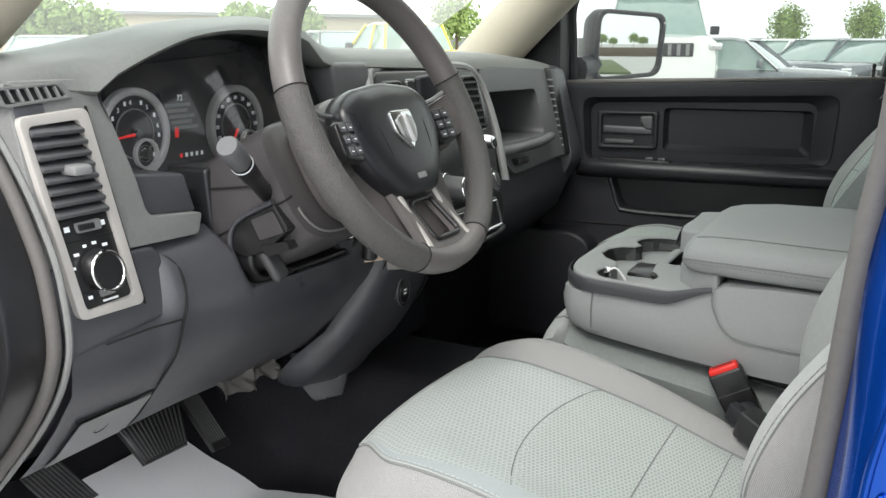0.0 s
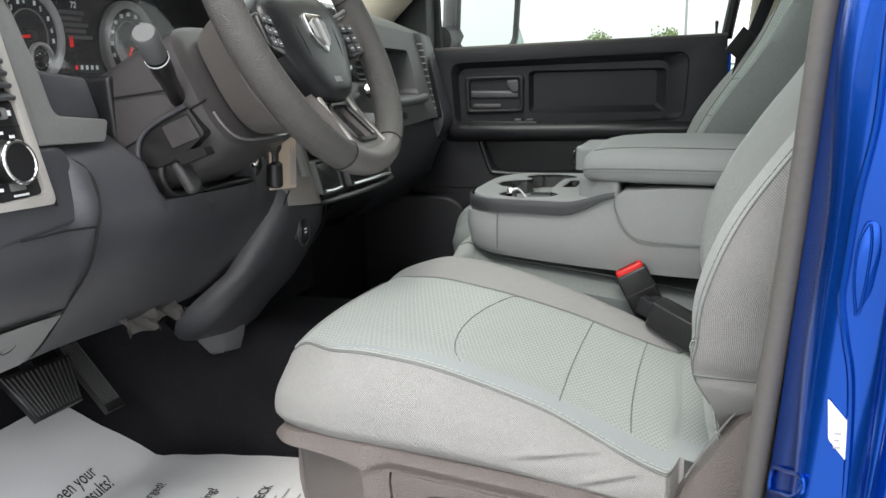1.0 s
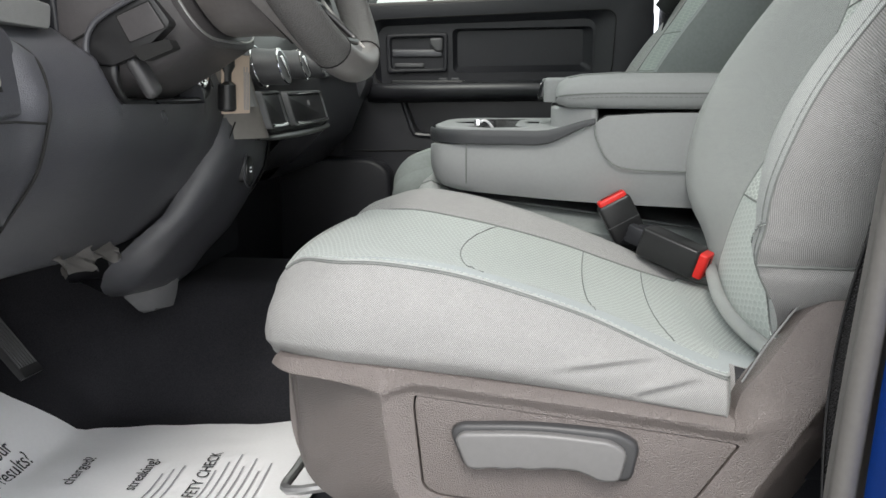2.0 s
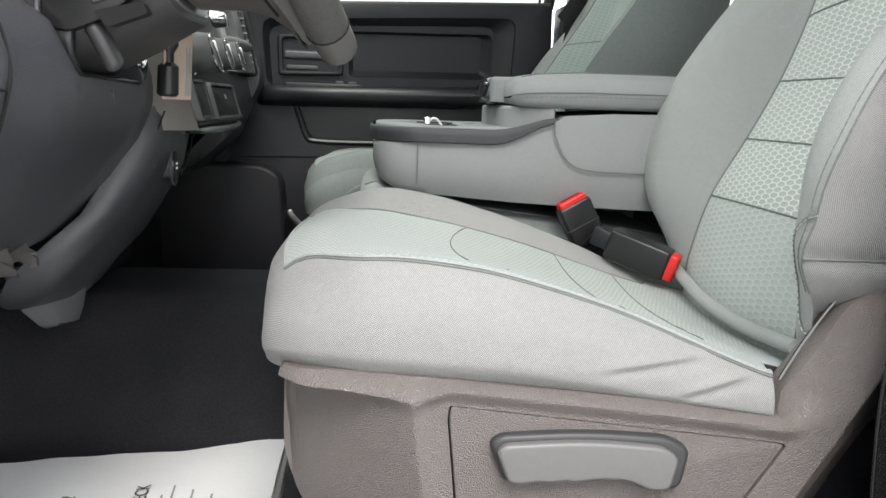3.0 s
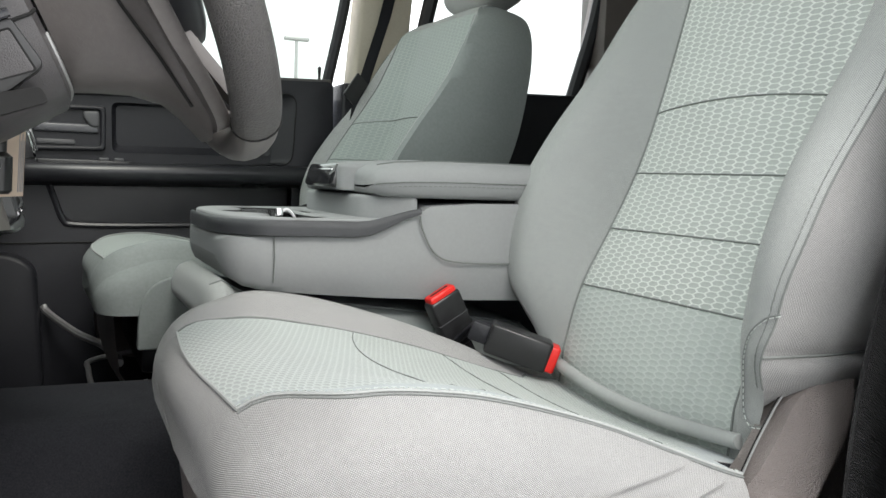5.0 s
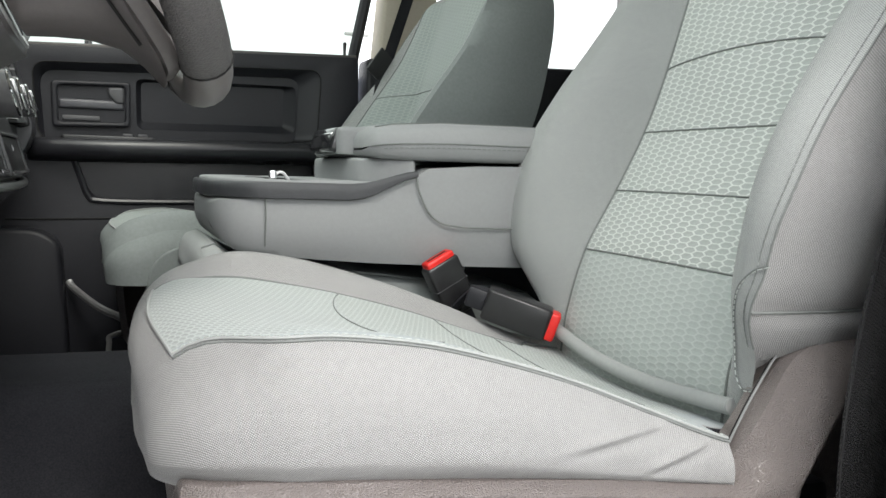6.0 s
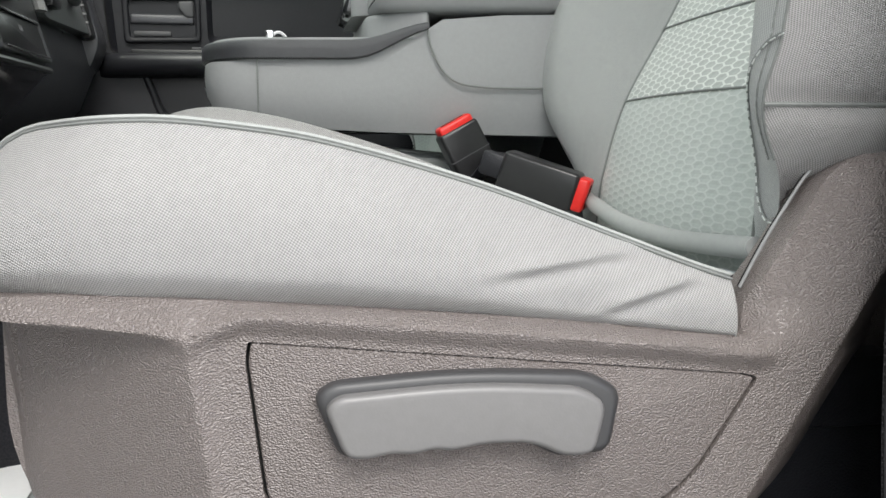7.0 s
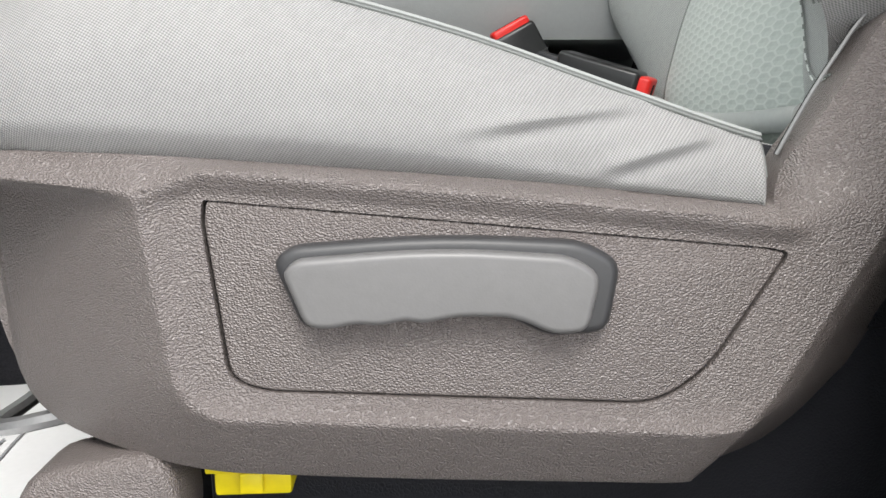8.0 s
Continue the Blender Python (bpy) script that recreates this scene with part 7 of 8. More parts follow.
for y, r, z in ((1.240, 0.0255, 1.253), (1.352, 0.0215, 1.258), (1.462, 0.0215, 1.260)):
    kn = part("climate_knob", tip(tube([(-0.660, y, z), (-0.648, y, z), (-0.646, y, z), (-0.614, y, z), (-0.611, y, z), (-0.611, y, z)], [r * 1.12, r * 1.12, r, r * 0.95, r * 0.86, r * 0.6], 36)), M_DASHFOOT, dash, "round black climate knob with chrome ring")
    part("knob_ring", tip(tube([(-0.6125, y + r * 0.90 * math.cos(a * math.pi / 16), z + r * 0.90 * math.sin(a * math.pi / 16)) for a in range(32)], 0.0016, 6, closed=True)), M_CHROME, kn)
    part("base_ring", tip(tube([(-0.6470, y + r * 1.13 * math.cos(a * math.pi / 16), z + r * 1.13 * math.sin(a * math.pi / 16)) for a in range(32)], 0.0012, 6, closed=True)), M_CHROME, kn)
    part("knob_bar", tip(turned(box((-0.003, -0.003, -r * 0.62), (0.003, 0.003, r * 0.62), 0.001), Matrix.Translation((-0.6105, y, z)) @ pose(0, 0, 0, 25, 0, 0))), M_CHROME, kn)
part("volume_knob", tip(join(rod((-0.652, 1.530, 1.318), (-0.628, 1.530, 1.318), 0.014, 0.012, 24, 0.002))), M_CHROME, dash, "chrome volume knob")
for y0, y1, z0, z1 in ((1.216, 1.290, 1.172, 1.216), (1.330, 1.520, 1.170, 1.214)):
    hoop = part("switch_frame", tip(prism(rect(y0 - 0.005, z0 - 0.004, y1 + 0.005, z1 + 0.004, 0.006), "x", -0.66, -0.6455, 0.003, 2, holes=[rect(y0, z0, y1, z1, 0.004)])), M_STACK, dash, "dark frame of a switch bank")
    b = part("switch_bank", tip(prism(rect(y0 + 0.001, z0 + 0.001, y1 - 0.001, z1 - 0.001, 0.004), "x", -0.66, -0.648, 0.002)), M_BLACKSMOOTH, hoop, "glossy black switch bank")
    part("bank_lip", tip(tube([(-0.6455, y0 + 0.006, z0 + 0.001), (-0.6445, (y0 + y1) / 2, z0), (-0.6455, y1 - 0.006, z0 + 0.001)], 0.0022, 8)), M_CHROME, hoop)
    if y1 > 1.4:
        part("bank_lip", tip(tube([(-0.6455, y0 + 0.004, z1), (-0.6455, y1 - 0.004, z1)], 0.0010, 8)), M_CHROME, hoop)
        for q in (0.0, 0.008):
            part("switch_mark", tip(box((-0.6482, 1.428 + q, 1.196), (-0.6476, 1.4315 + q, 1.203))), M_PALEINK, hoop)
part("stack_sill", tip(tube(smooth([(-0.668, 1.205, 1.157), (-0.655, 1.235, 1.156), (-0.650, 1.38, 1.155), (-0.655, 1.53, 1.157), (-0.668, 1.558, 1.162)], 6), 0.0045, 8)), M_BLACKSMOOTH, dash, "black sill below the switches")
socket = [[(x, y, z) for x, z in ((-0.622, 1.152), (-0.628, 1.146), (-0.648, 1.125), (-0.684, 1.092), (-0.74, 1.075))] for y in (1.292, 1.30, 1.40, 1.50, 1.528, 1.535)]
part("socket_panel", loft(socket), M_PIANO, dash, "glossy black lower socket panel", 60)
# lower left fairing of the stack running down to the tunnel
def fairing_rows():
    """Rows down the fairing: left edge against the knee panel, rounded front, right edge at the footwell."""
    rows = []
    for z, xl, yl, xf, yf, xr, yr in [(1.190, -0.690, 1.165, -0.650, 1.186, -0.645, 1.285), (1.158, -0.688, 1.150, -0.648, 1.186, -0.643, 1.290), (1.110, -0.705, 1.135, -0.660, 1.180, -0.655, 1.295), (1.060, -0.735, 1.120, -0.690, 1.165, -0.682, 1.295),
                                      (1.020, -0.775, 1.090, -0.722, 1.140, -0.705, 1.280), (0.985, -0.812, 1.100, -0.752, 1.140, -0.735, 1.255), (0.960, -0.830, 1.120, -0.778, 1.148, -0.752, 1.245), (0.945, -0.836, 1.140, -0.800, 1.160, -0.768, 1.235), (0.939, -0.834, 1.152, -0.812, 1.168, -0.790, 1.225)]:
        row = []
        for q in range(7):
            t = q / 6
            row.append((xl + (xf - xl) * math.sin(t * math.pi / 2), yl + (yf - yl) * (1 - math.cos(t * math.pi / 2)), z))
        for q in range(1, 9):
            t = q / 8
            row.append((xf + (xr - xf) * t + 0.006 * math.sin(math.pi * t), yf + (yr - yf) * t, z))
        row += [(xr - 0.012, yr + 0.006, z), (xr - 0.14, yr + 0.012, z)]
        rows.append(row)
    return rows


part("stack_fairing", loft(fairing_rows(), caps=True), M_DASH, dash, "charcoal fairing below the stack", 60)
foot_box = []
for z, xl, xr in ((0.985, -0.850, -0.760), (0.950, -0.840, -0.762), (0.930, -0.828, -0.766), (0.912, -0.808, -0.772), (0.909, -0.800, -0.780)):
    foot_box.append([(xl, 1.180, z), ((xl + xr) / 2, 1.194, z), (xr - 0.006, 1.206, z), (xr, 1.216, z), (xr - 0.010, 1.238, z), (xl - 0.01, 1.250, z)])
part("fairing_foot", loft(foot_box, closed=True, caps=True), M_DASHFOOT, dash, "charcoal foot of the fairing on the tunnel", 40)
part("fairing_gap", tube(smooth([(-0.6500, 1.172, 1.180), (-0.664, 1.160, 1.140), (-0.690, 1.150, 1.095), (-0.716, 1.145, 1.060), (-0.7335, 1.132, 1.036)], 6), 0.0010, 6), M_GAP, dash)
part("fairing_gap", tube(smooth([(-0.7335, 1.132, 1.036), (-0.752, 1.112, 1.030), (-0.770, 1.095, 1.026)], 4), 0.0010, 6), M_GAP, dash)
part("fairing_gap", tube(smooth([(-0.6405, 1.286, 1.150), (-0.6500, 1.290, 1.110), (-0.672, 1.292, 1.075), (-0.690, 1.288, 1.050)], 5), 0.0010, 6), M_GAP, dash)
park = part("park_button", prism(circle(1.216, 1.112, 0.015, 24, 0.019), "x", -0.675, -0.6465, 0.003), M_BLACKSMOOTH, dash, "round black switch")
part("button_rim", tube([(-0.6500, 1.216 + 0.019 * math.cos(a * math.pi / 12), 1.112 + 0.024 * math.sin(a * math.pi / 12)) for a in range(24)], 0.0018, 6, closed=True), M_DASH, park)
for zz in (1.108, 1.1135):
    part("switch_mark", box((-0.6468, 1.211, zz), (-0.6462, 1.219, zz + 0.0025)), M_DIGITS, park)
part("lower_tray", prism(rounded([(1.26, 1.10), (1.55, 1.10), (1.57, 0.93), (1.24, 0.93)], 0.02), "x", -0.95, -0.80), M_BLACK, dash)
# upper pod between dials and stack
part("upper_pod", prism(rounded([(1.105, 1.468), (1.205, 1.466), (1.21, 1.40), (1.125, 1.40)], 0.015), "x", -0.80, -0.70, 0.012, 3), M_STACK, dash)
# bin and glove box ahead of the passenger
bin_hole = rounded([(1.618, 1.402), (1.872, 1.398), (1.868, 1.302), (1.622, 1.304)], 0.016, 5)
part("passenger_face", tip(prism(rounded([(1.605, 1.452), (1.93, 1.440), (2.03, 1.43), (2.05, 1.26), (2.0, 1.25), (1.66, 1.24), (1.605, 1.285)], 0.02, 4), "x", -0.80, -0.662, 0.008, 4, holes=[bin_hole])), M_STACK, dash, "grey dash face ahead of the passenger")
part("bin_wall", tip(loft([[(-0.663, y, z) for y, z in bin_hole], [(-0.78, 1.74 + (y - 1.74) * 0.92, z) for y, z in bin_hole]], closed=True)), M_DASHFOOT, dash, "open dark storage bin")
part("bin_back", tip(prism([(1.74 + (y - 1.74) * 0.93, z) for y, z in bin_hole], "x", -0.80, -0.778)), M_HUB, dash)
part("bin_lip", tube(smooth([(-0.660, 1.612, 1.290), (-0.648, 1.66, 1.291), (-0.646, 1.80, 1.293), (-0.656, 1.880, 1.296)], 5), 0.010, 10), M_STACK, dash)
part("glove_latch", box((-0.660, 1.665, 1.258), (-0.640, 1.715, 1.272), 0.003), M_BLACKSMOOTH, dash)
part("glove_box", loft([[(x, y, z) for x, z in ((-0.672, 1.245), (-0.660, 1.19), (-0.69, 1.12), (-0.76, 1.05), (-0.86, 1.03))] for y in (1.63, 1.75, 1.88, 2.03)]), M_DASH, dash, "charcoal glove box door", 60)
rv = part("side_outlet", prism(rounded([(-0.715, 1.440), (-0.690, 1.440), (-0.646, 1.245), (-0.668, 1.240)], 0.008), "y", 1.99, 1.955, 0.003), M_BLACKSMOOTH, dash, "black side air outlet")
for k in range(11):
    z = 1.415 - 0.0145 * k
    x = -0.698 + (1.43 - z) * 0.23
    part("slat", box((x - 0.006, 1.952, z - 0.0015), (x + 0.010, 1.957, z + 0.0015)), M_TRIMGREY, rv)
part("dash_end_cap", prism(rounded([(-1.2, 1.42), (-0.70, 1.445), (-0.640, 1.24), (-0.66, 1.19), (-0.9, 1.05), (-1.2, 1.05)], 0.02), "y", 2.06, 1.99, 0.008), M_DASH, dash)
part("left_end_cap", prism(rounded([(-1.2, 1.42), (-0.72, 1.45), (-0.684, 1.26), (-0.676, 1.20), (-0.72, 1.11), (-0.79, 1.045), (-1.2, 1.03)], 0.02), "y", 0.64, 0.606, 0.006), M_DASH, dash)

# small clip-on holder at the left centre outlet
hold = thing("phone_holder", "black phone holder clipped to the centre outlet", "phone holder", (-0.635, 1.27, 1.40))
part("holder_pad", turned(box((-0.008, -0.028, -0.040), (0.006, 0.028, 0.040), 0.006, 3), Matrix.Translation((-0.625, 1.258, 1.408)) @ pose(0, 0, 0, 6, 0, -14)), M_BLACK, hold)
part("holder_edge", turned(box((-0.009, 0.026, -0.038), (0.012, 0.030, 0.038), 0.001), Matrix.Translation((-0.625, 1.258, 1.408)) @ pose(0, 0, 0, 6, 0, -14)), M_CHROME, hold)
part("holder_clip", box((-0.655, 1.245, 1.395), (-0.628, 1.268, 1.412), 0.002), M_BLACKSMOOTH, hold)

# ignition key with paper tag
key = thing("ignition_key", "black ignition key with a cream paper tag hanging from the dash", "key", (-0.63, 1.11, 1.24))
part("lock_ring", tube([(-0.648, 1.060 + 0.014 * math.cos(a * math.pi / 10), 1.243 + 0.014 * math.sin(a * math.pi / 10)) for a in range(20)], 0.004, 8, closed=True), M_CHROME, key)
part("key_tag", turned(box((-0.0006, -0.021, -0.034), (0.0006, 0.021, 0.036)), Matrix.Translation((-0.6151, 1.0841, 1.2284)) @ pose(0, 0, 0, 0, 3, -32)), M_CREAM, key, "cream paper tag")
tagm = Matrix.Translation((-0.6262, 1.0770, 1.2317)) @ pose(0, 0, 0, 0, 3, -32)
part("key_fob", turned(join(tube([(0.004, 0, -0.034), (0.004, 0, -0.031), (0.004, 0, -0.002), (0.004, 0, 0.002)], [0.009, 0.0115, 0.011, 0.006], 16), tube([(0.004, 0, 0.0), (0.004, 0, 0.012), (0.004, 0, 0.020), (0.004, 0, 0.030)], [0.006, 0.006, 0.0105, 0.010], 16)), tagm), M_BLACKSMOOTH, key, "black key fob")
part("fob_ring", turned(tube([(0.004, 0.0118 * math.cos(a * math.pi / 8), -0.0265 + 0 * a) for a in range(2)], 0.001, 5), tagm), M_CHROME, key)
for k in range(4):
    part("tag_line", turned(box((0.0006, 0.012 + 0.0022 * k, -0.030), (0.0010, 0.013 + 0.0022 * k, 0.022 - 0.006 * (k % 2))), Matrix.Translation((-0.6151, 1.0841, 1.2284)) @ pose(0, 0, 0, 0, 3, -32)), M_PALEINK, key)

# ---- pedals and floor things ----
M_PEDALRIB = material("worn_pedal_rubber", (0.040, 0.040, 0.042), 0.55)
def pedal(name, label, quad, arm_top, ribs, along):
    p = thing(name, label, "pedal", tuple(sum((Vector(q) for q in quad), Vector()) / 4), "pedals")
    a, b, c, d = [Vector(q) for q in quad]       # upper left, upper right, lower right, lower left
    nrm = (b - a).cross(d - a).normalized()
    if nrm.x < 0:
        nrm = -nrm
    rows = []
    for s in (-0.012, -0.002, 0.0):
        k = 1.0 if s < 0 else 0.93
        m = (a + b + c + d) / 4
        rows.append([m + (q - m) * k + nrm * s for q in (a, a.lerp(b, 0.5), b, b.lerp(c, 0.5), c, c.lerp(d, 0.5), d, d.lerp(a, 0.5))])
    part("pad", loft(rows, closed=True, caps=True), M_BLACKSMOOTH, p, "black rubber pad")
    for k in range(ribs):
        t = (k + 0.8) / (ribs + 0.6)
        if along:
            q0, q1 = a.lerp(b, t).lerp(d.lerp(c, t), 0.08), a.lerp(b, t).lerp(d.lerp(c, t), 0.92)
        else:
            q0, q1 = a.lerp(d, t).lerp(b.lerp(c, t), 0.08), a.lerp(d, t).lerp(b.lerp(c, t), 0.92)
        part("rib", tube([q0 + nrm * 0.0005, q1 + nrm * 0.0005], 0.0016, 6), M_PEDALRIB, p)
    m = a.lerp(b, 0.5).lerp(d.lerp(c, 0.5), 0.35)
    part("pedal_arm", tube(smooth([m - nrm * 0.01, m.lerp(Vector(arm_top), 0.5) - nrm * 0.01, arm_top], 5), 0.010, 8), M_BLACK, p)
    return p


pedal("brake_pedal", "wide black ribbed brake pedal", [(-0.925, 0.868, 0.968), (-0.905, 0.978, 0.968), (-0.868, 0.952, 0.912), (-0.885, 0.886, 0.905)], (-1.05, 0.93, 1.12), 14, True)
pedal("accelerator_pedal", "long narrow black ribbed accelerator pedal", [(-0.995, 1.020, 1.00), (-0.985, 1.052, 1.00), (-0.888, 1.068, 0.860), (-0.895, 1.036, 0.858)], (-1.08, 1.03, 1.10), 7, True)
pedal("parking_brake_pedal", "small black ribbed parking brake pedal", [(-0.905, 0.690, 0.985), (-0.895, 0.742, 0.985), (-0.862, 0.782, 0.915), (-0.870, 0.730, 0.910)], (-1.02, 0.70, 1.10), 9, True)

# paper floor cover
def mat_edge(x):
    return table(x, [(-1.02, 1.060), (-0.99, 1.072), (-0.962, 1.085), (-0.905, 1.120), (-0.84, 1.146), (-0.73, 1.172), (-0.63, 1.187), (-0.52, 1.232)])


def mat_z(x, y):
    z = 0.745 + max(0.0, -0.88 - x) * 0.85
    return max(z, 0.748) + 0.004 * noise.noise(Vector((x * 9, y * 9, 0))) + 0.002 * noise.noise(Vector((x * 26, y * 26, 3)))


paper = thing("paper_floor_mat", "crumpled white printed paper floor mat on the carpet", "floor mat", (-0.75, 0.9, 0.75))
rows = []
for i in range(46):
    x = -1.01 + (1.01 - 0.505) * i / 45
    e = mat_edge(x)
    rows.append([(x, 0.64 + (e - 0.64) * j / 40, mat_z(x, 0.64 + (e - 0.64) * j / 40)) for j in range(41)])
sheet = part("sheet", loft(rows), M_PAPER, paper, "white printed paper", 60)


def mat_text(txt, size, x, y, turn, mat=M_INK):
    m = Matrix.Translation((x, y, 0)) @ pose(0, 0, 0, 0, 0, turn)
    t = writing("mat_text", txt, size, m, mat, sheet, "", "RIGHT")
    for v in t.data.vertices:
        v.co.z = mat_z(v.co.x, v.co.y) + 0.0022 + (0.0003 if v.co.z > 0 else 0)
    return t


def mat_bars(x, y, turn, n, length, gap):
    for k in range(n):
        ca, sa = math.cos(radians(turn)), math.sin(radians(turn))
        bm = bmesh.new()
        L = length * (0.8 + 0.2 * ((k * 7) % 5) / 4)
        pts = []
        for s in range(13):
            for w in (0, 0.0022):
                px = x + ca * L * s / 12 + sa * (gap * k + w)
                py = y + sa * L * s / 12 - ca * (gap * k + w)
                pts.append(bm.verts.new((px, py, mat_z(px, py) + 0.002)))
        for s in range(12):
            bm.faces.new((pts[2 * s], pts[2 * s + 1], pts[2 * s + 3], pts[2 * s + 2]))
        part("mat_text_line", bm, M_PALEINK, sheet)


MAT_TEXT_TURN = 94.0
mat_text("you seen your", 0.0235, -0.905, 1.012, MAT_TEXT_TURN)
mat_text("tion results?", 0.0235, -0.884, 1.022, MAT_TEXT_TURN)
mat_text("charged?", 0.0215, -0.808, 1.042, MAT_TEXT_TURN)
mat_text("streaking?", 0.0215, -0.726, 1.048, MAT_TEXT_TURN)
mat_text("SAFETY CHECK", 0.0215, -0.650, 1.075, MAT_TEXT_TURN)
mat_bars(-0.700, 0.93, MAT_TEXT_TURN, 3, 0.10, 0.011)
mat_bars(-0.630, 0.85, MAT_TEXT_TURN, 7, 0.22, 0.011)
# torn felt hanging under the knee panel
rows = []
for j in range(8):
    rows.append([(-0.772 + 0.010 * math.sin(i * 0.55 + j * 0.4) + 0.006 * noise.noise(Vector((i * 0.5, j * 0.6, 0))) + 0.003 * j, 0.905 + 0.0052 * i, 1.048 - 0.0048 * j * (0.75 + 0.5 * noise.noise(Vector((i * 0.33, 2, 1)))) - 0.004 * noise.noise(Vector((i * 0.6, j * 0.5, 5)))) for i in range(24)])
felt = loft(rows)
solid("felt_scrap", felt, M_RUBBER, "crumpled dark felt hanging under the knee panel", "felt")
# wedge of lining below the dash centre and blower housing
solid("footwell_lining", prism(rounded([(1.62, 1.06), (2.06, 1.06), (2.06, 0.76), (1.70, 0.76)], 0.03), "x", -1.2, -0.86, 0.02), M_BLACK, "black footwell lining ahead of the passenger", "lining", kind="structure")
kick = prism(rounded([(-0.95, 1.06), (-0.64, 1.055), (-0.60, 1.03), (-0.585, 0.78), (-0.95, 0.78)], 0.03), "y", 2.08, 2.02, 0.01, 3)
solid("kick_panel", kick, M_BLACK, "black kick panel beside the passenger footwell", "panel", kind="structure")

# ---- outside ----
def ground_sheet():
    bm = bmesh.new()
    bmesh.ops.create_grid(bm, x_segments=40, y_segments=40, size=2500)
    return bm


solid("ground", ground_sheet(), M_ASPHALT, "pale concrete car park", "ground", kind="structure", sharp=60)
verge = box((-90, 78, 0.0), (60, 200, 0.12), 0.05)
solid("grass_verge", verge, M_GRASS, "dry green grass verge beyond the car park", "grass", kind="structure")
solid("grass_verge", box((24, -60, 0.0), (30, 60, 0.12), 0.05), M_GRASS, "grass strip beside the car park", "grass", kind="structure")
solid("grass_island", box((42, -6, 0.0), (76, 4.4, 0.12), 0.05), M_GRASS, "kerbed island of green grass in the car park", "grass", kind="structure")


def car(name, label, paint, at, turn, length=4.6, width=1.85, high=1.65, kind="suv"):
    c = thing(name, label, "car", at, "parked cars")
    m = Matrix.Translation(at) @ pose(0, 0, 0, 0, 0, turn)
    L, W, H = length / 2, width / 2, high
    hood = 0.62 * H if kind != "pickup" else 0.66 * H
    # body rows along its length: x, half width, lower z, upper z
    body = []
    for x, w, z0, z1 in [(-L, 0.80, 0.35, 0.52 * H), (-L + 0.06, 0.93, 0.28, hood - 0.06), (-L + 0.35, 1.0, 0.25, hood - 0.02), (-0.35 * L, 1.0, 0.25, hood + 0.02), (0.0, 1.0, 0.25, hood + 0.04), (0.55 * L, 1.0, 0.25, hood + 0.05), (L - 0.10, 0.96, 0.30, hood + 0.03), (L, 0.86, 0.36, hood - 0.1)]:
        ring = []
        for a, b in ((-1, 0.0), (-1.0, 0.35), (-1.0, 0.75), (-0.95, 0.93), (-0.82, 1.0), (0, 1.02), (0.82, 1.0), (0.95, 0.93), (1.0, 0.75), (1.0, 0.35), (1, 0.0)):
            ring.append(m @ Vector((x, a * w * W, z0 + (z1 - z0) * b)))
        body.append(ring)
    bd = part("body", loft(body, closed=True, caps=True), PAINTS[paint], c, paint + " painted body", 40)
    x0, x1, x2, x3 = (-0.42 * L, -0.12 * L, 0.62 * L, 0.92 * L) if kind == "suv" else ((-0.30 * L, -0.05 * L, 0.30 * L, 0.42 * L))
    cab = []
    for x, w, z in ((x0, 0.93, hood + 0.02), (x1, 0.78, H - 0.05), (x1 + 0.3, 0.76, H), (x2, 0.76, H - 0.02), (x2 + 0.1, 0.77, H - 0.06), (x3, 0.92, hood + 0.05)):
        zb = hood - 0.02
        cab.append([m @ Vector((x, s * w * W if t > 0.5 else s * (w + (0.96 - w) * 0.9) * W, zb + (z - zb) * t)) for s, t in ((-1, 0), (-1, 0.55), (-1, 0.93), (-0.9, 1), (0.9, 1), (1, 0.93), (1, 0.55), (1, 0))])
    gh = part("greenhouse", loft(cab, closed=True, caps=True), M_CARGLASS, c, "glazed cabin coloured with the sky's pale reflection", 40)
    rf = []
    for x, w, z in ((x1 - 0.03, 0.80, H - 0.045), (x1 + 0.3, 0.78, H + 0.012), (x2, 0.78, H - 0.008), (x2 + 0.1, 0.79, H - 0.05)):
        rf.append([m @ Vector((x, s * w * W, z - 0.05 * (abs(s) > 0.9))) for s in (-1, -0.88, 0, 0.88, 1)])
    part("roof", loft(rf), PAINTS[paint], c, "", 50)
    for s in (-1, 1):
        for xa, xb in ((x0, x1), ((x1 + x2) / 2, (x1 + x2) / 2), (x3, x2 + 0.08)):
            part("window_post", tube([m @ Vector((xa, s * 0.955 * W, hood)), m @ Vector((xb, s * 0.79 * W, H - 0.05))], 0.035, 6), PAINTS[paint], gh)
    for sx in (-0.62, 0.60):
        for s in (-1, 1):
            p = Vector((sx * L, s * (W - 0.11), 0.36))
            wh = part("wheel", tube([m @ (p + Vector((0, s * q, 0))) for q in (-0.11, -0.09, 0.09, 0.11)], [0.33, 0.36, 0.36, 0.33], 24), M_TYRE, c)
            part("rim", tube([m @ (p + Vector((0, s * q, 0))) for q in (0.10, 0.117)], [0.23, 0.20], 18), M_METAL, wh)
    for s in (-1, 1):
        part("headlamp", turned(box((-L + 0.0, s * 0.86 * W - 0.17, hood - 0.26), (-L + 0.16, s * 0.86 * W + 0.10 - 0.03, hood - 0.13), 0.03), m), M_CHROME, c, "clear headlamp")
        part("door_mirror", turned(box((x0 + 0.28, s * (W + 0.10) - 0.09, hood + 0.03), (x0 + 0.40, s * (W + 0.10) + 0.09, hood + 0.20), 0.03), m), M_BLACK if kind == "pickup" else PAINTS[paint], c)
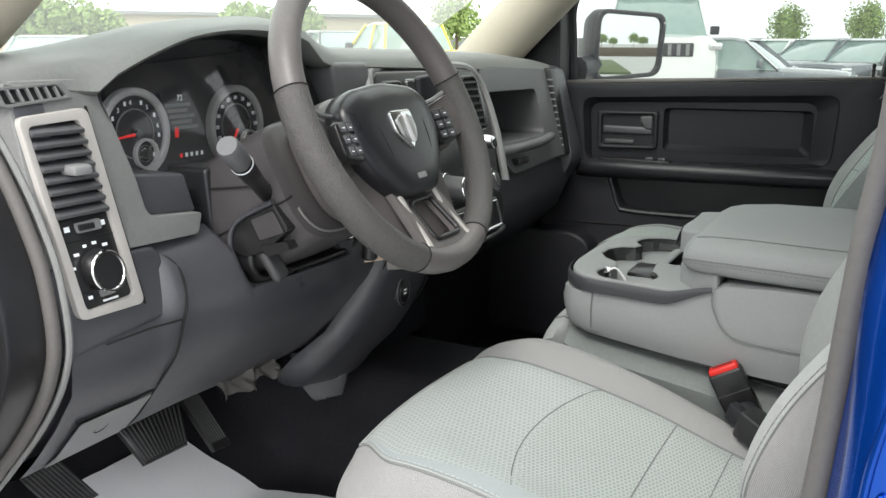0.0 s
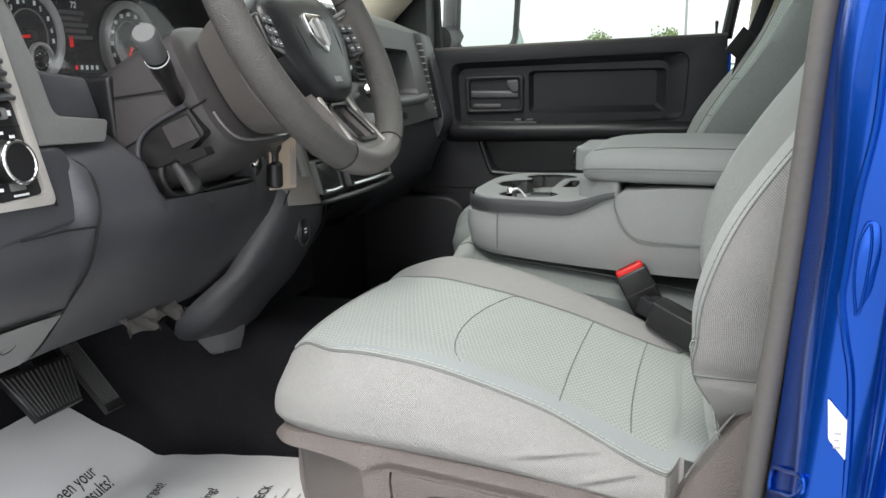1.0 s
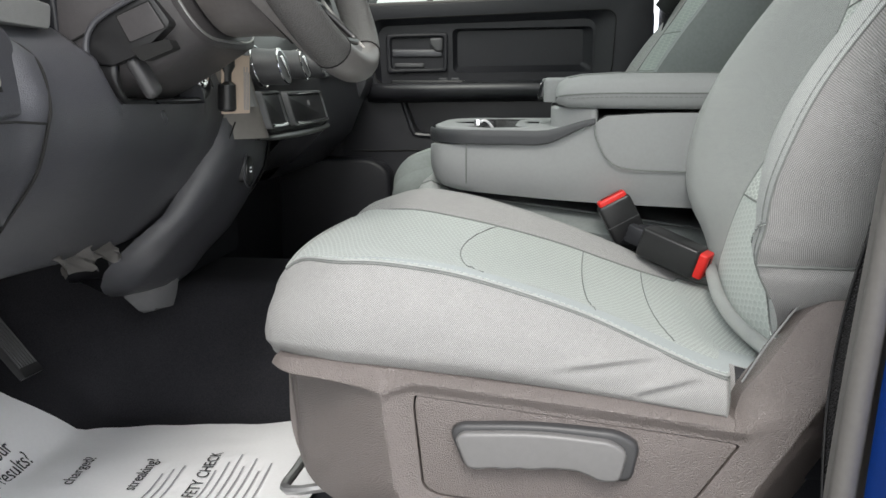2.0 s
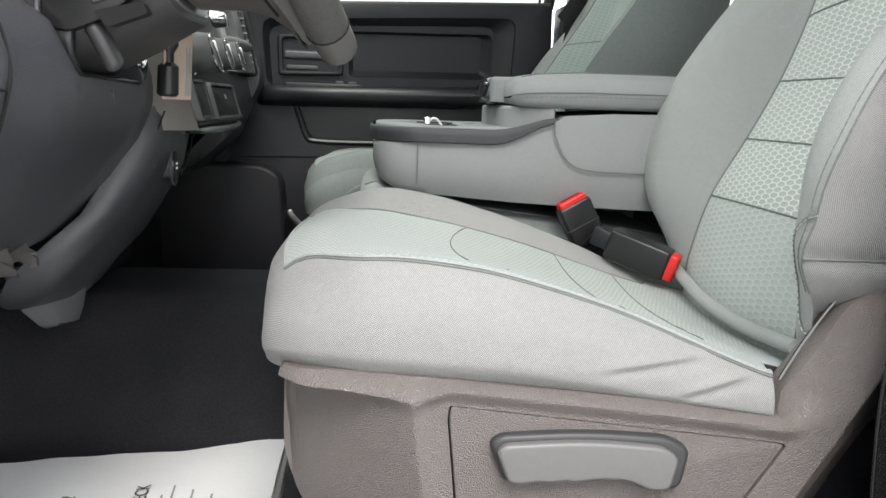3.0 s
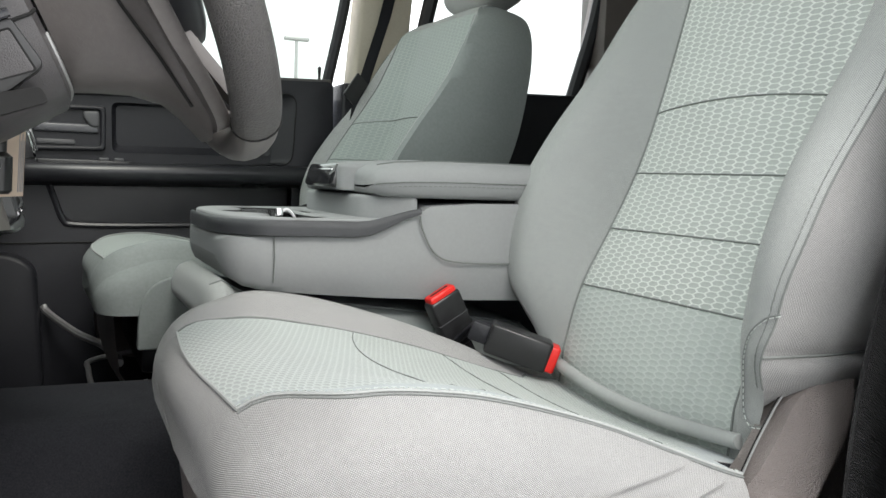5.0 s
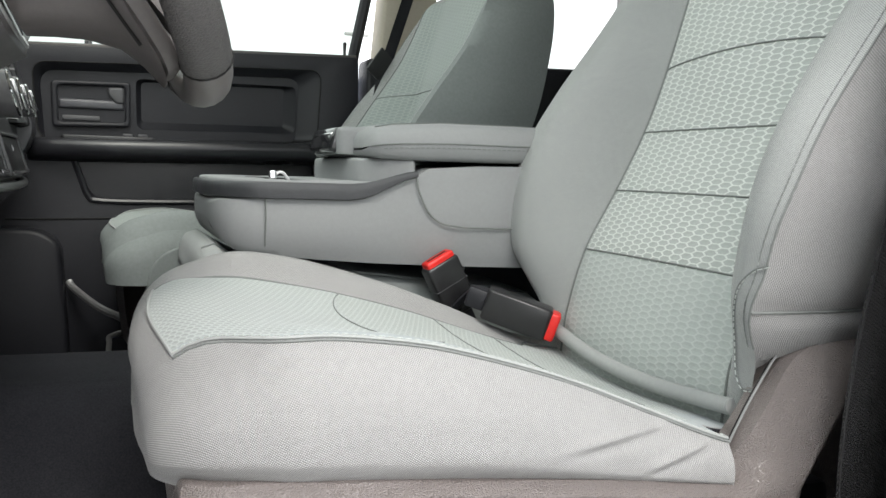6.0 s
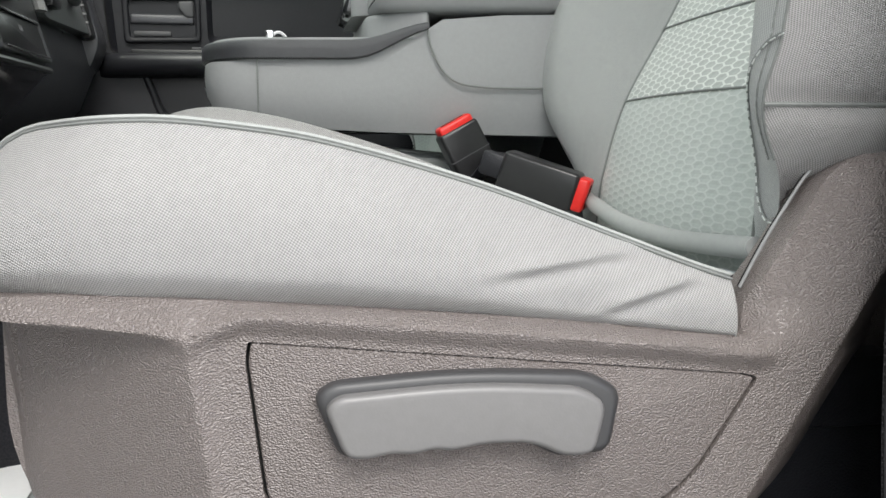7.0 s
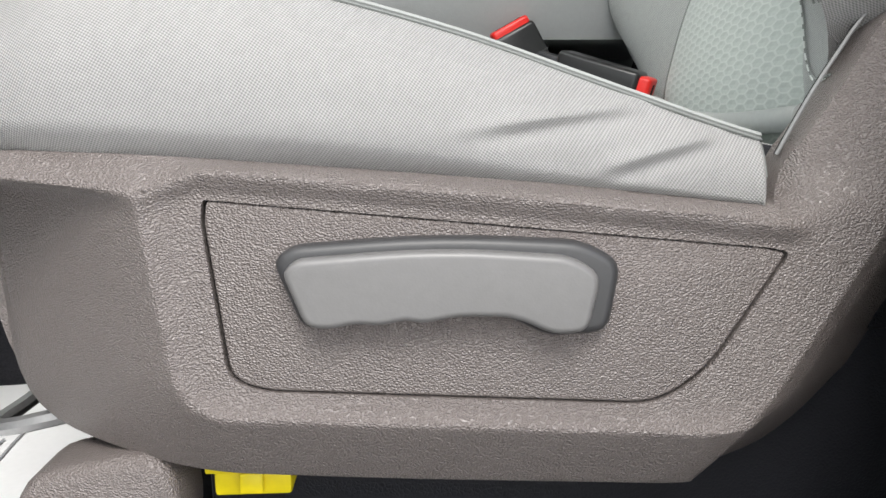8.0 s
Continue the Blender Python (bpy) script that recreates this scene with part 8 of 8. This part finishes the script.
        part("tail_lamp", turned(box((L - 0.08, s * 0.84 * W - 0.1, hood - 0.3), (L + 0.005, s * 0.84 * W + 0.1, hood - 0.06), 0.02), m), M_RED, c)
    gr = part("grille", turned(box((-L - 0.02, -0.55 * W, hood - 0.38), (-L + 0.05, 0.55 * W, hood - 0.14), 0.02), m), M_BLACKSMOOTH, c, "dark slotted grille")
    for k in range(7):
        part("grille_slot", turned(box((-L - 0.028, (-0.48 + 0.15 * k) * W, hood - 0.36), (-L - 0.015, (-0.42 + 0.15 * k) * W, hood - 0.16)), m), M_TRIMGREY, gr)
    part("bumper", turned(box((-L - 0.06, -0.92 * W, 0.36), (-L + 0.2, 0.92 * W, 0.60), 0.05), m), PAINTS["grey"] if kind != "pickup" else PAINTS[paint], c)
    return c


EYE0 = Vector((0.011, 0.063, 0.0))


def out(az, dist):
    """A ground place seen at an azimuth (degrees from straight across, to the front) and a distance."""
    return (EYE0.x - math.sin(radians(az)) * dist, EYE0.y + math.cos(radians(az)) * dist, 0.0)


car("pickup_truck", "white pickup truck parked facing the passenger side", "white", out(13.9, 19.5), 106, 5.8, 2.1, 2.50, "pickup")
car("parked_car", "dark grey crossover parked across the lane", "grey", out(8.9, 20), 178, 4.6, 1.85, 1.62)
car("parked_car", "white crossover parked in a row", "white", out(6.7, 31), 56, 4.6, 1.85, 1.66)
car("parked_car", "dark grey crossover parked in a row", "grey", out(4.2, 29), 55, 4.6, 1.9, 1.68)
car("parked_car", "dark grey crossover parked in a row", "grey", out(1.4, 28), 55, 4.6, 1.9, 1.66)
car("parked_car", "silver car parked in a row", "silver", out(-2.0, 28), 56, 4.6, 1.85, 1.6)
car("parked_car", "black car parked ahead of the bonnet", "black", out(34.3, 26), -40, 4.8, 1.95, 1.80)
car("parked_car", "yellow pickup truck parked ahead of the bonnet", "yellow", out(30.2, 22), -30, 5.2, 1.95, 1.95, "pickup")
car("parked_car", "silver car parked ahead of the bonnet", "silver", out(49.8, 24), -60, 4.6, 1.85, 1.62)
car("parked_car", "dark van parked far across the lot", "black", out(44.5, 60), 20, 5.2, 2.0, 2.0)


def tree(at, high, spread, seed, name="tree"):
    rng = random.Random(seed)
    t = thing(name, "leafy green young tree on the verge", "tree", at, "trees")
    base = Vector(at)
    trunk = tube(smooth([base, base + Vector((0.05, 0.02, high * 0.3)), base + Vector((0.0, 0.08, high * 0.6)), base + Vector((0.03, 0, high * 0.92))], 4), [0.11 * (1 - 0.06 * k) for k in range(13)], 8)
    for k in range(9):
        a = rng.uniform(0, 6.28)
        h = high * rng.uniform(0.38, 0.75)
        e = base + Vector((math.cos(a) * spread * 0.75, math.sin(a) * spread * 0.75, h + high * 0.15))
        trunk = join(trunk, tube([base + Vector((0, 0.04, h)), (base + Vector((0, 0.04, h))).lerp(e, 0.5) + Vector((0, 0, 0.08)), e], [0.045, 0.03, 0.012], 5))
    part("trunk", trunk, M_BARK, t, "brown trunk with thin limbs")
    verts, faces = [], []
    for k in range(3200):
        a, el, r = rng.uniform(0, 6.283), math.asin(rng.uniform(-0.8, 1)), rng.random() ** 0.45
        lump = 1 + 0.28 * math.sin(3 * a + seed) * math.cos(2 * el + seed) + 0.15 * math.sin(7 * a)
        c = base + Vector((math.cos(a) * math.cos(el) * spread * r * lump, math.sin(a) * math.cos(el) * spread * r * lump, high * 0.64 + math.sin(el) * high * 0.34 * r * lump))
        if rng.random() < 0.25 and noise.noise(c * 0.9) > 0.1:
            continue
        s = rng.uniform(0.10, 0.24) * spread / 2
        u = Vector((rng.uniform(-1, 1), rng.uniform(-1, 1), rng.uniform(-1, 1))).normalized()
        w = u.cross(Vector((rng.uniform(-1, 1), rng.uniform(-1, 1), 0.3))).normalized()
        i = len(verts)
        verts += [c + u * s, c + w * s * 0.55, c - u * s, c - w * s * 0.55]
        faces.append((i, i + 1, i + 2, i + 3))
    me = bpy.data.meshes.new("crown")
    me.from_pydata([tuple(v) for v in verts], [], faces)
    me.materials.append(M_LEAF)
    ob = new("crown", me)
    ob.parent = t
    ob.matrix_parent_inverse = Matrix.Translation(-base)
    return t


for az, d, h, s, sd in [(6.2, 62, 4.0, 1.12, 3), (2.0, 60, 4.1, 1.10, 5), (26.4, 44, 3.9, 1.2, 8), (56.0, 46, 3.5, 2.0, 11), (52.5, 50, 4.0, 2.3, 12), (49.0, 50, 3.4, 2.0, 13), (39.5, 62, 4.1, 2.0, 15), (36.5, 66, 4.2, 2.0, 17), (-9, 90, 4.6, 2.2, 19), (-4, 95, 4.8, 2.4, 21)]:
    tree(out(az, d), h, s, sd)
for az, d, h, s, sd in [(-88.75, 300, 4.6, 2.0, 43), (-88.05, 310, 3.6, 1.5, 45), (-86.75, 300, 5.0, 1.6, 47), (-86.2, 320, 4.0, 1.8, 49), (160, 34, 5.0, 2.4, 31), (150, 40, 5.5, 2.6, 33), (141, 44, 5.0, 2.4, 35), (-40, 120, 5.2, 2.3, 37), (-52, 125, 5.0, 2.4, 39), (-60, 110, 4.6, 2.0, 41)]:
    tree(out(az, d), h, s, sd)
bld = thing("warehouse", "low tan warehouse far beyond the bonnet", "building", out(45, 120))
mb = Matrix.Translation(out(45, 120)) @ pose(0, 0, 0, 0, 0, 45)
part("wall", turned(box((-45, -6, 0), (30, 6, 4.6)), mb), M_WALLTAN, bld)
part("roof", turned(box((-45.5, -6.5, 4.6), (30.5, 6.5, 5.0)), mb), M_TRIMGREY, bld)
for k in range(9):
    part("window", turned(box((-40 + 7.5 * k, -6.06, 1.2), (-37 + 7.5 * k, -5.98, 2.8)), mb), M_CARGLASS, bld)
solid("far_fence", box((-40, 74.0, 0.12), (26, 76.0, 1.95), 0.3), M_BACKCLOTH, "long dark fence beyond the parked cars", "fence")
solid("low_fence", box((106.0, -6.0, 0.0), (106.5, 18.0, 1.05), 0.05), M_BARK, "low brown fence across the car park", "fence")
for az, d in ((-14.2, 50), (-25.0, 55), (0.9, 75), (13.0, 80)):
    lp = thing("street_lamp", "tall grey car park lamp post", "street lamp", out(az, d), "lamp posts")
    x, y, _ = out(az, d)
    part("post", tube([(x, y, 0), (x, y, 8.6)], [0.13, 0.09], 10), M_METAL, lp)
    part("lamp_head", box((x - 0.7, y - 0.2, 8.55), (x + 0.7, y + 0.2, 8.75), 0.05), M_METAL, lp)
